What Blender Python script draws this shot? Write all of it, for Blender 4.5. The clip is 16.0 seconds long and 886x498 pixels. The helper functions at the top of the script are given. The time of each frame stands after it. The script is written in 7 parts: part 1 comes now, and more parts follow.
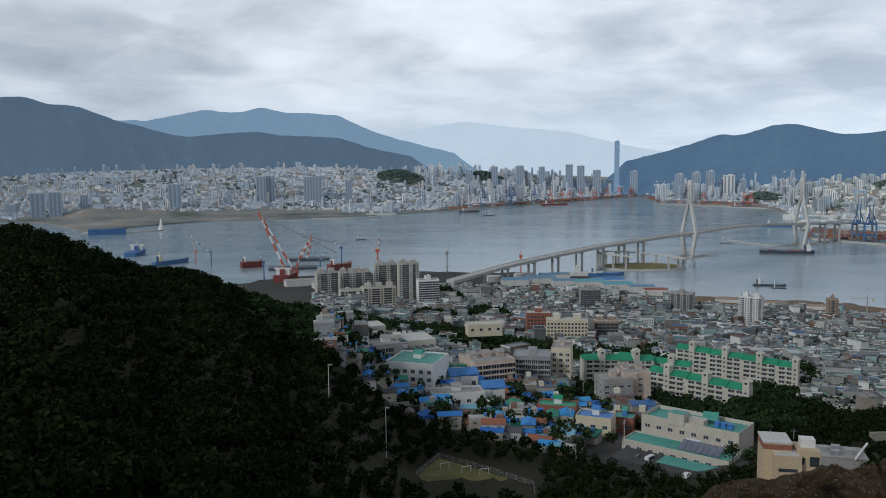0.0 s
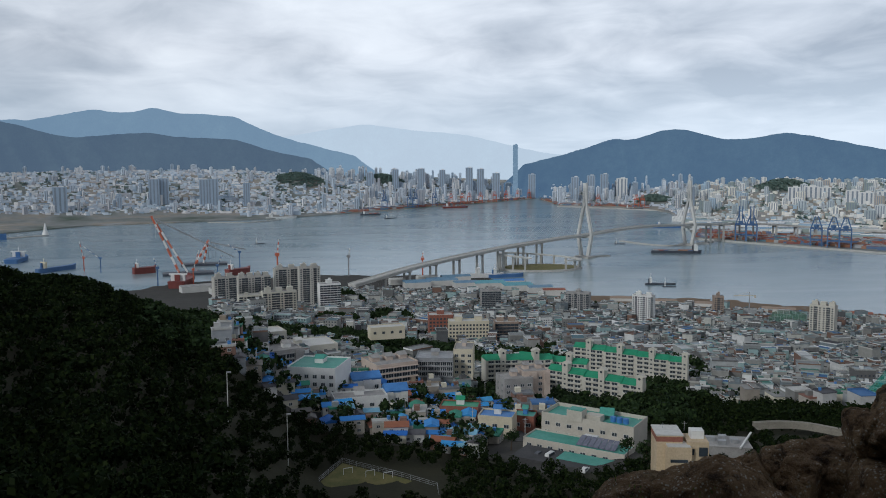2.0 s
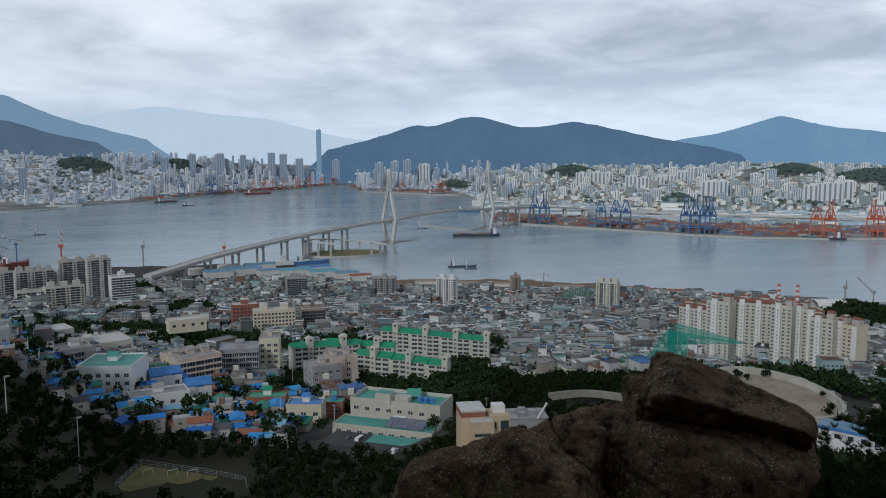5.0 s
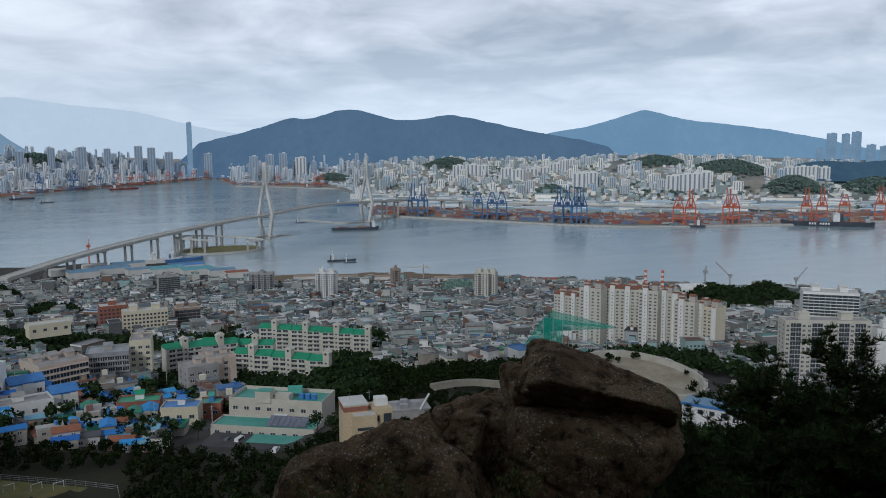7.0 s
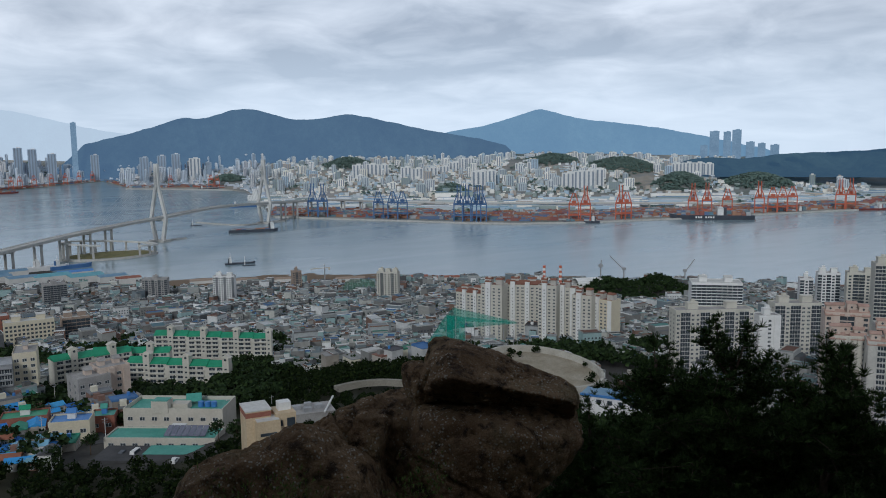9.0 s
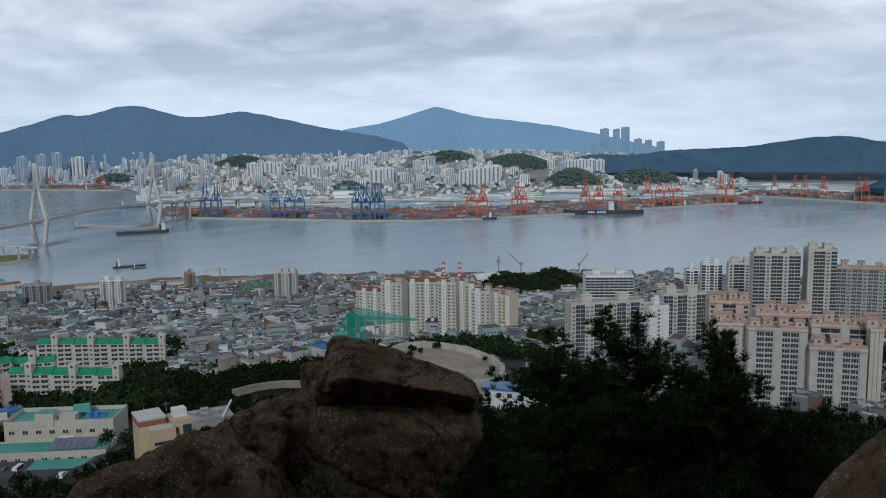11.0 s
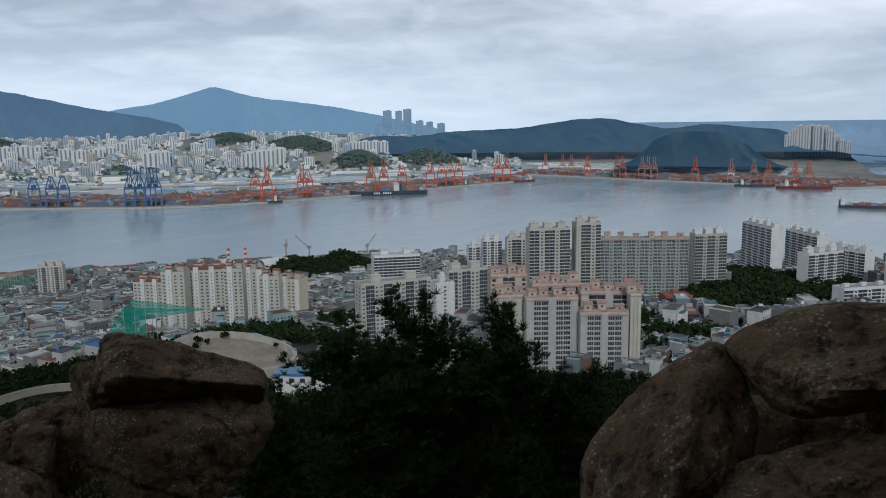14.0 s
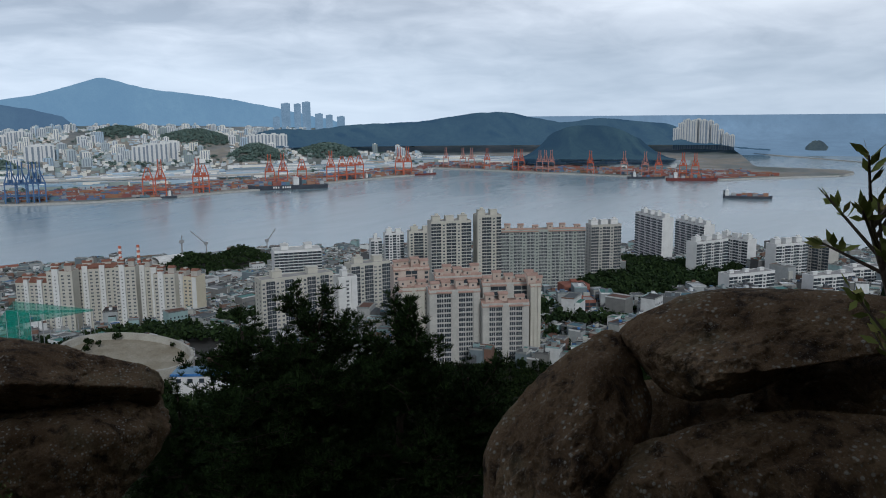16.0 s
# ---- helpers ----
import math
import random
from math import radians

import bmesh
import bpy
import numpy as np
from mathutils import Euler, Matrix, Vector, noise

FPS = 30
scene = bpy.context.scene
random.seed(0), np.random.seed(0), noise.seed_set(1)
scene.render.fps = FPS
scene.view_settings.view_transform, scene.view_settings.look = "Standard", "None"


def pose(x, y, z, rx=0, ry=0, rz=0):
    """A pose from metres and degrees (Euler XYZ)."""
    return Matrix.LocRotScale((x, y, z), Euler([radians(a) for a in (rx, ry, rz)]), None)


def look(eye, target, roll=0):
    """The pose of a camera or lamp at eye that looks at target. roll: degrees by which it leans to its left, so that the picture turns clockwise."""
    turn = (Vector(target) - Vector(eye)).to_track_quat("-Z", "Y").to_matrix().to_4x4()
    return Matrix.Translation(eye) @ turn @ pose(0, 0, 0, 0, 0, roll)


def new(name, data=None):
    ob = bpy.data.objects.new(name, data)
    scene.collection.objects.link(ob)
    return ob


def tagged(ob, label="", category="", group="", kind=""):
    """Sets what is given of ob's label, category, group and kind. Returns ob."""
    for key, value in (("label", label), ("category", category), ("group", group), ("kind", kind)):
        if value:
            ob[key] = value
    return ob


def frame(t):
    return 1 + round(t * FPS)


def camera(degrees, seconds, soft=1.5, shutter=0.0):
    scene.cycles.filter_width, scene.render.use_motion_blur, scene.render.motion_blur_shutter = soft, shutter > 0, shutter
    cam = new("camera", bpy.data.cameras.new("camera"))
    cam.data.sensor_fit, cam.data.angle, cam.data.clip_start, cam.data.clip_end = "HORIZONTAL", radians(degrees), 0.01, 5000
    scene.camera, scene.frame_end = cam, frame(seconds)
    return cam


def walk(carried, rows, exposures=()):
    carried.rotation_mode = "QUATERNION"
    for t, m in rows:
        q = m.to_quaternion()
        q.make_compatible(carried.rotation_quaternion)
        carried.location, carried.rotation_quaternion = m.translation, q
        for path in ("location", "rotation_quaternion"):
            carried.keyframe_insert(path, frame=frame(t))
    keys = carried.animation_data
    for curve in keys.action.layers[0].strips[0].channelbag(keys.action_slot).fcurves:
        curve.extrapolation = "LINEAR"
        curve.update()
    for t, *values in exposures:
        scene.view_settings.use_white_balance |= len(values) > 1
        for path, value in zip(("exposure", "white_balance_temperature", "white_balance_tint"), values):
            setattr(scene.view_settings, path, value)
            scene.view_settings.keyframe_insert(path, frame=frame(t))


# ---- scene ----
cam = camera(57.5, 16.0, soft=1.0)
EYE = 230.0  # the eye's height over the sea
# seconds, sidestep in metres, yaw, pitch, roll
ROWS = [
    (0.0, 0.000, 0.24, -5.70, 0.48),
    (0.5, 0.006, -1.40, -5.61, 0.49),
    (1.0, 0.012, -3.09, -5.53, 0.46),
    (1.5, 0.018, -4.86, -5.51, 0.39),
    (2.0, 0.024, -6.75, -5.55, 0.35),
    (2.5, 0.030, -8.67, -5.68, 0.31),
    (3.0, 0.036, -10.75, -5.83, 0.24),
    (3.5, 0.042, -13.02, -6.02, 0.25),
    (4.0, 0.048, -15.45, -6.22, 0.27),
    (4.5, 0.054, -18.02, -6.42, 0.17),
    (7.0, 0.084, -29.14, -7.13, 0.24),
    (7.5, 0.090, -30.92, -7.16, 0.34),
    (8.0, 0.096, -32.70, -7.20, 0.41),
    (8.5, 0.102, -34.46, -7.22, 0.51),
    (9.0, 0.108, -36.22, -7.23, 0.61),
    (11.5, 0.138, -45.73, -7.69, 0.80),
    (12.0, 0.144, -48.37, -7.97, 0.85),
    (12.5, 0.150, -51.25, -8.26, 0.89),
    (13.0, 0.156, -54.10, -8.54, 0.92),
    (13.5, 0.162, -56.55, -8.77, 0.85),
    (14.0, 0.168, -58.54, -8.95, 0.75),
    (14.5, 0.174, -60.34, -9.09, 0.77),
    (15.0, 0.180, -62.12, -9.22, 0.75),
    (15.5, 0.186, -63.87, -9.35, 0.66),
    (16.0, 0.192, -65.52, -9.49, 0.52),
]
EXPOSURES = [(0.0, 0.06, 6050.0, 8.0), (7.0, 0.0, 5870.0, 8.0), (16.0, 0.0, 5850.0, 8.0)]
walk(cam, [(t, pose(x, 0, EYE, 90 + pitch, roll, yaw)) for t, x, yaw, pitch, roll in ROWS], EXPOSURES)


# ---- light ----
class Nodes:
    """A small writer of node trees."""

    def __init__(self, tree):
        self.tree = tree
        tree.nodes.clear()

    def add(self, kind, **inputs):
        n = self.tree.nodes.new(kind)
        for key, value in inputs.items():
            self.put(n.inputs[key.replace("_", " ")] if key.replace("_", " ") in n.inputs else n.inputs[int(key[1:])], value)
        return n

    def put(self, socket, value):
        if isinstance(value, bpy.types.NodeSocket):
            self.tree.links.new(value, socket)
        else:
            socket.default_value = value

    def math(self, op, a, b=0.0, c=0.0):
        n = self.tree.nodes.new("ShaderNodeMath")
        n.operation = op
        for s, v in zip(n.inputs, (a, b, c)):
            self.put(s, v)
        return n.outputs[0]

    def mix(self, fac, a, b, blend="MIX"):
        n = self.tree.nodes.new("ShaderNodeMixRGB")
        n.blend_type = blend
        for s, v in zip(n.inputs, (fac, a, b)):
            self.put(s, v)
        return n.outputs[0]

    def noise(self, vec, scale, detail=4.0, rough=0.55, distort=0.0):
        n = self.add("ShaderNodeTexNoise", Vector=vec, Scale=scale, Detail=detail, Roughness=rough, Distortion=distort)
        return n.outputs[0]

    def ramp(self, fac, stops, mode="LINEAR"):
        n = self.tree.nodes.new("ShaderNodeValToRGB")
        n.color_ramp.interpolation = mode
        e = n.color_ramp.elements
        while len(e) < len(stops):
            e.new(0.5)
        for el, (pos, col) in zip(e, stops):
            el.position, el.color = pos, (*col, 1)
        self.put(n.inputs[0], fac)
        return n.outputs[0]


SUN_ELEVATION, SUN_AZIMUTH = 29.0, -128.0  # degrees; azimuth clockwise from +y


def polar_way(az):
    return (math.sin(radians(az)), math.cos(radians(az)), 0.0)


def build_world():
    world = bpy.data.worlds.new("overcast_sky")
    scene.world = world
    world.use_nodes = True
    n = Nodes(world.node_tree)
    sky = n.add("ShaderNodeTexSky")
    sky.sky_type, sky.sun_disc = "NISHITA", False
    sky.sun_elevation, sky.sun_rotation = radians(SUN_ELEVATION), radians(SUN_AZIMUTH)
    clear = n.mix(1.0, sky.outputs[0], (0.1, 0.1, 0.1, 1), "MULTIPLY")
    co = n.add("ShaderNodeTexCoord").outputs["Generated"]
    sep = n.add("ShaderNodeSeparateXYZ", Vector=co)
    up = n.math("MAXIMUM", sep.outputs[2], 0.0)
    flat = n.math("ADD", up, 0.19)
    px, py = n.math("DIVIDE", sep.outputs[0], flat), n.math("DIVIDE", sep.outputs[1], flat)
    pos = n.add("ShaderNodeCombineXYZ", X=px, Y=py, Z=0.0).outputs[0]
    big = n.noise(pos, 0.55, 5.0, 0.5, 0.5)
    fine = n.noise(pos, 2.7, 6.0, 0.55, 0.5)
    mass = n.math("ADD", n.math("MULTIPLY", big, 0.72), n.math("MULTIPLY", fine, 0.28))
    cloud = n.ramp(mass, [(0.38, (0.36, 0.40, 0.46)), (0.46, (0.54, 0.57, 0.62)), (0.53, (0.71, 0.73, 0.77)), (0.64, (0.92, 0.93, 0.95))])
    gap = n.ramp(mass, [(0.66, (0, 0, 0)), (0.74, (1, 1, 1))])
    cloud = n.mix(gap, cloud, clear)
    low = n.ramp(up, [(0.0, (1, 1, 1)), (0.055, (0.75, 0.75, 0.75)), (0.14, (0, 0, 0))])
    cloud = n.mix(n.math("MULTIPLY", low, 0.75), cloud, (0.57, 0.645, 0.72, 1))
    high = n.ramp(up, [(0.2, (1, 1, 1)), (0.75, (.42, .42, .44))])
    cloud = n.mix(1.0, cloud, high, "MULTIPLY")
    # the cloud is thinnest over the harbour's middle
    thin = n.add("ShaderNodeVectorMath", i0=co, i1=polar_way(36.0))
    thin.operation = "DOT_PRODUCT"
    lift = n.math("POWER", n.math("MAXIMUM", thin.outputs["Value"], 0.0), 3.0)
    veil = n.math("ADD", n.math("MULTIPLY", lift, 0.26), 0.9)
    cloud = n.mix(1.0, cloud, n.add("ShaderNodeCombineXYZ", X=veil, Y=veil, Z=veil).outputs[0], "MULTIPLY")
    bg = n.add("ShaderNodeBackground", Color=cloud, Strength=SKY)
    out = n.add("ShaderNodeOutputWorld")
    n.tree.links.new(bg.outputs[0], out.inputs[0])


SKY = 1.0
build_world()
sun = new("sun", bpy.data.lights.new("sun", "SUN"))
sun.data.energy, sun.data.angle, sun.data.color = 1.25, radians(10), (1.0, 0.96, 0.9)
_a, _e = radians(SUN_AZIMUTH), radians(SUN_ELEVATION)
sun.matrix_world = look((math.sin(_a) * math.cos(_e) * 500, math.cos(_a) * math.cos(_e) * 500, 600 + math.sin(_e) * 500), (0, 0, 600))


# ---- materials ----
def material(name):
    m = bpy.data.materials.new(name)
    m.use_nodes = True
    return m, Nodes(m.node_tree)


def finish(n, color, rough=0.8, metal=0.0, height=None, bump=0.3, dist=0.05, emit=None, glow=0.0, spec=0.5):
    b = n.add("ShaderNodeBsdfPrincipled", Base_Color=color, Roughness=rough, Metallic=metal)
    b.inputs["Specular IOR Level"].default_value = spec
    if height is not None:
        k = n.add("ShaderNodeBump", Strength=bump, Distance=dist, Height=height)
        n.tree.links.new(k.outputs[0], b.inputs["Normal"])
    if emit:
        b.inputs["Emission Color"].default_value = (*emit, 1)
        b.inputs["Emission Strength"].default_value = glow
    out = n.add("ShaderNodeOutputMaterial")
    n.tree.links.new(b.outputs[0], out.inputs[0])


def rgb(c):
    return (*c, 1) if len(c) == 3 else c


def surf(name, a, b, size=2.0, fine=0.2, rough=0.8, bump=0.2, dist=0.03, metal=0.0, grime=0.25, spec=0.4):
    """A plain surface of two tones: stains of the given size in metres, fine grain, relief."""
    m, n = material(name)
    co = n.add("ShaderNodeTexCoord").outputs["Object"]
    broad = n.noise(co, 1 / size, 5.0, 0.6)
    grain = n.noise(co, 1 / fine, 4.0, 0.6)
    col = n.mix(n.ramp(broad, [(0.35, (0, 0, 0)), (0.65, (1, 1, 1))]), rgb(a), rgb(b))
    col = n.mix(grime, col, n.ramp(grain, [(0.3, (0.25, 0.25, 0.25)), (0.7, (1, 1, 1))]), "MULTIPLY")
    finish(n, col, rough, metal, grain, bump, dist, spec=spec)
    return m


def palette(name, colors, source="island", size=3.0, rough=0.8, grime=0.3, spread=0.0, metal=0.0, spec=0.4):
    """One of a few colours for each piece, with stains."""
    m, n = material(name)
    if source == "island":
        r = n.add("ShaderNodeNewGeometry").outputs["Random Per Island"]
    else:
        r = n.add("ShaderNodeObjectInfo").outputs["Random"]
    col = n.ramp(r, [(i / len(colors), c) for i, c in enumerate(colors)], "CONSTANT")
    co = n.add("ShaderNodeNewGeometry").outputs["Position"]
    g = n.noise(co, 1 / size, 5.0, 0.6)
    col = n.mix(grime, col, n.ramp(g, [(0.3, (0.3, 0.3, 0.3)), (0.65, (1, 1, 1))]), "MULTIPLY")
    finish(n, col, rough, metal, g, 0.15, 0.05, spec=spec)
    return m


def leafy(name, a, b, c, spec=0.2):
    m, n = material(name)
    g = n.add("ShaderNodeNewGeometry")
    col = n.ramp(g.outputs["Random Per Island"], [(0.0, a), (0.55, b), (1.0, c)])
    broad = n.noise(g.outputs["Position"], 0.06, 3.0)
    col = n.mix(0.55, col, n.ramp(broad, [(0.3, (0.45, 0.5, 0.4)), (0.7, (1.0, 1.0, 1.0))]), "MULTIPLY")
    finish(n, col, 0.85, spec=spec)
    return m


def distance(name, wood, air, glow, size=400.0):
    """A far surface, mostly wooded slope; its emission in the air colour stands in for haze."""
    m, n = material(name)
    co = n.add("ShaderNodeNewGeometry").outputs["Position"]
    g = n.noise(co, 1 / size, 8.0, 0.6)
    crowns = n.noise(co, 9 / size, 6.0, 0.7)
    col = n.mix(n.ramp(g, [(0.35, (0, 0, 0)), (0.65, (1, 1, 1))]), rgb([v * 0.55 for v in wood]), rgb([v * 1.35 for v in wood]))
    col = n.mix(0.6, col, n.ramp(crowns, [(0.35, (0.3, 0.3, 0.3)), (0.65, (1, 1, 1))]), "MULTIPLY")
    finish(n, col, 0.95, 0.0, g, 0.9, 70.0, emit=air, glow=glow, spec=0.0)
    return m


def water_material():
    m, n = material("sea_water")
    co = n.add("ShaderNodeNewGeometry").outputs["Position"]
    stretch = n.add("ShaderNodeMapping", Vector=co)
    stretch.inputs["Rotation"].default_value = (0, 0, 0.5)
    stretch.inputs["Scale"].default_value = (0.35, 1.0, 1.0)
    swell = n.noise(stretch.outputs[0], 1 / 160, 6.0, 0.6, 0.6)
    chop = n.noise(co, 1 / 9, 5.0, 0.65)
    col = n.mix(n.ramp(swell, [(0.35, (0, 0, 0)), (0.65, (1, 1, 1))]), (.21, .29, .32, 1), (.28, .35, .375, 1))
    rough = n.math("ADD", n.math("MULTIPLY", swell, 0.2), 0.1)
    finish(n, col, rough, 0.0, chop, 0.14, 1.0, spec=0.5)
    return m


WATER = water_material()
WALL_TOWN = palette("painted_house_walls", [(.36, .38, .38), (.14, .14, .14), (.3, .3, .28), (.2, .12, .09), (.62, .63, .62), (.2, .2, .19), (.76, .77, .76), (.18, .22, .24), (.38, .39, .37), (.11, .115, .12), (.3, .42, .42), (.48, .48, .44), (.24, .26, .26)])
ROOF_TOWN = palette("house_roofs", [(.1, .11, .115), (.24, .25, .25), (.05, .05, .055), (.06, .19, .15), (.5, .52, .52), (.06, .15, .3), (.15, .08, .06), (.14, .15, .16), (.1, .24, .22), (.19, .19, .18), (.04, .04, .04), (.33, .38, .41), (.09, .17, .2)])
# far walls: distance haze put into pale bluish base colours
FAR_WALL = palette("far_walls_haze_tint", [(0.554, 0.616, 0.69), (0.69, 0.751, 0.813), (0.443, 0.53, 0.616), (0.82, 0.82, 0.82), (0.579, 0.628, 0.69), (0.345, 0.431, 0.53), (0.715, 0.702, 0.69), (0.493, 0.493, 0.517), (0.616, 0.69, 0.763)], size=40.0, grime=.15)
# whiter base colours stand in for the sunlit patch of the city
LIT_WALL = palette("city_walls_sunlit_tint", [(.86, .84, .78), (.6, .63, .64), (.84, .83, .8), (.42, .48, .5), (.8, .77, .68), (.46, .41, .35), (.42, .54, .64), (.3, .36, .34), (.7, .72, .72), (.5, .56, .58)], size=30.0, grime=.12)
# far roofs and glass: the haze tint is in their base colours too
FAR_ROOF = palette("far_roofs_haze_tint", [(0.360, 0.408, 0.456), (0.240, 0.360, 0.480), (0.456, 0.492, 0.528), (0.312, 0.360, 0.408), (0.432, 0.384, 0.360)], size=30.0, grime=.15)
FAR_GLASS = surf("far_glass_haze_tint", (.22, .27, .32), (.28, .32, .38), 30.0, 5.0, 0.35, 0.0)
BOXES = palette("shipping_containers", [(.3, .11, .08), (.26, .1, .09), (.33, .17, .1), (.12, .18, .3), (.28, .13, .1), (.3, .32, .34), (.12, .22, .27), (.36, .2, .13), (.42, .43, .44)], size=6.0, grime=.2)
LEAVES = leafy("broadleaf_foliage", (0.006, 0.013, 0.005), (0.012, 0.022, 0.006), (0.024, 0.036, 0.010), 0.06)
LEAVES_TOWN = leafy("town_tree_foliage", (.014, .028, .012), (.025, .045, .016), (.04, .065, .022), 0.1)
NEEDLES = leafy("pine_needles", (.014, .03, .009), (.036, .068, .016), (.08, .13, .035))
BARK = surf("bark", (.07, .05, .035), (.12, .09, .065), 0.4, 0.06, 0.95, 0.6)
CONCRETE = surf("concrete", (.42, .41, .38), (.52, .51, .48), 8.0, 0.5, 0.85, 0.2)
PALE = surf("pale_concrete", (.55, .55, .52), (.64, .63, .6), 20.0, 1.0, 0.8, 0.1)
WHITE = surf("white_paint", (.68, .68, .66), (.76, .76, .74), 6.0, 0.6, 0.7, 0.1, grime=.15)
CREAM = surf("cream_paint", (.5, .47, .4), (.57, .53, .46), 6.0, 0.6, 0.75, 0.1, grime=.2)
PINK = surf("salmon_roof_tiles", (.36, .235, .185), (.46, .31, .25), 4.0, 0.4, 0.8, 0.3)
BEIGE = surf("beige_paint", (.55, .43, .28), (.62, .5, .34), 4.0, 0.5, 0.8, 0.1)
BROWNWALL = surf("brown_cladding", (.3, .23, .18), (.36, .28, .22), 4.0, 0.5, 0.8, 0.1)
GREYWALL = surf("grey_render", (.3, .29, .28), (.4, .39, .37), 5.0, 0.5, 0.85, 0.1)
BRICK = surf("red_brick", (.26, .1, .07), (.33, .14, .1), 3.0, 0.3, 0.9, 0.2)
CAP_BROWN = surf("brown_roof_tiles", (.2, .09, .06), (.27, .125, .085), 3.0, 0.3, 0.9, 0.2)
GREEN = surf("green_metal_roof", (.02, .26, .13), (.035, .32, .17), 4.0, 0.5, 0.5, 0.1)
TEAL = surf("turquoise_roof_coating", (.06, .3, .24), (.1, .36, .29), 5.0, 0.6, 0.55, 0.1)
BLUE = surf("blue_metal_roof", (.06, .2, .5), (.09, .26, .58), 3.0, 0.4, 0.5, 0.1)
GLASS = surf("dark_window_glass", (.03, .04, .05), (.06, .075, .09), 4.0, 1.0, 0.3, 0.0, grime=0.0, spec=0.25)
FRAME = surf("white_window_frame", (.62, .62, .6), (.7, .7, .68), 2.0, 0.3, 0.6, 0.05)
ASPHALT = surf("asphalt", (.05, .05, .052), (.075, .075, .077), 5.0, 0.15, 0.9, 0.2)
STEEL = surf("grey_steel", (.3, .31, .32), (.4, .41, .42), 3.0, 0.3, 0.5, 0.05, metal=0.3)
CRANE_RED = surf("orange_red_crane_paint", (.5, .11, .06), (.58, .16, .09), 10.0, 1.0, 0.6, 0.05)
CRANE_BLUE = surf("blue_crane_paint", (.06, .13, .28), (.09, .18, .34), 10.0, 1.0, 0.6, 0.05)
HULL_DARK = surf("dark_hull_paint", (.05, .06, .08), (.08, .09, .11), 12.0, 1.0, 0.5, 0.05)
HULL_RED = surf("red_hull_paint", (.17, .045, .04), (.22, .06, .05), 12.0, 1.0, 0.55, 0.05)
HULL_BLUE = surf("blue_hull_paint", (.05, .14, .32), (.08, .18, .38), 12.0, 1.0, 0.55, 0.05)


def ground_material():
    m, n = material("ground_soil_and_paving")
    co = n.add("ShaderNodeTexCoord").outputs["Object"]
    town = n.add("ShaderNodeAttribute")
    town.attribute_name = "town"
    a, b = n.noise(co, 1 / 14, 6.0), n.noise(co, 1 / 1.2, 5.0)
    wild = n.mix(a, (.018, .022, .01, 1), (.05, .045, .025, 1))
    paved = n.mix(a, (.04, .04, .038, 1), (.09, .085, .075, 1))
    col = n.mix(n.ramp(town.outputs["Fac"], [(0.4, (0, 0, 0)), (0.6, (1, 1, 1))]), wild, paved)
    bare = n.math("MULTIPLY", n.math("SUBTRACT", town.outputs["Fac"], 1.0), 1.0)
    col = n.mix(n.ramp(bare, [(0.2, (0, 0, 0)), (0.6, (1, 1, 1))]), col, n.mix(a, (.16, .11, .075, 1), (.25, .19, .13, 1)))
    col = n.mix(0.4, col, n.ramp(b, [(0.3, (0.4, 0.4, 0.4)), (0.7, (1, 1, 1))]), "MULTIPLY")
    finish(n, col, 0.95, 0.0, b, 0.4, 0.2, spec=0.2)
    return m


def rock_material():
    m, n = material("weathered_granite")
    co = n.add("ShaderNodeTexCoord").outputs["Object"]
    broad, mid, grain = n.noise(co, 1.3, 5.0, 0.6), n.noise(co, 6.0, 6.0, 0.65, 0.3), n.noise(co, 55.0, 4.0, 0.7)
    col = n.mix(n.ramp(broad, [(0.35, (0, 0, 0)), (0.65, (1, 1, 1))]), (.15, .093, .05, 1), (.33, .22, .125, 1))
    col = n.mix(n.ramp(mid, [(0.36, (1, 1, 1)), (0.5, (0, 0, 0))]), col, (.05, .034, .022, 1))
    spots = n.add("ShaderNodeTexVoronoi", Vector=co, Scale=26.0).outputs["Distance"]
    patch = n.math("MULTIPLY", n.ramp(spots, [(0.2, (1, 1, 1)), (0.36, (0, 0, 0))]), n.ramp(n.noise(co, 3.0, 3.0), [(0.47, (0, 0, 0)), (0.56, (1, 1, 1))]))
    col = n.mix(n.math("MULTIPLY", patch, 0.8), col, (.52, .5, .42, 1))
    speck = n.ramp(n.noise(co, 90.0, 2.0, 0.5), [(0.62, (0, 0, 0)), (0.7, (1, 1, 1))])
    col = n.mix(n.math("MULTIPLY", speck, 0.5), col, (.42, .39, .33, 1))
    moss = n.ramp(n.noise(co, 2.1, 5.0, 0.6), [(0.55, (0, 0, 0)), (0.68, (1, 1, 1))])
    col = n.mix(n.math("MULTIPLY", moss, 0.5), col, (.22, .18, .1, 1))
    col = n.mix(0.5, col, n.ramp(grain, [(0.3, (0.35, 0.35, 0.35)), (0.65, (1, 1, 1))]), "MULTIPLY")
    h = n.math("ADD", n.math("MULTIPLY", mid, 1.0), n.math("MULTIPLY", grain, 0.3))
    finish(n, col, 0.95, 0.0, h, 1.0, 0.11, spec=0.15)
    return m


GROUND, ROCK = ground_material(), rock_material()


# ---- places and meshes ----
def polar(az, r, z=0.0):
    a = radians(az)
    return Vector((r * math.sin(a), r * math.cos(a), z))


NEAR, REACH = 3000.0, 1800.0  # beyond NEAR the distance is drawn together, to end within the lens's reach


def shrink(r):
    return r if r <= NEAR else NEAR + REACH * (1 - math.exp(-(r - NEAR) / REACH))


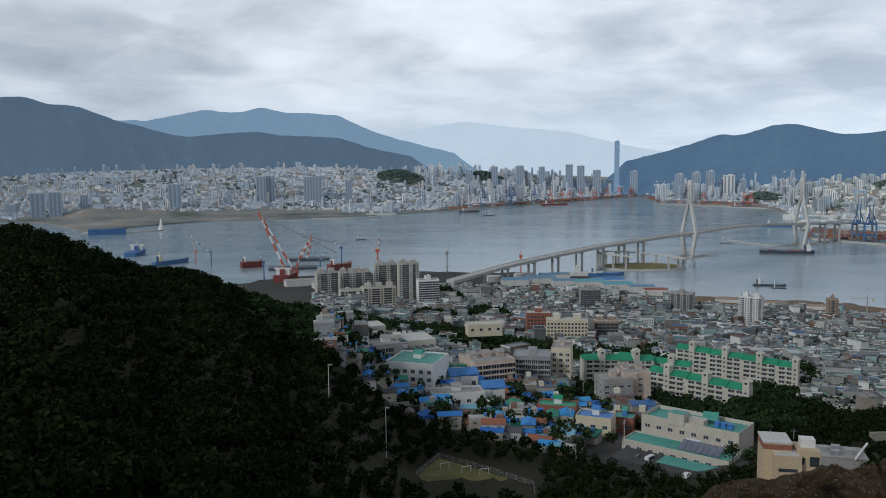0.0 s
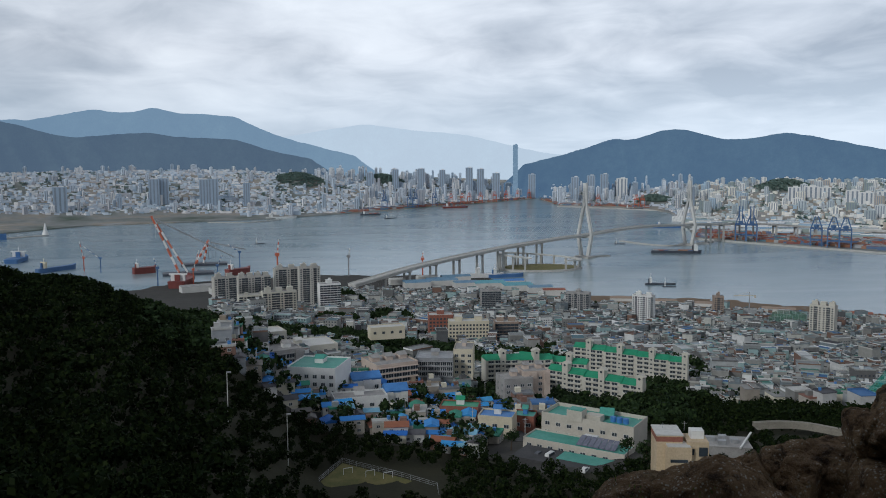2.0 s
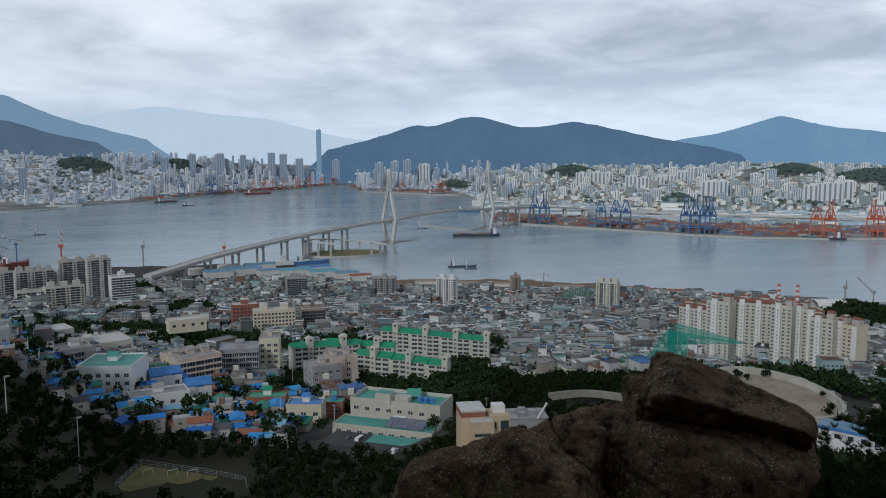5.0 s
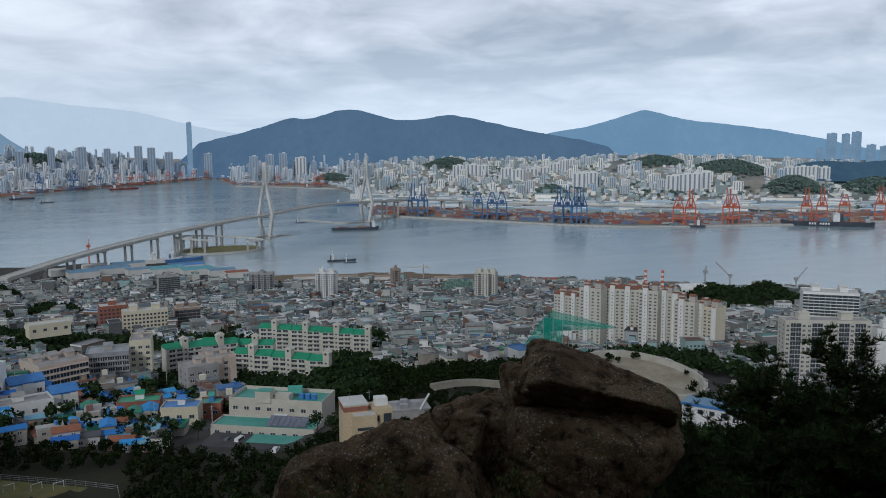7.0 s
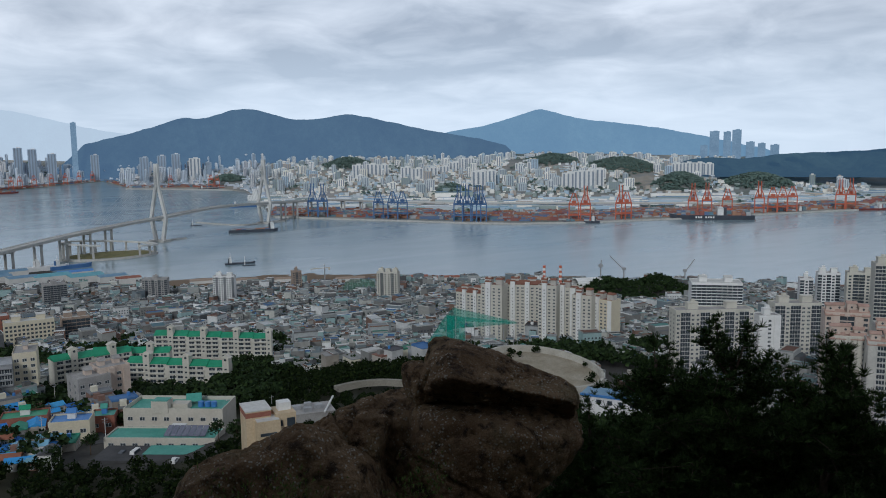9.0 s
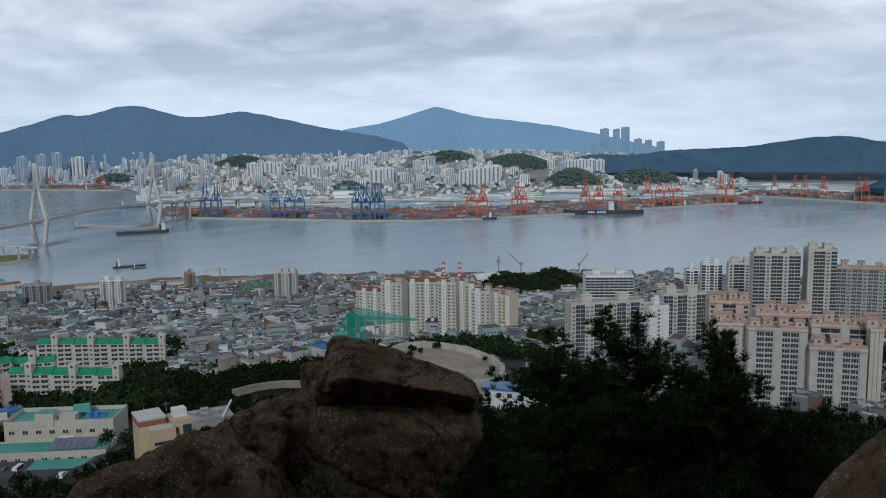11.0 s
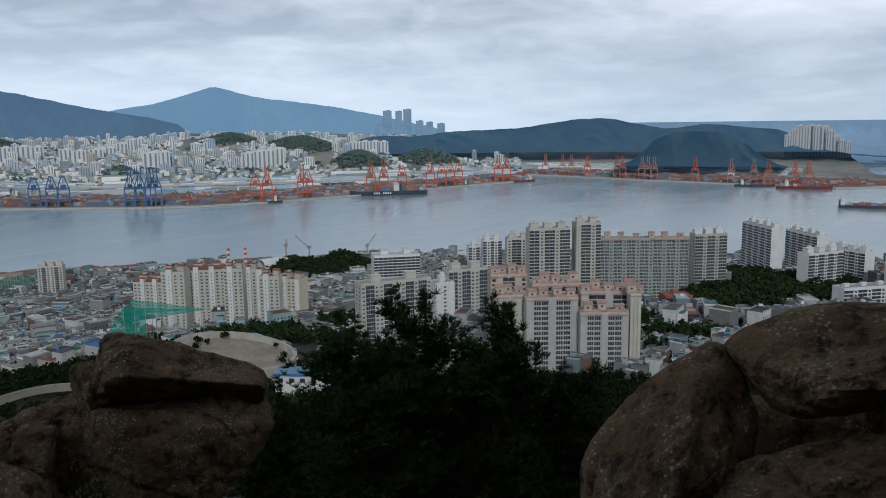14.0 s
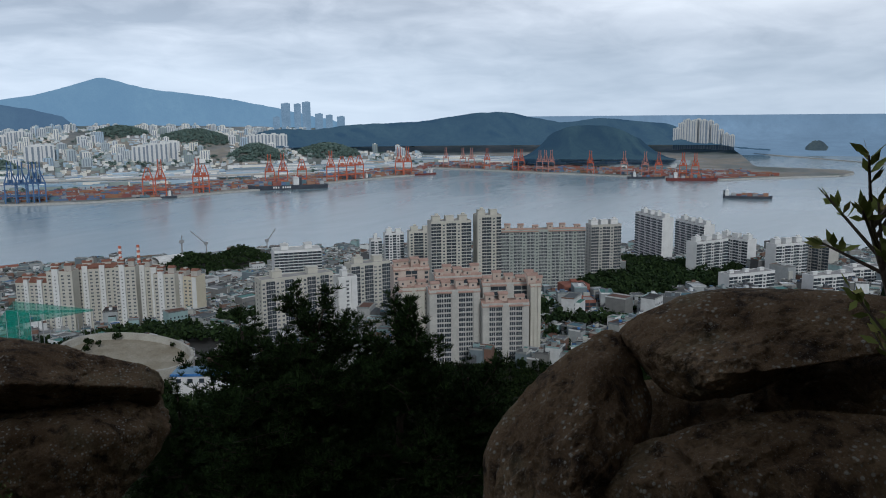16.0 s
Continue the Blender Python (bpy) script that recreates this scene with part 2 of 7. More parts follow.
def far(p):
    """Where a true place p stands once the far distance is drawn together towards the eye; also the scale there."""
    d = Vector(p) - Vector((0, 0, EYE))
    r = math.hypot(d.x, d.y)
    k = shrink(r) / max(r, 1e-6)
    return Vector((0, 0, EYE)) + d * k, k


def far_pose(az, r, z=0.0, yaw=0.0):
    """The pose for a thing of true size at a true place in the distance; yaw from the line of sight."""
    p, k = far(polar(az, r, z))
    return Matrix.Translation(p) @ pose(0, 0, 0, 0, 0, yaw - az) @ Matrix.Scale(k, 4)


class Bag:
    """Gathers pieces for one mesh."""

    def __init__(self):
        self.v, self.f, self.m = [], [], []

    def add(self, verts, faces, mat=0):
        o = len(self.v)
        self.v.extend(tuple(p) for p in verts)
        self.f.extend(tuple(i + o for i in q) for q in faces)
        self.m.extend([mat] * len(faces))

    def box(self, x, y, z0, z1, lx, ly, yaw=0.0, mat=0, top=None, k=None):
        c, s = math.cos(yaw), math.sin(yaw)
        q = [(x + u * lx / 2 * c - w * ly / 2 * s, y + u * lx / 2 * s + w * ly / 2 * c) for u, w in ((-1, -1), (1, -1), (1, 1), (-1, 1))]
        vs = [(a, b, z0) for a, b in q] + [(a, b, z1) for a, b in q]
        if k:
            vs = [k(p) for p in vs]
        self.add(vs, [(0, 1, 5, 4), (1, 2, 6, 5), (2, 3, 7, 6), (3, 0, 4, 7), (3, 2, 1, 0)], mat)
        self.add(vs[4:], [(0, 1, 2, 3)], mat if top is None else top)

    def gable(self, x, y, z0, z1, lx, ly, yaw=0.0, mat=0, over=0.4):
        c, s = math.cos(yaw), math.sin(yaw)
        hx, hy = lx / 2 + over, ly / 2 + over
        pts = [(-hx, -hy, z0), (hx, -hy, z0), (hx, hy, z0), (-hx, hy, z0), (-hx, 0, z1), (hx, 0, z1)]
        self.add([(x + u * c - w * s, y + u * s + w * c, z) for u, w, z in pts], [(0, 1, 5, 4), (2, 3, 4, 5), (1, 2, 5), (3, 0, 4), (3, 2, 1, 0)], mat)

    def bar(self, a, b, w, mat=0, h=None):
        """A square bar from a to b."""
        a, b = Vector(a), Vector(b)
        d = (b - a).normalized()
        u = d.cross(Vector((0, 0, 1)))
        u = u.normalized() if u.length > 1e-3 else Vector((1, 0, 0))
        v = d.cross(u).normalized()
        h = h or w
        q = [u * i * w / 2 + v * j * h / 2 for i, j in ((-1, -1), (1, -1), (1, 1), (-1, 1))]
        self.add([a + p for p in q] + [b + p for p in q], [(0, 1, 5, 4), (1, 2, 6, 5), (2, 3, 7, 6), (3, 0, 4, 7), (3, 2, 1, 0), (4, 5, 6, 7)], mat)

    def tube(self, a, b, ra, rb, n=8, mat=0):
        a, b = Vector(a), Vector(b)
        d = (b - a).normalized()
        u = d.cross(Vector((0.3, 0.2, 1))).normalized()
        v = d.cross(u)
        ring = [(u * math.cos(t) + v * math.sin(t)) for t in (2 * math.pi * i / n for i in range(n))]
        self.add([a + p * ra for p in ring] + [b + p * rb for p in ring], [(i, (i + 1) % n, n + (i + 1) % n, n + i) for i in range(n)] + [tuple(range(n))[::-1], tuple(range(n, 2 * n))], mat)

    def mesh(self, name, mats, smooth=False):
        me = bpy.data.meshes.new(name)
        me.from_pydata([tuple(p) for p in self.v], [], self.f)
        for m in mats:
            me.materials.append(m)
        me.polygons.foreach_set("material_index", self.m)
        if smooth:
            me.polygons.foreach_set("use_smooth", [True] * len(self.f))
        me.update()
        return me

    def thing(self, name, mats, smooth=False, parent=None, at=None):
        ob = new(name, self.mesh(name, mats if isinstance(mats, (list, tuple)) else [mats], smooth))
        if parent:
            ob.parent = parent
        if at is not None:
            ob.matrix_basis = at
        return ob


def base(name, at, label, category, group=""):
    ob = new(name)
    ob.empty_display_size = 1.0
    ob.matrix_basis = at
    return tagged(ob, label, category, group)


def array_mesh(name, verts, faces, mats, index=None, smooth=False):
    """A mesh from numpy arrays, all faces with as many corners."""
    me = bpy.data.meshes.new(name)
    n, k = faces.shape
    me.vertices.add(len(verts))
    me.vertices.foreach_set("co", np.asarray(verts, np.float32).ravel())
    me.loops.add(n * k)
    me.loops.foreach_set("vertex_index", faces.astype(np.int32).ravel())
    me.polygons.add(n)
    me.polygons.foreach_set("loop_start", np.arange(0, n * k, k, dtype=np.int32))
    for m in mats:
        me.materials.append(m)
    if index is not None:
        me.polygons.foreach_set("material_index", np.asarray(index, np.int32))
    me.polygons.foreach_set("use_smooth", [smooth] * n)
    me.update(calc_edges=True)
    me.validate()
    return me


# ---- the lie of the land ----
RADII = [0, 6, 20, 60, 120, 200, 300, 380, 480, 620, 850, 1100, 1300, 1450, 1700, 2000]
# rows -180, -120 and 180: unseen slope, steepened to keep sun off the lookout
SLOPES = {
    -180: [228.3, 231.5, 243, 268, 301, 338, 365, 380, 388, 380, 350, 320, 290, 260, 240, 220],
    -120: [228.3, 231.5, 242, 266, 297, 332, 356, 368, 370, 355, 300, 260, 220, 180, 140, 100],
    -60: [228.3, 228, 226, 224, 225, 230, 238, 240, 235, 215, 150, 100, 60, 30, 10, -5],
    -29: [228.3, 227.2, 220, 203, 195, 194, 199, 203, 190, 150, 90, 40, 15, 5, -5, -8],
    -19: [228.3, 227, 218, 198, 184, 177, 178, 180, 168, 135, 80, 40, 20, 8, -3, -8],
    -10: [228.3, 227, 216, 191, 172, 162, 157, 155, 143, 118, 85, 52, 30, 14, 2, -6],
    -2: [228.3, 227, 213, 178, 152, 137, 129, 124, 111, 94, 70, 40, 22, 10, 3, -6],
    8: [228.3, 227, 212, 176, 150, 139, 127, 113, 96, 80, 48, 20, 8, 5, 1, -5],
    16: [228.3, 227, 212, 178, 155, 141, 127, 112, 95, 78, 44, 16, 6, 1, -4, -8],
    24: [228.3, 227, 213, 185, 165, 148, 130, 115, 97, 78, 44, 16, 5, 1, -5, -8],
    32: [228.3, 227.2, 217, 190, 172, 152, 137, 122, 98, 72, 44, 16, 5, 0, -5, -8],
    40: [228.3, 226.0, 213, 192, 175, 157, 138, 128, 98, 66, 42, 16, 4, -1, -6, -8],
    50: [228.3, 226.0, 213, 190, 168, 148, 123, 105, 88, 72, 46, 16, 4, -1, -6, -8],
    60: [228.3, 226.0, 213, 188, 160, 132, 105, 92, 84, 76, 58, 22, 6, -1, -6, -8],
    70: [228.3, 226.0, 213, 188, 158, 130, 105, 95, 88, 78, 66, 25, 5, -3, -6, -8],
    80: [228.3, 226.0, 213, 190, 160, 132, 108, 98, 90, 82, 72, 36, 8, -3, -6, -8],
    95: [228.3, 228, 220, 195, 165, 140, 115, 105, 98, 90, 74, 42, 15, 2, -6, -8],
    130: [228.3, 229, 230, 232, 230, 225, 215, 205, 190, 150, 100, 60, 30, 10, -5, -8],
    180: [228.3, 231.5, 243, 268, 301, 338, 365, 380, 388, 380, 350, 320, 290, 260, 240, 220],
}
_AZ = np.array(sorted(SLOPES), float)
_ZS = np.array([SLOPES[a] for a in sorted(SLOPES)], float)


# wooded knolls: azimuth, distance, half widths, height
MOUNDS = [(47.8, 1170, 1.8, 70, 20), (51.3, 1170, 1.6, 70, 26), (-.3, 1180, 1.4, 60, 16)]


def elevs(az, r):
    """The ground's height at arrays of azimuth and distance."""
    i = np.clip(np.searchsorted(_AZ, az, "right") - 1, 0, len(_AZ) - 2)
    u = (az - _AZ[i]) / (_AZ[i + 1] - _AZ[i])
    u = u * u * (3 - 2 * u)
    j = np.clip(np.searchsorted(RADII, r, "right") - 1, 0, len(RADII) - 2)
    ra = np.array(RADII, float)
    w = np.clip((r - ra[j]) / (ra[j + 1] - ra[j]), 0, 1)
    lo, hi = _ZS[i, j] * (1 - w) + _ZS[i, j + 1] * w, _ZS[i + 1, j] * (1 - w) + _ZS[i + 1, j + 1] * w
    z = lo * (1 - u) + hi * u
    for a, q, w, d, h in MOUNDS:
        z = z + h * np.exp(-(((az - a) / w) ** 2) - ((r - q) / d) ** 2)
    return z


def elev(az, r):
    return float(elevs(np.array([az], float), np.array([r], float))[0])


def wooded(az, r):
    """Where trees stand instead of houses."""
    edge = np.interp(az, [-9, -6, -2, 2, 6, 10, 12, 14], [330, 325, 314, 297, 284, 274, 262, 325])
    if r < edge and not (12 < az < 21.5 and r > 250):
        return True
    if az < -9:
        return r < 620
    if 20.5 < az < 46 and r < np.interp(az, [20.5, 22.5, 27, 32, 40, 46], [520, 500, 430, 400, 430, 430]):
        return True
    if 10.5 < az < 21 and 395 < r < 425 or 14.6 < az < 21.5 and 335 < r < 440:
        return True
    if 8.6 < az < 10.6 and 420 < r < 500:
        return True
    if -9 < az < 9 and 640 < r < 745:
        return True
    if 16 < az < 24 and 488 < r < 528:
        return True
    if 46 <= az < 95 and r < 430:
        return True
    return False


def polar_grid(azs, rs):
    A, R = np.meshgrid(azs, rs, indexing="ij")
    na, nr = A.shape
    i, j = np.meshgrid(np.arange(na - 1), np.arange(nr - 1), indexing="ij")
    q = (i * nr + j).ravel()
    return A.ravel(), R.ravel(), np.stack([q, q + nr, q + nr + 1, q + 1], -1)


def build_ground():
    azs = np.concatenate([np.arange(-180, -32, 4.0), np.arange(-32, 100, 0.75), np.arange(100, 181, 4.0)])
    rs = np.concatenate([np.linspace(0.0, 20, 24), np.linspace(24, 200, 45), np.linspace(206, 700, 80), np.linspace(715, 2000, 66)])
    A, R, F = polar_grid(azs, rs)
    Z = elevs(A, R)
    X, Y = R * np.sin(np.radians(A)), R * np.cos(np.radians(A))
    rng = np.random.default_rng(3)
    Z = Z + np.where(R > 10, rng.normal(0, 1, len(Z)) * np.clip(R / 1500, 0.02, 0.35), 0)
    me = array_mesh("ground", np.stack([X, Y, Z], -1), F, [GROUND], smooth=True)
    town = me.attributes.new("town", "FLOAT", "POINT")
    town.data.foreach_set("value", np.array([0.0 if wooded(a, r) else 2.0 if r > 1300 and z < 9 and 14 < a < 48 else 1.0 for a, r, z in zip(A, R, Z)], np.float32))
    tagged(new("ground", me), "hillside falling from dark woods to a paved town", "ground", kind="structure")


def far_xyz(A, R, Z):
    rr = np.where(R <= NEAR, R, NEAR + REACH * (1 - np.exp(-(np.maximum(R, NEAR) - NEAR) / REACH)))
    k = rr / R
    return np.stack([R * np.sin(np.radians(A)) * k, R * np.cos(np.radians(A)) * k, EYE + (Z - EYE) * k], -1)


def build_sea():
    A, R, F = polar_grid(np.arange(-180, 181, 2.0), np.concatenate([np.linspace(900, 3000, 22), np.linspace(3100, 4600, 14)]))
    me = array_mesh("sea", far_xyz(A, R, np.zeros_like(R)), F, [WATER], smooth=True)
    A, R, F = polar_grid(np.arange(-60, 66, 2.0), np.linspace(4600, 9000, 24))
    tagged(new("sea", array_mesh("sea", far_xyz(A, R, np.zeros_like(R)), F, [WATER], smooth=True)), "grey-blue water of the inner harbour", "water", kind="structure")
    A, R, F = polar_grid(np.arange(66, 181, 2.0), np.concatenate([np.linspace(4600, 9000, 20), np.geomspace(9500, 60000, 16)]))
    # haze over the far water is put in as blue emission
    hazed_open_sea = array_mesh("backdrop", far_xyz(A, R, np.zeros_like(R)), F, [distance("hazed_open_sea", (.1, .14, .18), (.2, .3, .42), 0.6, 900.0)], smooth=True)
    tagged(new("backdrop", hazed_open_sea), "hazy blue open sea out to the horizon", "sea", kind="structure")
    tagged(new("sea", me), "grey-blue harbour water with a light chop", "water", kind="structure")


# the far shore: azimuth, distance of the quay, distance where the land ends
SHORE = [(-60, 4300, 12000), (-30, 4350, 12000), (-26.5, 4000, 12000), (-24.2, 3340, 12000), (-17.2, 3790, 12000), (-11.5, 3857, 12000), (-5.2, 4012, 12000), (-0.3, 4366, 12000), (5.1, 4970, 12000),
         (10.1, 5711, 12000), (13.4, 6500, 12000), (15, 5196, 12000), (20.4, 4960, 12000), (22.5, 4374, 12000), (24.2, 2760, 12000), (29.8, 2585, 12000), (37.7, 2408, 12000), (41.6, 2379, 12000),
         (47.2, 2440, 12000), (54, 2619, 12000), (57.3, 2771, 12000), (63.5, 3074, 11000), (64.5, 3480, 10000), (72.3, 3144, 8000), (77.9, 3004, 6500), (84.5, 2881, 5600), (86.5, 2960, 3600), (91.8, 3174, 3480), (92.3, 3300, 3400)]
RISE = [(-60, 190), (-29, 190), (-18, 225), (-8, 230), (-2, 180), (6, 130), (14, 60), (22, 90), (35, 110), (42, 130), (48, 120), (56, 70), (62, 40), (92, 8)]


def shore(az):
    a = [s[0] for s in SHORE]
    return np.interp(az, a, [s[1] for s in SHORE]), np.interp(az, a, [s[2] for s in SHORE])


# wooded knolls in the far city: azimuth, distance, half widths, height
FAR_HILLS = [(36.8, 3300, 1.2, 170, 58), (52.6, 3700, 1.8, 230, 80), (48.8, 4650, 2.2, 300, 62), (44.0, 5000, 1.6, 300, 50), (21.3, 5400, 1.2, 250, 50), (29.5, 5200, 1.6, 300, 60), (2.6, 7000, 1.3, 300, 70), (-3.2, 6300, 1.6, 350, 70), (57.5, 4100, 2.0, 300, 60)]


def far_knoll(az, r):
    """How far up a wooded knoll the place lies, 0 to 1, and the height that it adds."""
    k, z = 0.0, 0.0
    for a, q, w, d, h in FAR_HILLS:
        g = np.exp(-(((az - a) / w) ** 2) - ((r - q) / d) ** 2)
        k, z = np.maximum(k, g), z + h * g
    return k, z


def far_height(az, r):
    q, e = shore(az)
    u = np.clip((r - q - 500) / 2600, 0, 1)
    top = np.interp(az, [s[0] for s in RISE], [s[1] for s in RISE])
    return 4 + top * u * u * (3 - 2 * u) + far_knoll(az, r)[1]


def build_far_land():
    m, n = material("far_shore_ground")
    co = n.add("ShaderNodeNewGeometry").outputs["Position"]
    a, b = n.noise(co, 1 / 260, 6.0), n.noise(co, 1 / 40, 5.0)
    col = n.ramp(a, [(0.3, (.12, .15, .12)), (0.48, (.27, .28, .27)), (0.56, (.34, .31, .26)), (0.7, (.4, .41, .42))])
    col = n.mix(0.35, col, n.ramp(b, [(0.3, (.4, .4, .4)), (0.7, (1, 1, 1))]), "MULTIPLY")
    finish(n, col, 0.95, spec=0.1)
    azs, us = np.arange(-60, 92.4, 0.3), np.concatenate([[0, 0.0001], np.linspace(0.01, 1, 40)])
    A, U, F = polar_grid(azs, us)
    Q, E = shore(A)
    R = Q + (E - Q) * U ** 1.5
    Z = np.where(U == 0, -1.0, far_height(A, R))
    tagged(new("far_shore_ground", array_mesh("far_shore_ground", far_xyz(A, R, Z), F, [m])), "flat port land rising to city slopes", "ground", kind="structure")


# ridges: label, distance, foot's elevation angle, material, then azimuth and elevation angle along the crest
# each ridge's haze is a blue glow in its material, paler farther off
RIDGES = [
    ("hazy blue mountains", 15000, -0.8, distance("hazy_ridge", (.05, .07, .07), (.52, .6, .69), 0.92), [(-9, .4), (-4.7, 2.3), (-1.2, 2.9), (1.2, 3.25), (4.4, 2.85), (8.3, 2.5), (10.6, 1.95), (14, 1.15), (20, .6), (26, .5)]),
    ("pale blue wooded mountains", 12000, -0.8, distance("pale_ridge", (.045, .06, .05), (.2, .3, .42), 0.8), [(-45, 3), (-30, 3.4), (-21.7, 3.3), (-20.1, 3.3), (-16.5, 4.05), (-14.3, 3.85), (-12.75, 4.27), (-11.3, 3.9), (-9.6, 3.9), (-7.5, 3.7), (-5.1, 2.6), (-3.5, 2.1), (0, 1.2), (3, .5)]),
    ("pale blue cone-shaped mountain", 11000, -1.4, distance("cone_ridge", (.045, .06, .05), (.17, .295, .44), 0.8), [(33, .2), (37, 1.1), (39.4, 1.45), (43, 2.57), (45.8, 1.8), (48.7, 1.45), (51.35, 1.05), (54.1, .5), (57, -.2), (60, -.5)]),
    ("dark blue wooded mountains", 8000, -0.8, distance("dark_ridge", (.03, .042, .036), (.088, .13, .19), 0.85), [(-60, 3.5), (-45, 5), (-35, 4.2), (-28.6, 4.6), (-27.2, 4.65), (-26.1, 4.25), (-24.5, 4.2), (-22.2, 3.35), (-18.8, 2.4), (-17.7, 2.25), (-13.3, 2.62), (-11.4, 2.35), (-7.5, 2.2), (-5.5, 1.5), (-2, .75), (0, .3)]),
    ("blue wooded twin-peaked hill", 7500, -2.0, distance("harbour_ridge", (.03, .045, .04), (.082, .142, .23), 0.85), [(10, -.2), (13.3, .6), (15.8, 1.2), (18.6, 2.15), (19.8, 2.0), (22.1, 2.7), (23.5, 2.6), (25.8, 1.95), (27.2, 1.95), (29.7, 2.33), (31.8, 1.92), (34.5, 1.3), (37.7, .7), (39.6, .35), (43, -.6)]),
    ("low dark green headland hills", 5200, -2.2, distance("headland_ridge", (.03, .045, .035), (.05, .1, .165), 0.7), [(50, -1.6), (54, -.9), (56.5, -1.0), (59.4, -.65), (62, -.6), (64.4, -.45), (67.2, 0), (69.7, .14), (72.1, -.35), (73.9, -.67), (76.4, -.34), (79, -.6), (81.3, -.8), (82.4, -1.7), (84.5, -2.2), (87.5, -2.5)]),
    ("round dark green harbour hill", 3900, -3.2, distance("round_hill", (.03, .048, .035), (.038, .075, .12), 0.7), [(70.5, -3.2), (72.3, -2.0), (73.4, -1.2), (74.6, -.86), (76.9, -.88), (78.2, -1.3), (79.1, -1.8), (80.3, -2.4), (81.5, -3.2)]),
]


def build_ridges():
    rng = np.random.default_rng(9)
    for label, dist, foot, mat, crest in RIDGES:
        az = np.arange(crest[0][0], crest[-1][0] + 0.05, 0.12)
        top = np.interp(az, [c[0] for c in crest], [c[1] for c in crest])
        k = np.ones(9) / 9
        top = np.convolve(np.pad(top, 4, "edge"), k, "valid") + np.convolve(rng.normal(0, 1, len(az) + 4), np.ones(5) / 5, "valid") * 0.035
        ends = np.clip(np.minimum(az - az[0], az[-1] - az) / 2.5, 0, 1)
        top = np.minimum(top, foot + 0.05 + (top - foot) * (0.15 + 0.85 * ends))
        us = np.linspace(0, 1, 18)
        A, U, F = polar_grid(np.arange(len(az)), us)
        i = A.astype(int)
        wob = np.array([noise.noise((az[a] * 0.8, u * 3, dist * 0.01)) for a, u in zip(i, U)])
        spur = np.array([abs(noise.noise((az[a] * 0.55 + u * 0.9, dist * 0.003, u * 0.6))) for a, u in zip(i, U)])
        E = np.minimum(foot, top[i] - 0.05) * (1 - U) + top[i] * U + wob * 0.10 * np.sin(np.pi * U)
        R = dist * (0.86 + 0.14 * U + wob * 0.02 + spur * 0.16 * np.sin(np.pi * U) ** 0.7)
        Z = EYE + R * np.tan(np.radians(E))
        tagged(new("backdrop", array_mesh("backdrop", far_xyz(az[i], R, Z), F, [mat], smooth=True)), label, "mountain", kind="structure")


build_ground()
build_sea()
build_far_land()
build_ridges()


# ---- woods ----
def crown_template(rng, clumps, leaf, pine=False):
    """Leaf clumps over a few lobes; the tree is 1 high."""
    lobes = [(rng.uniform(-.22, .22), rng.uniform(-.22, .22), rng.uniform(.45, .78), rng.uniform(.18, .3)) for _ in range(6)] + [(0, 0, .7, .3)]
    out = []
    for _ in range(clumps):
        lx, ly, lz, lr = lobes[rng.integers(len(lobes))]
        d = rng.normal(0, 1, 3)
        d /= np.linalg.norm(d)
        p = np.array([lx, ly, lz]) + d * lr * rng.uniform(.72, 1.05) * np.array([1, 1, .85])
        n = d * .7 + rng.normal(0, .6, 3)
        n /= np.linalg.norm(n)
        u = np.cross(n, rng.normal(0, 1, 3))
        u /= np.linalg.norm(u)
        w = np.cross(n, u)
        s = leaf * rng.uniform(.6, 1.35)
        out.append([p - u * s, p - w * s * .7 + n * s * .25, p + u * s, p + w * s * .7 - n * s * .2])
    return np.array(out).reshape(-1, 3)


def cluster(name, places, templates, mat, label, seed):
    """Many trees in one mesh. places: x, y, z, height."""
    rng = np.random.default_rng(seed)
    vs = []
    for x, y, z, h in places:
        t = templates[rng.integers(len(templates))]
        a = rng.uniform(0, 6.283)
        c, s = math.cos(a), math.sin(a)
        w = h * rng.uniform(.85, 1.2)
        vs.append(np.stack([(t[:, 0] * c - t[:, 1] * s) * w + x, (t[:, 0] * s + t[:, 1] * c) * w + y, t[:, 2] * h + z], -1))
    v = np.concatenate(vs)
    me = array_mesh(name, v, np.arange(len(v)).reshape(-1, 4), [mat])
    return tagged(new(name, me), label, "trees", kind="stuff")


# azimuth, distance and radius of the clearings for buildings, yards and the lawn
CLEAR = [(23.5, 215, 17), (25.8, 235, 12), (23.5, 200, 10), (24.5, 225, 12), (17.7, 300, 30), (16.5, 280, 30), (3.5, 248, 15), (0.3, 252, 13), (-1.2, 240, 12), (4, 232, 14), (43.8, 335, 28), (43.8, 318, 20), (39.0, 490, 26), (48.9, 263, 9), (16.9, 252, 7), (14.6, 262, 9), (28.5, 305, 10), (30, 300, 10), (31.5, 296, 10), (33, 292, 10), (17.6, 470, 32), (-8.5, 400, 10)]


def clear_of(x, y, extra=0.0):
    for az, r, d in CLEAR:
        p = polar(az, r)
        if (x - p.x) ** 2 + (y - p.y) ** 2 < (d + extra) ** 2:
            return False
    return True


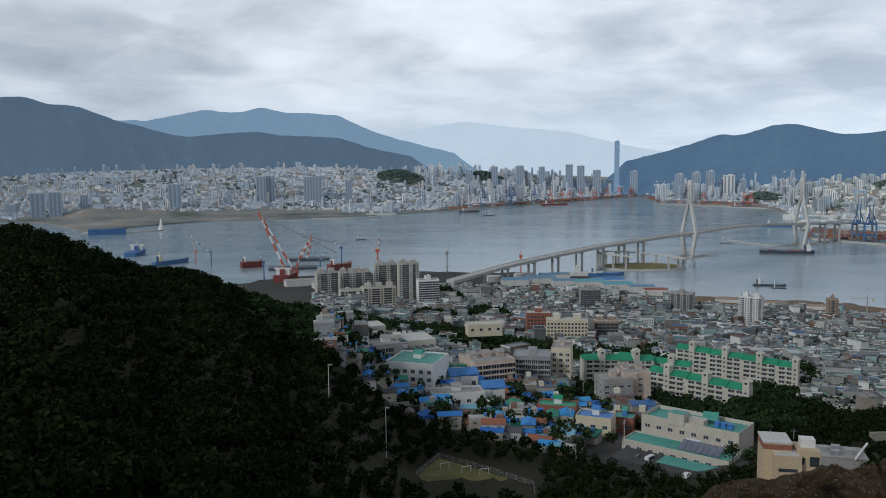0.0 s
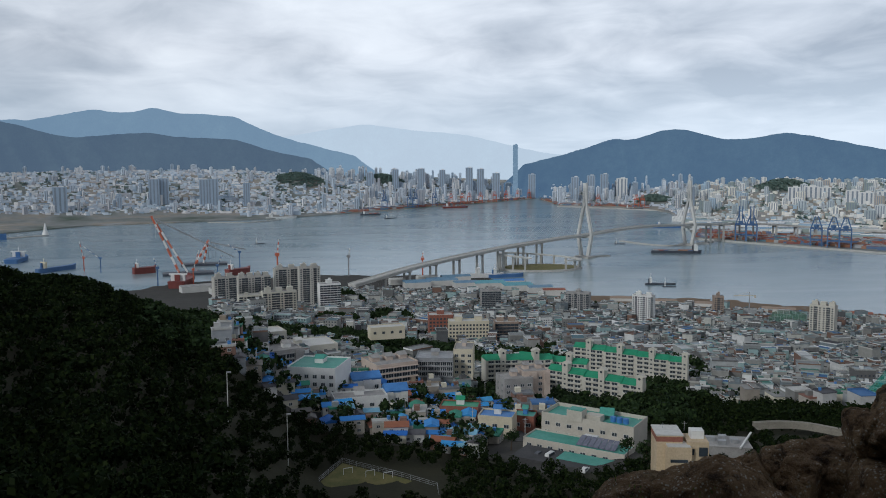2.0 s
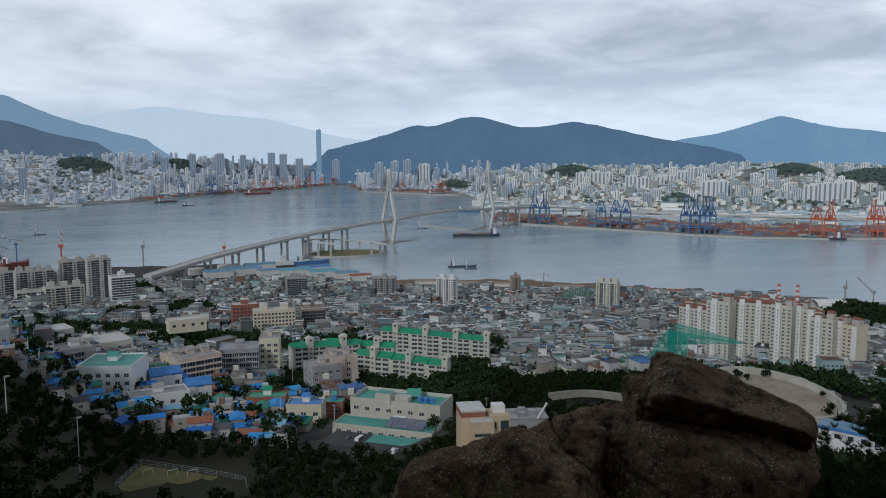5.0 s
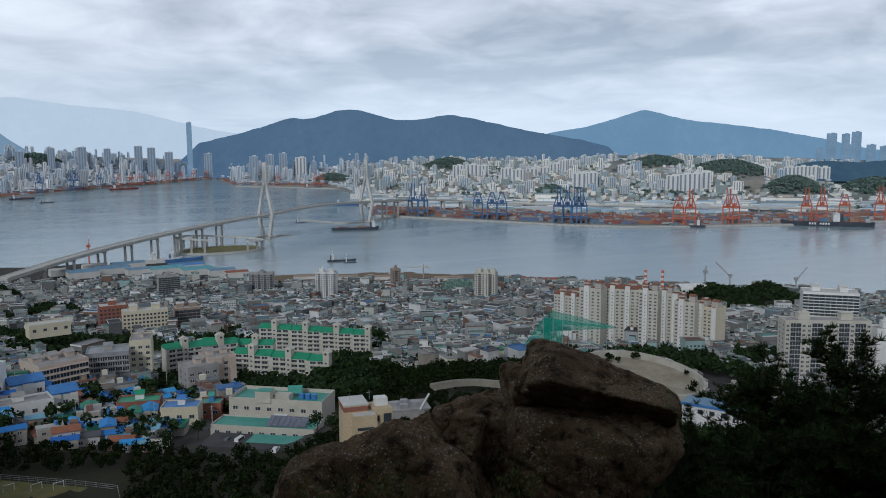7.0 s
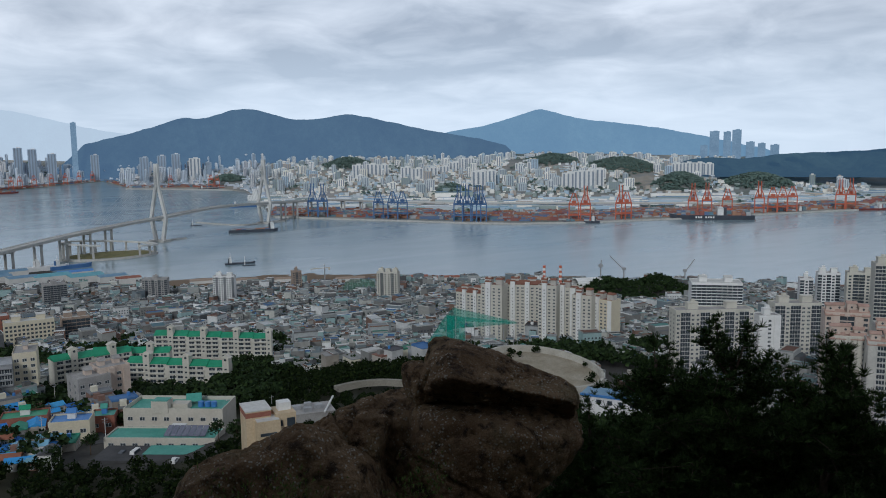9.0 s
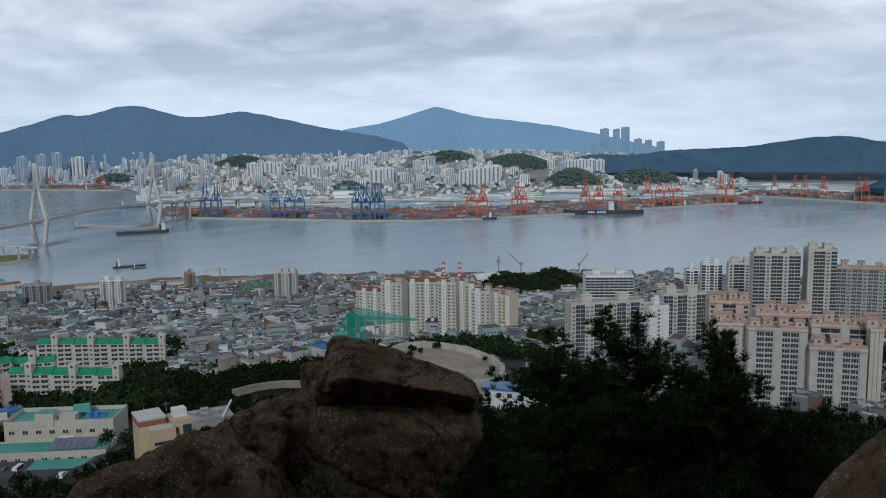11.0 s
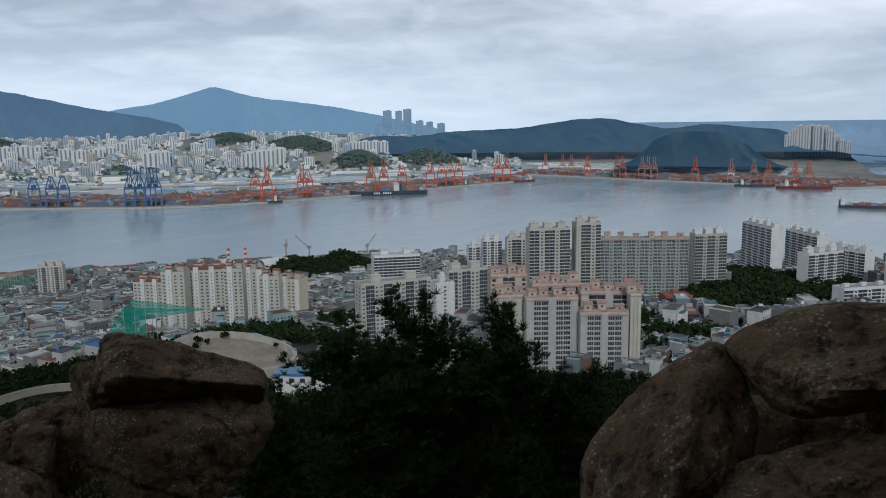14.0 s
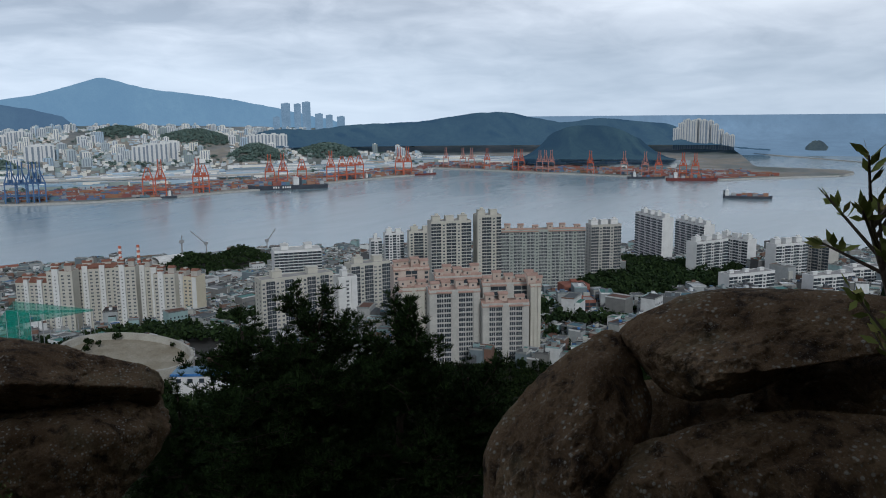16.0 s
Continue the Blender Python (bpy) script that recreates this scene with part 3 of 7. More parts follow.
def tree_places(az0, az1, r0, r1, step, seed, low=5.0, high=8.5, test=wooded):
    rng = random.Random(seed)
    out = []
    r = r0
    while r < r1:
        da = math.degrees(step / r)
        az = az0 + rng.random() * da
        while az < az1:
            a, q = az + rng.uniform(-.4, .4) * da, r + rng.uniform(-.4, .4) * step
            p = polar(a, q)
            if test(a, q) and clear_of(p.x, p.y):
                out.append((p.x, p.y, elev(a, q) - .4, rng.uniform(low, high)))
            az += da
        r += step
    return out


GROVES = [(-5.5, 612, 2.6, 30), (1.2, 575, 2.6, 22), (5, 640, 4.5, 45), (9.5, 590, 2.2, 30), (12.5, 650, 2.2, 30), (23, 640, 2, 30), (-.8, 860, 1.4, 40), (-0.5, 1180, 1.6, 70), (3.5, 1050, 1.5, 80), (13.8, 760, 1.6, 30), (2.2, 960, 1.2, 60), (47.5, 1180, 2.6, 90), (50.5, 1150, 2.3, 90), (53.5, 1180, 2.0, 60), (82.5, 780, 4, 90), (78.5, 700, 3.5, 70), (78, 860, 2.5, 50), (16, 620, 3, 24), (20, 590, 2.4, 26), (61, 1050, 3, 60), (10.4, 395, .5, 50), (71.5, 590, 2.0, 30), (75, 540, 2.5, 30), (51, 620, 2.5, 30), (43, 565, 5.5, 75), (50, 500, 4, 65), (36, 470, 4, 40), (28, 1410, 14, 70)]


def build_woods():
    rng = np.random.default_rng(21)
    fine = [crown_template(rng, 330, .055) for _ in range(6)]
    mid = [crown_template(rng, 150, .078) for _ in range(8)]
    rough = [crown_template(rng, 60, .12) for _ in range(6)]
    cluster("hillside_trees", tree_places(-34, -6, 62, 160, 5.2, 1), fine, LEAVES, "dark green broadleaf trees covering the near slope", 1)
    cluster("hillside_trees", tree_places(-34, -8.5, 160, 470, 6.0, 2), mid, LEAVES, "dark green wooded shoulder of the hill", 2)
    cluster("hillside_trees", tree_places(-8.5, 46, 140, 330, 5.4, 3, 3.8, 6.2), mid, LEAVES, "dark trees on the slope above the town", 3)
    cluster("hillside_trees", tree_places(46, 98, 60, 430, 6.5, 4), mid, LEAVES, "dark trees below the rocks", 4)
    # out of view: trees added to keep sky light off the rocks' fronts
    cluster("hillside_trees", tree_places(104, 180, 13, 66, 5.0, 9, 6, 9, lambda a, q: True) + tree_places(-180, -48, 13, 66, 5.0, 10, 6, 9, lambda a, q: True), mid, LEAVES, "unseen trees behind the lookout, added to darken the rocks", 9)
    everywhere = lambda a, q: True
    # closer unseen ring, added for deeper shade on the rocks
    cluster("hillside_trees", tree_places(126, 180, 9.5, 13, 3.8, 12, 5, 7, everywhere) + tree_places(-180, -72, 9.5, 13, 3.8, 13, 5, 7, everywhere), mid, LEAVES, "unseen close trees behind the lookout, added to block sky light", 12)
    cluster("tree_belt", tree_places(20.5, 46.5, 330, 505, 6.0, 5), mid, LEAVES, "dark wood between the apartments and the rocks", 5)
    cluster("tree_belt", tree_places(-14, 24, 330, 750, 6.2, 6, 6, 10), rough, LEAVES_TOWN, "tree belts between the town's blocks", 6)

    def spots(az, r):
        if r > 1320:
            return False
        for a, q, w, d in GROVES:
            if ((az - a) / w) ** 2 + ((r - q) / d) ** 2 < 1:
                return True
        return False

    cluster("town_trees", tree_places(-9, 90, 540, 1300, 7.8, 7, 8, 14, spots), rough, LEAVES_TOWN, "dark groves between the houses by the shore", 7)


build_woods()


def leaf_tree(az, r, h, label):
    """A single tree with trunk, limbs and crown."""
    rng = np.random.default_rng(int(az * 10 + r))
    z = elev(az, r)
    ob = base("tree", Matrix.Translation(polar(az, r, z)), label, "tree")
    b = Bag()
    b.tube((0, 0, -.5), (0.05 * h * .3, 0, h * .5), h * .035, h * .02, 7)
    for i in range(5):
        a = i * 1.26 + rng.uniform(0, .6)
        b.tube((0, 0, h * rng.uniform(.3, .5)), (math.cos(a) * h * .24, math.sin(a) * h * .24, h * rng.uniform(.6, .75)), h * .014, h * .006, 5)
    b.thing("trunk", BARK, parent=ob)
    t = crown_template(rng, 420, .05) * h
    c = new("crown", array_mesh("crown", t, np.arange(len(t)).reshape(-1, 4), [LEAVES_TOWN]))
    c.parent = ob
    return ob


for _az, _r, _h in ((11.6, 285, 8), (19.9, 272, 7), (14.2, 318, 6), (11.6, 392, 8), (8.6, 405, 9), (11.2, 330, 6), (-3.2, 335, 7), (0.6, 402, 6), (21.2, 262, 8), (22.3, 258, 7), (9.3, 275, 8), (14.9, 425, 9), (15.6, 430, 8), (12.9, 430, 7), (13.7, 432, 9)):
    leaf_tree(_az, _r, _h, "dark green broadleaf tree beside the buildings")


# ---- rocks by the lookout ----
def rock(name, label, dist, depth, outline, seed, rough=0.05, lean=0.0, sharp=1.0, pole=(0.0, 0.0), cracks=2):
    """A boulder: a body filled out from its outline (azimuth, elevation angle) at a distance.
    sharp: 1 is flat-sided, 2 is round; pole: where the front stands out most."""
    rng = random.Random(seed)
    ac = sum(p[0] for p in outline) / len(outline)
    ec = sum(p[1] for p in outline) / len(outline)
    way = polar(ac, math.cos(radians(ec)), math.sin(radians(ec))).normalized()
    right = way.cross(Vector((0, 0, 1))).normalized()
    up = right.cross(way)
    mid = Vector((0, 0, EYE)) + way * dist
    pts = []
    for a, e in outline:
        d = polar(a, math.cos(radians(e)), math.sin(radians(e)))
        d = d / d.dot(way)
        pts.append(((d * dist).dot(right), (d * dist).dot(up)))
    n, per = len(pts), 16
    ring = []
    for i in range(n):
        p0, p1, p2, p3 = (Vector(pts[(i + k) % n]) for k in (-1, 0, 1, 2))
        for j in range(per):
            t = j / per
            curve = 0.5 * ((2 * p1) + (p2 - p0) * t + (2 * p0 - 5 * p1 + 4 * p2 - p3) * t * t + (3 * p1 - p0 - 3 * p2 + p3) * t ** 3)
            ring.append(p1.lerp(p2, t).lerp(curve, 0.6))
    m, rows = len(ring), 64
    xs, ys = [p.x for p in ring], [p.y for p in ring]
    cx, cy = sum(xs) / m + pole[0] * (max(xs) - min(xs)), sum(ys) / m + pole[1] * (max(ys) - min(ys))
    prof = [(k / rows, -depth * (1 - (k / rows) ** (1.2 * sharp)) ** (1 / sharp)) for k in range(1, rows + 1)]
    prof += [(1 - k / 14, 1.3 * depth * math.sin(math.pi / 2 * k / 14) ** .8) for k in range(1, 14)]
    splits = [(Vector((rng.uniform(-1, 1), rng.uniform(-1, 1), rng.uniform(-.6, .6))).normalized(), rng.uniform(-.25, .25)) for _ in range(cracks)]
    off = Vector((seed * 3.7, seed * 1.3, seed * 2.1))
    grid = []
    for s, w in [(0.004, -depth)] + prof:
        for p in ring:
            x, y = cx + (p.x - cx) * s, cy + (p.y - cy) * s
            local = right * x + up * (y + lean * w) + way * w
            q = mid + local
            d = (right * (x - cx) + up * (y - cy) + way * w * 1.2).normalized()
            face = noise.voronoi(q * 1.6 + off)[0]
            slabs = (face[1] - face[0]) * 0.9
            big = noise.noise(q * 1.3 + off) + 0.5 * noise.noise(q * 3.1 + off)
            pits = -abs(noise.noise(q * 6.0 - off)) * 0.45 + noise.noise(q * 14 + off) * 0.22 + noise.noise(q * 33 + off) * 0.12
            fine = noise.noise(q * 7 + off) * 0.028 - abs(noise.noise(q * 11 - off)) * 0.03 + noise.noise(q * 26 + off) * 0.012
            move = (big * 0.9 + slabs * 0.7 - 0.35 + pits) * rough * (0.3 + 0.7 * min(1, 2.2 * (1 - s)))
            for nv, c in splits:
                g = local.dot(nv) - c + noise.noise(q * 2.2 + off) * 0.07
                move -= 0.07 * math.exp(-(g / 0.022) ** 2) * min(1, 4 * (1 - s) + 0.15)
            grid.append(q + d * (move + fine * (0.25 + 0.75 * min(1, 3 * (1 - s)))))
    total = len(prof) + 1
    faces = [(k * m + i, k * m + (i + 1) % m, (k + 1) * m + (i + 1) % m, (k + 1) * m + i) for k in range(total - 1) for i in range(m)]
    me = array_mesh(name, np.array([tuple(p - mid) for p in grid]), np.array(faces), [ROCK], smooth=True)
    ob = new(name, me)
    ob.matrix_basis = Matrix.Translation(mid)
    return tagged(ob, label, "rock", "granite outcrop")


def faceted(name, label, az, at_, half, planes=(), turn=(0, 0, 0), seed=1, edge=11.0, rough=0.04, cracks=()):
    """A block of granite: a box of the given half sizes, cut by further planes (normal, offset), with worn edges.
    at_: metres to the right, ahead and up from the eye along the azimuth; cracks: normal, offset, depth."""
    off = Vector((seed * 5.3, seed * 2.9, seed * 1.7))
    cuts = [((sx, 0, 0), half[0]) for sx in (-1, 1)] + [((0, sy, 0), half[1]) for sy in (-1, 1)] + [((0, 0, sz), half[2]) for sz in (-1, 1)] + list(planes)
    normals = np.array([Vector(c[0]).normalized() for c in cuts])
    offs = np.array([c[1] for c in cuts])
    n = 58
    u = np.tan(np.linspace(-1, 1, n) * math.pi / 4)
    a, b = (g.ravel() for g in np.meshgrid(u, u, indexing="ij"))
    one = np.ones_like(a)
    sides = [np.stack(v, -1) for v in ((one, a, b), (-one, b, a), (b, one, a), (a, -one, b), (a, b, one), (b, a, -one))]
    d = np.concatenate(sides)
    d = d * np.array(half)
    d /= np.linalg.norm(d, axis=1)[:, None]
    g = np.maximum(d @ normals.T, 0) / offs
    r = (g ** edge).sum(1) ** (-1 / edge)
    pts = []
    for way, k in zip(d, r):
        p, w = Vector(way * k), Vector(way)
        q = p + off
        cell = noise.voronoi(q * 2.1)[0]
        split = noise.voronoi(q * 4.6 + Vector((2, 5, 1)))[0]
        move = noise.noise(q * 1.7) * .9 + noise.noise(q * 4.2) * .5 + min(cell[1] - cell[0], .35) * 1.6 - .5 + min(split[1] - split[0], .16) * 1.5 - abs(noise.noise(q * 7.5)) * .6 + noise.noise(q * 17) * .3
        fine = noise.noise(q * 38) * .006 - abs(noise.noise(q * 23)) * .008
        shift = move * rough + fine
        for nv, c, deep in cracks:
            t = p.dot(Vector(nv).normalized()) - c + noise.noise(q * 3) * .05
            shift -= deep * math.exp(-(t / .02) ** 2)
        pts.append(p + w * shift)
    f = np.concatenate([(k * n * n + i * n + j + np.array([0, n, n + 1, 1]))[None] for k in range(6) for i in range(n - 1) for j in range(n - 1)])
    me = array_mesh(name, np.array(pts), f, [ROCK], smooth=True)
    bm = bmesh.new()
    bm.from_mesh(me)
    bmesh.ops.remove_doubles(bm, verts=bm.verts, dist=1e-4)
    bm.to_mesh(me)
    bm.free()
    ob = new(name, me)
    ob.matrix_basis = Matrix.Translation((0, 0, EYE)) @ pose(0, 0, 0, 0, 0, -az) @ pose(*at_, *turn)
    return tagged(ob, label, "rock", "granite outcrop")


OUTCROP = 36.2
faceted("boulder", "long brown granite slab balanced on the outcrop, undercut", OUTCROP, (.69, 8.2, -2.46), (.86, .6, .3), [((.05, -.36, .93), .22), ((0, -.6, -.8), .19), ((-1, -.35, .15), .76), ((.6, -.15, .75), .56), ((.9, -.3, .1), .8), ((-.5, -.2, .8), .52), ((.3, .5, .8), .36)], (0, 12, 4), 1, 12, .05)
faceted("stone", "small dark granite stone wedged beside the slab", OUTCROP, (-.19, 8.35, -2.46), (.13, .2, .2), [((-.7, -.3, .6), .14)], (0, -8, 20), 2, 9, .03)
faceted("boulder", "broad flat-topped granite rock with pale lichen under the slab", OUTCROP, (.5, 8.3, -3.46), (1.08, .85, .82), [((-.35, -.93, .12), .8), ((.45, -.88, -.1), .78), ((0, -.5, .86), .99), ((.75, -.25, -.6), .55), ((.25, -.8, -.55), .7), ((-.9, -.3, .3), .95), ((0, .5, .87), .86), ((.5, -.2, .85), .98)], (0, 1, 0), 3, 17, .06, [((.5, .2, 1), -.1, .06), ((1, -.3, .25), -.45, .07), ((1, .4, -.5), .35, .06)])
faceted("boulder", "cracked granite block leaning on the broad rock", OUTCROP, (-1.0, 8.0, -3.0), (.27, .34, .35), [((-.4, -.5, .75), .34), ((.5, -.6, .5), .36), ((-.2, .6, .8), .3)], (0, -14, 12), 4, 16, .05, [((1, .2, .1), .05, .05)])
faceted("boulder", "narrow granite block wedged upright in the outcrop", OUTCROP, (-.68, 7.95, -2.99), (.16, .34, .34), [((.3, -.7, .6), .33), ((0, .6, .8), .3)], (0, 9, -10), 10, 14, .05)
faceted("boulder", "flat granite rock at the back of the outcrop", OUTCROP, (-.5, 8.8, -3.16), (1.05, .6, .42), [((-.45, -.2, .85), .52), ((0, -.6, .8), .6), ((-.3, .6, .75), .42)], (0, -2, 8), 11, 14, .06, [((1, .3, 0), -.2, .05)])
faceted("boulder", "lichen-spotted peaked granite rock at the outcrop's foot", OUTCROP, (-1.4, 7.4, -3.42), (1.2, .7, 1.05), [((-.34, -.2, .92), .76), ((.5, -.22, .84), .87), ((.95, -.1, .25), .9), ((-.1, -.95, .3), .6), ((-.9, -.2, .35), 1.06), ((-.25, .6, .76), .62), ((.3, .6, .74), .72)], (0, 0, 0), 5, 18, .055, [((1, -.1, .28), -.24, .07), ((.3, .1, 1), .15, .04)])
rock("boulder", "rounded brown granite boulder with rough lichen", 5.2, 0.75, [(78.5, -14.6), (79.7, -13.3), (81.8, -12.3), (84.6, -11.6), (88.2, -11.3), (92, -11.1), (96, -11.2), (99, -12.5), (97, -13.4), (92.6, -14.4), (89.8, -16.5), (86.3, -18.2), (83.5, -18.9), (81.3, -18.3), (79.2, -16)], 6, 0.1, 0.25, 1.2, (-.1, 0), 0)
rock("boulder", "tall leaning brown granite boulder with pale grain", 5.15, 0.7, [(69.1, -22.9), (70.4, -20.5), (72.7, -17.8), (75.0, -16.0), (77.3, -14.4), (78.7, -14.5), (79.9, -16.3), (80.9, -18.6), (80.8, -21), (79.5, -26), (77, -40), (70.5, -41), (69, -27)], 7, 0.1, 0.2, 1.2, (0, 0), 1)
rock("boulder", "low brown granite slab with a pale edge", 4.8, 0.55, [(74.9, -24.8), (79.2, -22.0), (83.1, -20.3), (86.8, -19.1), (90.5, -18.3), (97, -18), (104, -20), (104, -40), (90, -43), (77.5, -42), (75.4, -28)], 8, 0.12, 0.25, 0.9, (-.1, .2), 2)
rock("boulder", "shaded brown granite rock under the rounded boulder", 5.9, 0.6, [(79.5, -18), (84, -17.2), (90, -15), (97, -13), (104, -13), (106, -22), (98, -27), (86, -26), (80, -23)], 9, 0.14, 0.2, 1, (0, 0), 2)


# ---- the pine and the sprig beside the rocks ----
def needle_tuft(rng, n=24, length=0.1):
    out = []
    for _ in range(n):
        d = rng.normal(0, 1, 3)
        d[2] = abs(d[2]) * 0.9 + 0.25
        d /= np.linalg.norm(d)
        u = np.cross(d, rng.normal(0, 1, 3))
        u = u / np.linalg.norm(u) * 0.0062
        e = d * length * rng.uniform(.7, 1.15)
        out += [-u, u, e + u * .3, e - u * .3]
    return np.array(out)


def pine(az, r, top, spread, seed, label, dense=1.0):
    rng = np.random.default_rng(seed)
    z0 = elev(az, r) - .3
    h = top - z0
    ob = base("pine_tree", Matrix.Translation(polar(az, r, z0)), label, "tree")
    b = Bag()
    b.tube((0, 0, 0), (.1, .05, h * .55), .14, .09, 9)
    b.tube((.1, .05, h * .55), (0, 0, h * .97), .09, .02, 8)
    tufts = [needle_tuft(rng) for _ in range(10)]
    vs = []
    for i in range(64):
        f = rng.uniform(.3, 1.0) ** .6
        a = rng.uniform(0, 6.283)
        reach = spread * (1.12 - f) ** .5 * rng.uniform(.55, 1.1)
        s = np.array([0, 0, h * f * .93])
        rise = rng.uniform(.0, .45) * reach + .15
        if i % 6 == 0:
            reach, rise = reach * .8, rng.uniform(.7, 1.05)
        e = s + np.array([math.cos(a) * reach, math.sin(a) * reach, rise])
        b.tube(s, e, .025, .008, 5)
        for _ in range(int((18 + reach * 22) * dense)):
            t = rng.uniform(.25, 1.06)
            p = s + (e - s) * t + rng.normal(0, (.13 + .07 * reach) * (.5 if i % 6 == 0 else 1), 3) * np.array([1, 1, .55])
            vs.append(tufts[rng.integers(10)] * rng.uniform(.8, 1.5) + p)
            if rng.random() < .25:
                b.bar(s + (e - s) * min(t, 1) * .95, p, .007)
    b.thing("trunk", BARK, parent=ob)
    v = np.concatenate(vs)
    c = new("needles", array_mesh("needles", v, np.arange(len(v)).reshape(-1, 4), [NEEDLES]))
    c.parent = ob
    return ob


def pine_top(az, r, el):
    return EYE + r * math.tan(radians(el))


pine(56.5, 13.0, pine_top(56.5, 13, -13.0), 2.3, 1, "dense dark green pine below the lookout", 2.0)
pine(51.5, 13.5, pine_top(51.5, 13.5, -13.6), 1.3, 2, "young dark green pine beside a larger one")
pine(62.5, 12.5, pine_top(62.5, 12.5, -14.0), 1.5, 3, "dark green pine with bare twigs near the rocks", 1.5)
pine(67.5, 13.5, pine_top(67.5, 13.5, -17.5), 1.7, 4, "low dark green pine beside the tall boulder")
pine(47.0, 14.0, pine_top(47.0, 14, -18.6), 1.5, 5, "low dark green pine behind the outcrop")


def sprig(az, r, el, label):
    """A leaning shrub branch with broad leaves."""
    rng = np.random.default_rng(5)
    tip = Vector((0, 0, EYE)) + polar(az, r, r * math.tan(radians(el)))
    foot = polar(az + 9, r * 1.1, elev(az + 9, r * 1.1) - .2)
    ob = base("shrub", Matrix.Translation(foot), label, "shrub")
    wood, leaves = Bag(), []
    joints = [Vector((0, 0, 0)), (tip - foot) * .55 + Vector((0.05, 0, .12)), (tip - foot)]
    for a, q in zip(joints, joints[1:]):
        wood.tube(a, q, .016, .008, 6)
    right = polar(az + 90, 1)
    for i in range(22):
        t = rng.uniform(.45, 1)
        s = joints[1].lerp(joints[2], (t - .45) / .55)
        e = s + right * rng.uniform(-.16, .26) + Vector((0, 0, rng.uniform(-.06, .34))) + polar(az, rng.uniform(-.15, .15))
        wood.tube(s, e, .006, .003, 5)
        for k in range(13):
            d = (e - s).normalized() * .5 + Vector(rng.normal(0, .5, 3)) + Vector((0, 0, .35))
            d.normalize()
            u = d.cross(Vector(rng.normal(0, 1, 3))).normalized() * .0105
            p = s.lerp(e, rng.uniform(.6, 1.03))
            ln = rng.uniform(.04, .065)
            leaves += [p, p + d * ln * .5 + u, p + d * ln, p + d * ln * .5 - u]
    wood.thing("branch", BARK, parent=ob)
    v = np.array([tuple(p) for p in leaves])
    c = new("leaves", array_mesh("leaves", v, np.arange(len(v)).reshape(-1, 4), [SHRUB]))
    c.parent = ob


SHRUB = leafy("shrub_leaves", (.18, .21, .05), (.3, .33, .09), (.36, .27, .1))
sprig(93.2, 2.6, -6.2, "shrub branch with glossy olive-green leaves")


WEED = leafy("weed_leaves", (.05, .09, .02), (.1, .16, .035), (.16, .2, .05))


def ferns(az, r, el, n, seed):
    """A tuft of small weeds in a crack."""
    rng = np.random.default_rng(seed)
    p0 = Vector((0, 0, EYE)) + polar(az, r, r * math.tan(radians(el)))
    vs = []
    for _ in range(n):
        p = Vector(rng.normal(0, .13, 3))
        d = (Vector(rng.normal(0, .5, 3)) + Vector((0, 0, .9))).normalized()
        u = d.cross(Vector(rng.normal(0, 1, 3))).normalized() * .006
        ln = rng.uniform(.025, .05)
        vs += [p, p + d * ln * .5 + u, p + d * ln, p + d * ln * .5 - u]
    v = np.array([tuple(q) for q in vs])
    ob = new("weeds", array_mesh("weeds", v, np.arange(len(v)).reshape(-1, 4), [WEED]))
    ob.matrix_basis = Matrix.Translation(p0)
    tagged(ob, "small green weeds growing in a rock crack", "weeds", kind="stuff")


for _i, (_az, _r, _el) in enumerate(((22, 6.55, -24.3), (24.5, 6.5, -24.4), (27.5, 6.5, -24.6), (34.3, 6.75, -24.2), (35.4, 6.75, -23.2), (20, 6.7, -23.9), (25.5, 6.75, -23.4))):
    ferns(_az, _r, _el, 170, _i)


# ---- blocks of flats ----
def window_mesh(w, h, name, panes=2, rail=False, t=0.11):
    """A glazed bay: one lattice frame with recessed dark panes."""
    xs, zs = [-w / 2], [0.0]
    for i in range(panes):
        xs += [-w / 2 + i * (w - t) / panes + t, -w / 2 + (i + 1) * (w - t) / panes]
    xs.append(w / 2)
    zs += [t, h * .36, h * .36 + t, h - t, h] if rail else [t, h - t, h]
    b = Bag()
    nx = len(xs)
    b.v = [(x, -.08, z) for z in zs for x in xs]
    for j in range(len(zs) - 1):
        for i in range(nx - 1):
            q = (j * nx + i, j * nx + i + 1, (j + 1) * nx + i + 1, (j + 1) * nx + i)
            if i % 2 and j % 2:
                o = len(b.v)
                b.v += [(b.v[k][0], .0, b.v[k][2]) for k in q]
                b.f += [(q[k], q[(k + 1) % 4], o + (k + 1) % 4, o + k) for k in range(4)] + [(o, o + 1, o + 2, o + 3)]
                b.m += [0, 0, 0, 0, 1]
            else:
                b.f.append(q)
                b.m.append(0)
    return b.mesh(name, [FRAME, GLASS])


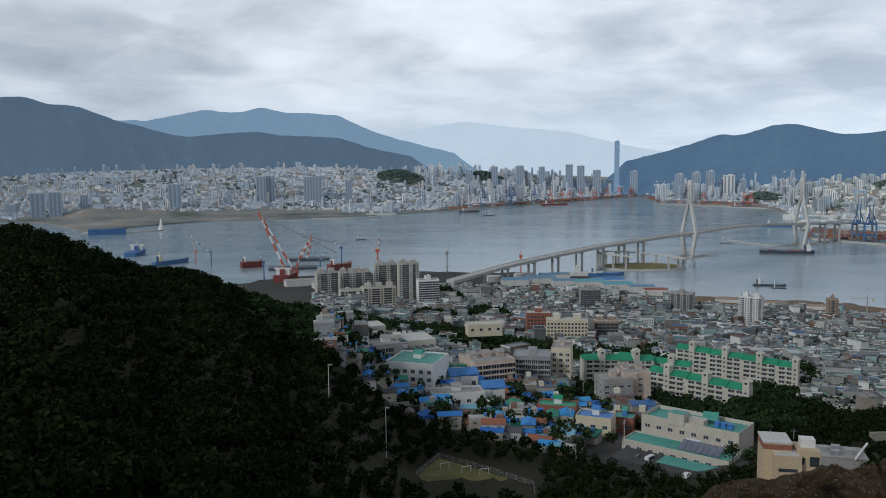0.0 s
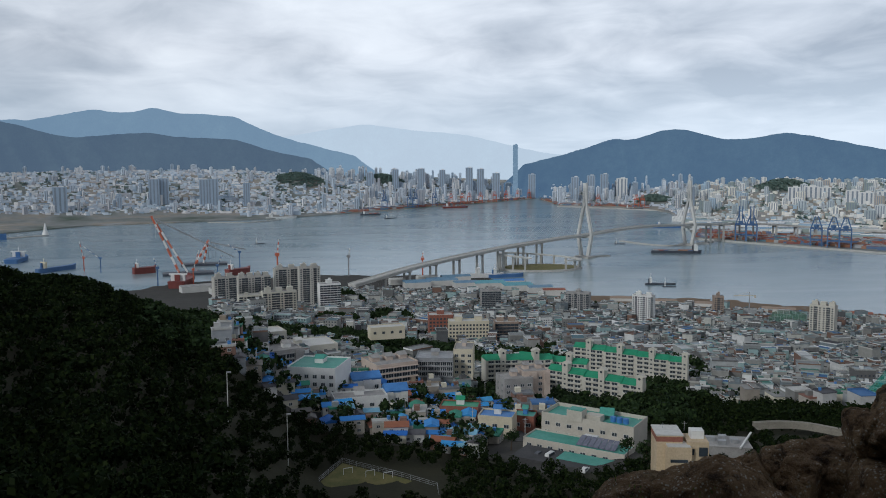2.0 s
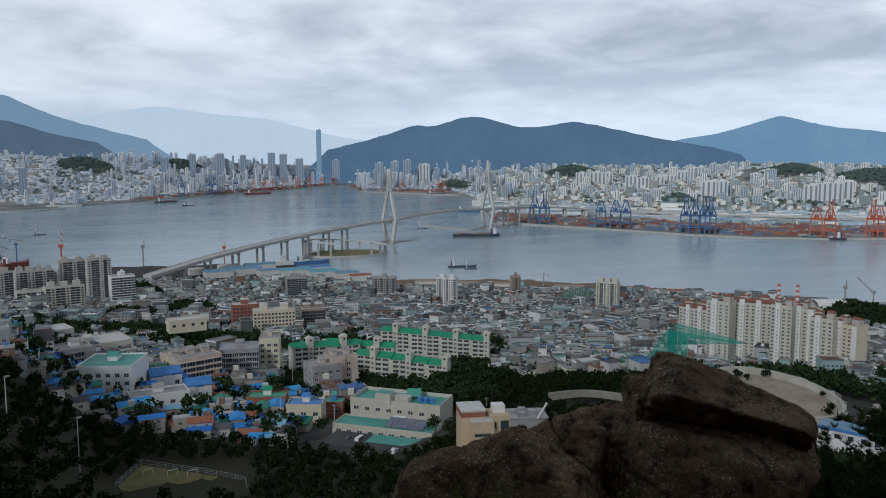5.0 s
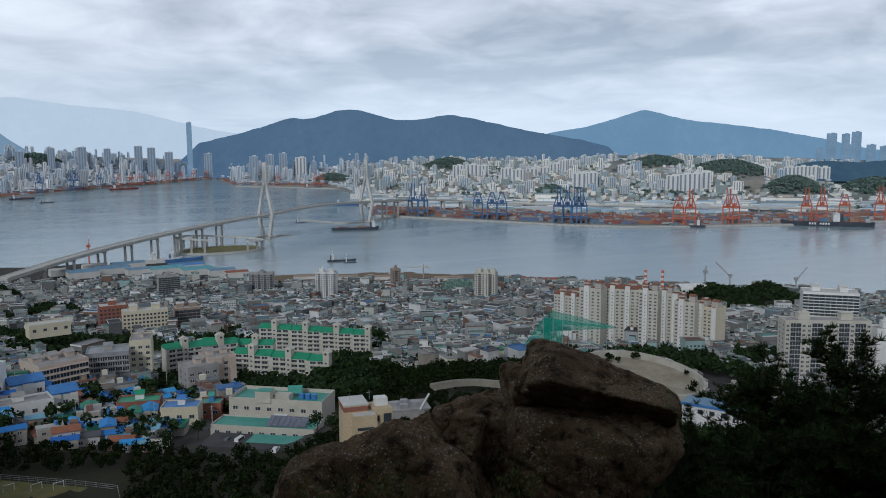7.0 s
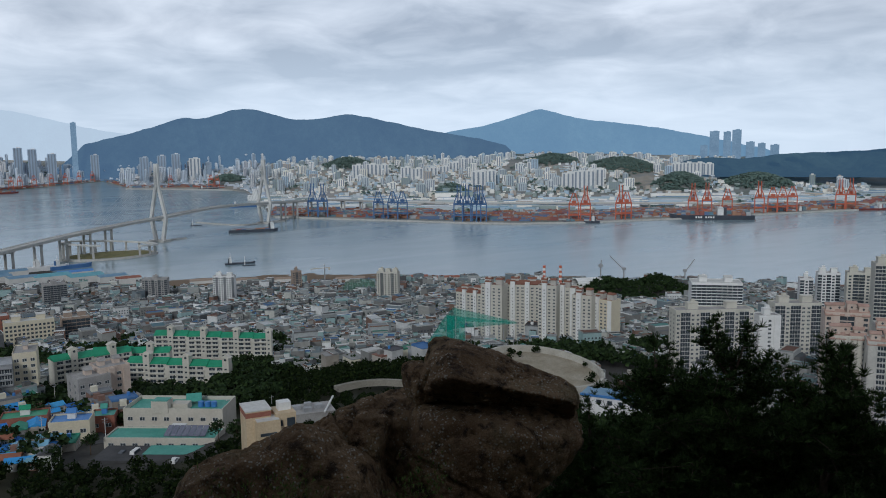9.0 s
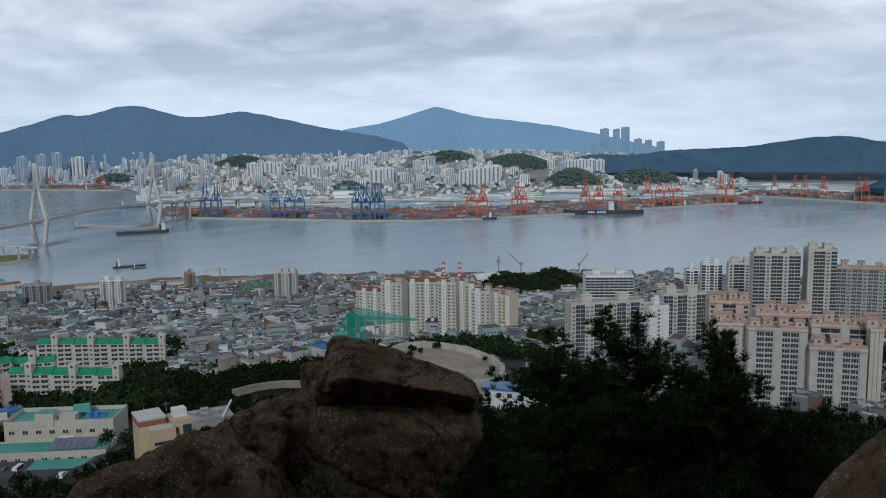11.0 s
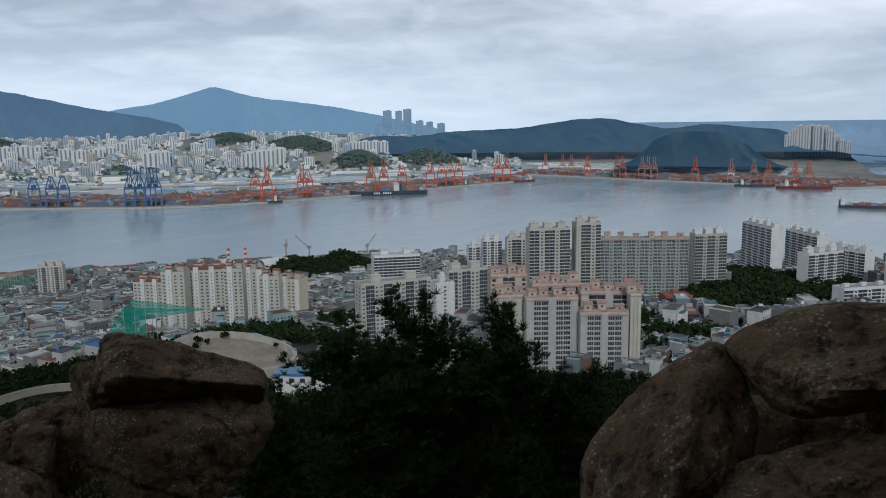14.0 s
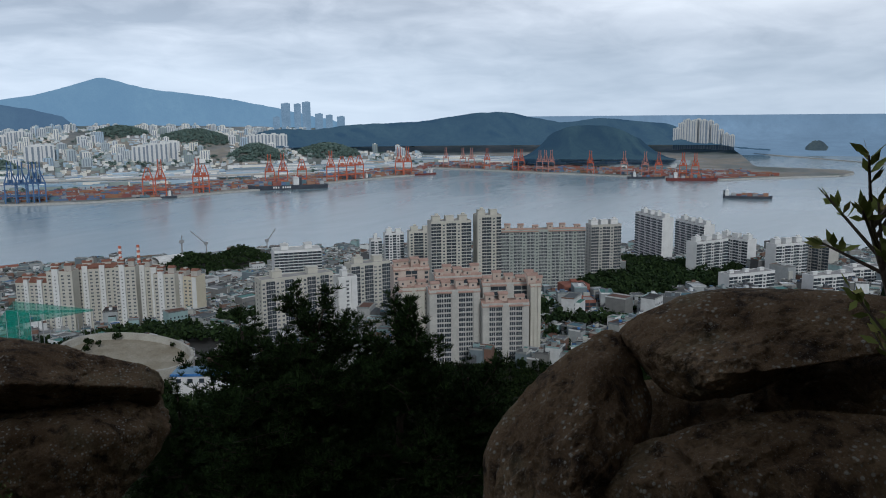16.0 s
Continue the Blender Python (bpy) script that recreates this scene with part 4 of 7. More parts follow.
def block(az, r, length, depth, top, yaw, pattern, wall, label, roof=None, caps=2, cap_mat=None, storey=2.85, single=True, base_z=None, band=0.0, group="", side="", hip=False, shaft=None):
    """A block of flats. pattern: a letter for each bay of the front: b balcony glazing, w window, - blank pier, s stair tower."""
    z0 = (elev(az, r) if base_z is None else base_z) - 3
    h = top - z0
    ob = base("apartment_building", Matrix.Translation(polar(az, r, z0)) @ pose(0, 0, 0, 0, 0, yaw - az), label, "building", group)
    b = Bag()
    b.box(0, 0, 0, h, length, depth)
    n = len(pattern)
    bay = length / n
    floors = int((h - 4.2) / storey)
    first = h - 1.2 - floors * storey
    for i, c in enumerate(pattern):
        x = -length / 2 + (i + .5) * bay
        if c in "-s":
            g = Bag()
            if c == "-":
                g.box(x, -depth / 2 - .35, 0, h + .3, bay * .9, .7)
            else:
                g.box(x, -depth / 2 - .2, 0, h + 3.2, bay * .94, 3.4)
            g.thing("pier" if c == "-" else "stair_shaft", shaft or wall, parent=ob)
            if c == "s" and roof:
                g = Bag()
                g.gable(x, -depth / 2 - .2, h + 3.2, h + 4.3, bay * .94, 3.4, 0, 0, .3)
                g.thing("shaft_roof", roof, parent=ob)
    if band:
        slab = Bag()
        slab.box(0, -depth / 2 - band / 2, -.12, .2, length - .4, band)
        slab = slab.mesh("balcony_slab", [wall])
        for f in range(floors + 1):
            o = new("balcony_slab", slab)
            o.parent = ob
            o.matrix_basis = Matrix.Translation((0, 0, first + f * storey))
    b.thing("body", wall, parent=ob)
    g = Bag()
    g.add([(sx * length / 2 * k, sy * depth / 2 * k, h + z) for z in (0, .9) for k in (1, .97) for sx, sy in ((-1, -1), (1, -1), (1, 1), (-1, 1))],
          [(i, (i + 1) % 4, 8 + (i + 1) % 4, 8 + i) for i in range(4)] + [(4 + (i + 1) % 4, 4 + i, 12 + i, 12 + (i + 1) % 4) for i in range(4)] + [(8 + i, 8 + (i + 1) % 4, 12 + (i + 1) % 4, 12 + i) for i in range(4)])
    g.thing("parapet", wall if not hip else roof or wall, parent=ob)
    rb = Bag()
    if hip:
        rb.gable(0, 0, h + .9, h + 3.4, length, depth, 0, 0, .5)
    else:
        rb.box(0, 0, h, h + .25, length - .6, depth - .6)
    rb.thing("roof", roof or GREYWALL, parent=ob)
    if roof is PINK:
        m = Bag()
        y0, y1 = -depth / 2 - .9, -depth / 2 + 3.2
        for x0, x1 in ((-length / 2 - .3, -length * .06), (length * .06, length / 2 + .3)):
            m.add([(x0, y0, h - .6), (x1, y0, h - .6), (x1, y1, h + 2.0), (x0, y1, h + 2.0), (x0, y0, h - 1.0), (x1, y0, h - 1.0), (x1, y1, h), (x0, y1, h)], [(0, 1, 2, 3), (4, 5, 1, 0), (1, 5, 6, 2), (2, 6, 7, 3), (3, 7, 4, 0)])
        m.thing("sloped_roof", PINK, parent=ob)
        for i in range(caps + 2):
            x, y = -length / 2 + length * (i + .5) / (caps + 2), depth * (-.22, .18, -.08)[i % 3]
            ch = (3.4, 5.2, 4.2)[(i + caps) % 3]
            d = Bag()
            d.box(x, y, h, h + ch, 4.6, 4.4)
            d.thing("roof_house", PINK_FLAT, parent=ob)
            d = Bag()
            d.gable(x, y, h + ch, h + ch + 1.3, 4.6, 4.4, 0, 0, .5)
            d.thing("roof_house_roof", PINK, parent=ob)
            d = Bag()
            d.tube((x, y - 2.2, h + ch * .6), (x, y - 2.28, h + ch * .6), .6, .6, 12)
            d.thing("round_window", GLASS, parent=ob)
        caps = 0
    for i in range(caps):
        x = -length / 2 + length * (i + .5) / max(caps, 1)
        cb = Bag()
        ch = 4.6 if h > 26 else 2.5
        cw, cd = (min(7, length * .28), depth * .45) if h > 26 else (min(4.2, length * .2), depth * .25)
        cb.box(x, depth * .1, h, h + ch, cw, cd)
        cr = Bag()
        cr.gable(x, depth * .1, h + ch, h + ch + (1.6 if roof else .5), cw, cd, 0, 0, .4)
        cr.thing("cap_roof", roof or cap_mat or wall, parent=ob)
        if i % 2 == 0 and h > 26:
            cb.box(x + .8, depth * .1, h + 5.0, h + 6.6, 2.6, 2.6)
        cb.thing("stair_head", cap_mat or wall, parent=ob)
    sizes = {"b": (bay * .95, storey * .78), "d": (bay * .98, storey * .9), "w": (min(bay * .6, 2.1), storey * .52), "s": (min(bay * .4, 1.1), storey * .36)}
    meshes = {c: window_mesh(*sizes[c], "window", 3 if c == "b" else 2, False, .07 if c == "d" else .15 if c == "b" else .11) for c in set(pattern) if c in sizes}
    rows = Bag()
    for f in range(floors):
        z = first + f * storey + .55
        for i, c in enumerate(pattern):
            if c not in sizes:
                continue
            x, y = -length / 2 + (i + .5) * bay, -depth / 2 - (1.95 if c == "s" else .03)
            if single:
                o = new("window", meshes[c])
                o.parent = ob
                o.matrix_basis = Matrix.Translation((x, y, z))
            else:
                w, hh = sizes[c]
                rows.box(x, y, z, z + hh, w, .06)
        for s, k in ((-1, "l"), (1, "r")):
            if k in side:
                for y in (-depth * .22, depth * .22):
                    rows.box(s * (length / 2 + .02), y, z, z + 1.3, .06, 1.2)
    if rows.v:
        tagged(rows.thing("window_glazing", GLASS, parent=ob), kind="stuff")
    return ob


CREAM_FLAT = surf("cream_flats_paint", (.52, .5, .43), (.6, .575, .5), 8.0, .6, .8, .1, grime=.2)
GREY_FLAT = surf("grey_flats_paint", (.45, .43, .39), (.54, .52, .47), 8.0, .6, .8, .1, grime=.2)
YELLOW_FLAT = surf("pale_yellow_flats_paint", (.6, .54, .4), (.66, .6, .46), 8.0, .6, .8, .1, grime=.2)
PINK_FLAT = surf("pinkish_beige_flats_paint", (.52, .42, .35), (.6, .5, .43), 8.0, .6, .8, .1, grime=.2)
SAGE_FLAT = surf("sage_grey_flats_paint", (.34, .37, .33), (.43, .46, .41), 8.0, .6, .8, .1, grime=.2)

PALE_FLAT = surf("off_white_flats_paint", (.46, .45, .42), (.56, .545, .5), 8.0, .6, .8, .1, grime=.25)
G1 = "salmon-roofed flats"
block(66.1, 450, 29, 15, 132.0, 10, "-bb-bb-", PALE_FLAT, "grey apartment block with salmon tile roofs and glazed balconies", PINK, 2, PINK_FLAT, band=.3, group=G1)
block(69.8, 447, 26.5, 15, 125.0, 10, "-bb-bb-", PALE_FLAT, "lower grey apartment block with salmon tile roof", PINK, 1, PINK_FLAT, band=.3, group=G1)
block(63.1, 458, 17, 15, 131.5, 10, "w------w", CREAM_FLAT, "beige end block of flats with a blank brown panel", PINK, 1, PINK_FLAT, group=G1, side="l")
block(70.1, 465, 32, 15, 133.0, 10, "-bb-bb-", PALE_FLAT, "grey apartment block with stepped salmon roof", PINK, 3, PINK_FLAT, band=.3, group=G1, single=False)
block(66.4, 474, 28, 15, 135.0, 10, "bb-bb", PALE_FLAT, "grey apartment block with salmon roof boxes", PINK, 3, PINK_FLAT, group=G1, single=False)
block(63.0, 492, 22, 15, 137, 10, "w-bb-w", PINK_FLAT, "beige apartment block with flat tiled roof", PINK, 2, PINK_FLAT, group=G1, single=False)
block(71.95, 455, 6, 14, 134.5, 10, "---", CREAM_FLAT, "narrow cream end block of flats with a salmon roof", PINK, 1, PINK_FLAT, group=G1)
block(54.8, 552, 52, 13, 122.0, 22, "wddwwddwwwddwddw", CREAM_FLAT, "cream apartment slab with dark balcony columns", None, 2, side="l")
block(60.0, 600, 32, 13, 120.5, 24, "ddwddwwdd", CREAM_FLAT, "cream apartment slab with dark glazing", None, 2, side="l")
block(58.3, 575, 15, 12, 115.5, 24, "-w-", WHITE, "plain white end block of flats with a number panel", None, 1)
block(65.9, 700, 36, 14, 138, 15, "ddwddwdd", CREAM_FLAT, "cream apartment tower with roof boxes", None, 3, band=.3)
block(68.6, 708, 22, 14, 142, 15, "sddwd", CREAM_FLAT, "slender cream apartment tower", None, 2, band=.3)
block(61.9, 850, 20, 12, 106, 10, "bwbwb", WHITE, "white apartment block near the shore", None, 2, single=False)
block(63.8, 800, 24, 12, 115, 10, "wbbwb", CREAM_FLAT, "cream stepped apartment block", None, 2, single=False)
block(60.6, 860, 12, 12, 98, 10, "bwb", WHITE, "small white apartment block near the shore", None, 1, single=False)
block(72.5, 720, 76, 13, 127.5, 12, "bbwbbwbbwbbwbbwbbwbb", SAGE_FLAT, "long grey-green apartment slab with a red roof edge", PINK, 4, CREAM_FLAT, band=.3, side="l", hip=False)
block(76.8, 762, 30, 13, 127, 25, "ddwddwdd", GREY_FLAT, "grey apartment slab with white roof boxes", None, 3, WHITE, band=.3, side="l")
block(80.2, 905, 62, 13, 119, -62, "bbwbbwbbwbbwbb", WHITE, "white apartment slab with long balconies seen end on", None, 4, band=.8, single=False)
block(82.9, 955, 60, 13, 106, -58, "bbwbbwbbwbbwbb", WHITE, "white apartment slab with roof boxes", None, 4, band=.8, single=False)
block(83.8, 800, 42, 13, 109, 48, "ddwddwddwdd", WHITE, "white apartment slab with dark glazing", None, 3, band=.4, single=False)
block(85.6, 860, 40, 13, 104, -40, "bbwbbwbbwbb", WHITE, "white apartment slab beside the park", None, 3, band=.6, single=False)
block(86.4, 690, 46, 13, 101, 42, "bbwbbwbbwbb", WHITE, "white low-rise flats with glazed balconies", None, 3, band=.5, single=False)
block(88.8, 800, 38, 13, 110, 45, "bbwbbwbbwbb", WHITE, "white apartment slab with stepped roof", None, 3, band=.5, single=False)
block(90.8, 825, 30, 13, 107, -40, "bbwbbwbb", GREY_FLAT, "grey apartment slab seen end on", None, 2, single=False)
block(91.4, 705, 40, 13, 101, 42, "bbwbbwbbwbb", WHITE, "white flats with roof boxes behind the boulder", None, 3, band=.5, single=False)
block(93.6, 760, 40, 13, 100, 42, "bbwbbwbbwbb", WHITE, "white flats near the hill", None, 3, band=.5, single=False)
G2 = "red-capped flats"
block(38.2, 718, 26, 13, 100, -30, "wwswwsw", CREAM_FLAT, "pale apartment block with brown roof caps", CAP_BROWN, 2, GREY_FLAT, group=G2, hip=True, shaft=WHITE)
block(39.8, 698, 20, 13, 110, -24, "wsww", CREAM_FLAT, "pale apartment tower with a stair shaft", CAP_BROWN, 2, GREY_FLAT, group=G2, shaft=WHITE)
block(41.9, 708, 30, 13, 109, -8, "wswwsww", CREAM_FLAT, "cream apartment tower with a stair shaft", CAP_BROWN, 2, GREY_FLAT, group=G2, hip=True, shaft=WHITE)
block(43.7, 684, 16, 13, 112, -14, "wsww", CREAM_FLAT, "pale apartment tower with brown roof caps", CAP_BROWN, 2, GREY_FLAT, group=G2, shaft=WHITE)
block(45.0, 696, 18, 13, 108.5, -18, "wsw-", CREAM_FLAT, "pale apartment tower with blank piers", CAP_BROWN, 1, GREY_FLAT, group=G2, shaft=WHITE)
block(46.2, 668, 17, 13, 107, -20, "wsww", CREAM_FLAT, "cream apartment tower with small windows", CAP_BROWN, 2, GREY_FLAT, group=G2, shaft=WHITE)
block(47.7, 672, 20, 13, 103, -34, "wsww-", YELLOW_FLAT, "pale yellow apartment tower with a blank end", CAP_BROWN, 2, GREY_FLAT, group=G2, shaft=WHITE)
block(55.0, 800, 46, 24, 100, 8, "bbbbbbbbbb", WHITE, "white stepped office building with pale flat roofs", PALE, 2, WHITE, single=False, band=1.2)
G3 = "flats near the shipyard"
block(-8.6, 1055, 28, 13, 97, 15, "wbbwbb", GREY_FLAT, "pale grey apartment slab near the shipyard", None, 2, single=False, group=G3)
block(-6.6, 1085, 42, 13, 93, 12, "wbbwwbbwbb", GREY_FLAT, "pale grey apartment slab", None, 4, single=False, group=G3)
block(-6.6, 985, 38, 13, 83.5, 12, "bwbbwbbw", CREAM_FLAT, "cream flats with open balconies", None, 2, single=False, band=.9, group=G3)
block(-4.9, 980, 40, 13, 87, 12, "bwbbwbbw", CREAM_FLAT, "cream flats with stepped roof", None, 3, single=False, band=.9, group=G3)
block(-4.4, 1105, 32, 13, 100, 12, "wbbwbb", GREY_FLAT, "pale apartment slab with roof boxes", None, 2, single=False, group=G3)
block(-2.8, 1085, 28, 13, 103, 12, "wbbsbw", GREY_FLAT, "pale apartment tower with a dark stair shaft", None, 2, single=False, group=G3)
block(-1.4, 1000, 26, 16, 92, 12, "bbbbbb", WHITE, "white banded low office building", None, 1, single=False, band=1.0)
block(20.8, 1180, 30, 13, 50.5, -15, "wbwwbwwb", WHITE, "white apartment block by the shore", None, 2, single=False)
block(25.7, 1240, 14, 14, 44, 10, "wbw", BROWNWALL, "brown apartment tower by the shore", None, 1, single=False)
block(32.2, 1130, 30, 14, 55.5, -15, "wbwwbw", CREAM_FLAT, "cream apartment tower by the shore", None, 3, single=False)
block(6.5, 820, 25, 18, 83, 5, "wwwwwww", BRICK, "brick school wing with rows of windows", PALE, 1, single=False, storey=3.6)
block(8.5, 800, 40, 16, 80, 5, "wwwwwwwwwwww", YELLOW_FLAT, "cream school building with rows of windows", PALE, 2, single=False, storey=3.6)
block(11.2, 830, 24, 16, 74, 8, "bbbbbb", BROWNWALL, "brown office block with rows of windows", PALE, 2, single=False, storey=3.4)
block(10.1, 1250, 30, 20, 44, 8, "bbbbbbb", GREYWALL, "grey warehouse block with rows of windows", None, 1, single=False)
block(16.3, 1260, 36, 20, 40, -10, "wbwbwbwb", GREYWALL, "grey apartment block near the quay", None, 1, single=False)
block(74.8, 655, 22, 16, 92, 20, "-b-b-", BRICK, "red brick church hall", BRICK, 1, BRICK, single=False)
block(75.3, 600, 20, 14, 92, 15, "bbbb", BRICK, "dark brick office with glazed front", None, 1, single=False)

# blocks on the slope below the wood
block(-5.2, 420, 24, 16, 138.5, 20, "-bbb-", GREYWALL, "grey and brown villa block with dark balconies", GREYWALL, 2, WHITE, storey=3.0, base_z=124, band=.9, side="l")
block(-2.2, 384, 24, 24, 138.5, -20, "wwwwww", WHITE, "white three-storey building with a green roof terrace", TEAL, 1, WHITE, storey=3.6, base_z=126.5, side="l")
block(2.8, 432, 24, 22, 127.5, 24, "bbbbb", PINK_FLAT, "stepped beige terrace villas with balconies", GREYWALL, 3, PINK_FLAT, storey=3.0, base_z=115, band=1.2, side="l")
block(6.1, 452, 21, 18, 125, -4, "bbbbbb", STEEL, "dark unfinished building behind scaffolding", STEEL, 1, GREYWALL, storey=2.9, base_z=114, band=1.0)
block(8.2, 462, 11, 20, 128, -4, "www", YELLOW_FLAT, "beige villa block with a tiled roof edge", GREYWALL, 1, PINK_FLAT, storey=3.2, base_z=114)
block(1.0, 392, 14, 10, 128.5, 15, "w-w", WHITE, "white hall with a light blue metal roof", BLUE, 0, storey=3.6, base_z=121, hip=True)
block(0.6, 360, 24, 11, 128.8, 10, "wwwww", WHITE, "long white house with small windows", GREYWALL, 1, WHITE, storey=3.3, base_z=122)
block(3.2, 366, 10, 10, 129.3, 10, "-w-", PALE, "pale block with a light blue roof", BLUE, 0, storey=3.3, base_z=122, hip=True)
block(7.9, 350, 17, 10, 126.4, -8, "wwww", BRICK, "brick house with a bright green flat roof", GREEN, 1, WHITE, storey=3.2, base_z=118)
block(11.8, 402, 15, 14, 126, 20, "wwww", GREYWALL, "grey concrete flats with bay windows", GREYWALL, 1, PINK_FLAT, storey=3.0, base_z=114, side="l")
block(13.1, 410, 14, 14, 128, 20, "w-w-", PINK_FLAT, "pinkish concrete flats with blank piers", GREYWALL, 2, PINK_FLAT, storey=3.0, base_z=114)
block(10.6, 318, 14, 10, 132, -12, "www", YELLOW_FLAT, "yellow house with a light blue roof", BLUE, 1, WHITE, storey=3.2, base_z=126)
block(12.6, 330, 9, 9, 128.5, -12, "ww", BRICK, "small brick house with a flat roof", TEAL, 1, BLUE, storey=3.0, base_z=124)
block(-3.6, 520, 44, 26, 119.5, 15, "wwwwwwww", CREAM_FLAT, "low school hall with a pale flat roof", PALE, 1, CREAM_FLAT, storey=3.6, base_z=112, single=False)
block(-6.2, 560, 30, 20, 121, 15, "wwwww", CREAM_FLAT, "low pale hall in the trees", PALE, 1, CREAM_FLAT, storey=3.6, base_z=114, single=False)
block(2.6, 600, 26, 12, 113.5, 12, "wwww", YELLOW_FLAT, "low yellowish hall in the trees", PALE, 0, storey=3.6, base_z=108, single=False)


# ---- green-roofed flats ----
def green_row(az, r, top, yaw, units, label, unit=11.5, depth=11):
    z0 = elev(az, r) - 4
    h = top - z0
    length = unit * units
    ob = base("apartment_building", Matrix.Translation(polar(az, r, z0)) @ pose(0, 0, 0, 0, 0, yaw - az), label, "building", "green-roofed flats")
    win = window_mesh(3.6, 1.7, "window")
    b, roof = Bag(), []
    for i in range(units):
        x, d = -length / 2 + (i + .5) * unit, -i * .55
        b.box(x, 0, 0, h - 3 + d, unit, depth)
        for f in range(5):
            z = h - 3 + d - 2.85 * (f + 1)
            b.box(x, -depth / 2 - .5, z - .1, z + .75, unit * .8, 1.0)
            for k in (-1, 1):
                o = new("window", win)
                o.parent = ob
                o.matrix_basis = Matrix.Translation((x + k * 2.3, -depth / 2 - .04, z + .8))
        g = Bag()
        g.gable(x, 0, h - 3 + d, h - .4 + d, unit - .1, depth, 0, 0, .35)
        g.thing("roof", GREEN, parent=ob)
        if i % 2 == 0:
            t = Bag()
            t.box(x + unit / 2, -depth * .32, 0, h + 2.2 + d, 3.6, 5.4)
            t.gable(x + unit / 2, -depth * .32, h + 2.2 + d, h + 3.6 + d, 3.6, 5.4, math.pi / 2, 0, .1)
            w = t.thing("stair_tower", CREAM_FLAT, parent=ob)
            c = Bag()
            c.tube((x + unit / 2, -depth * .32 - 2.72, h + 1.2 + d), (x + unit / 2, -depth * .32 - 2.8, h + 1.2 + d), .7, .7, 12)
            for f in range(4):
                c.box(x + unit / 2, -depth * .32 - 2.75, h - 4.6 + d - f * 2.85, h - 3.7 + d - f * 2.85, 1.2, .1)
            c.thing("stair_window", GLASS, parent=w)
    b.thing("body", CREAM_FLAT, parent=ob)
    return ob


green_row(17.6, 470, 114.5, -22, 5, "white five-storey flats with bright green gabled roofs", 11.3)
green_row(12.0, 500, 116.5, 18, 4, "white flats with bright green roofs and stair towers", 10.8)
green_row(14.6, 512, 113.5, -12, 4, "white flats in a row with bright green roofs", 11)
green_row(19.9, 545, 112.5, -14, 7, "white flats with bright green roofs above the wood", 10.6)


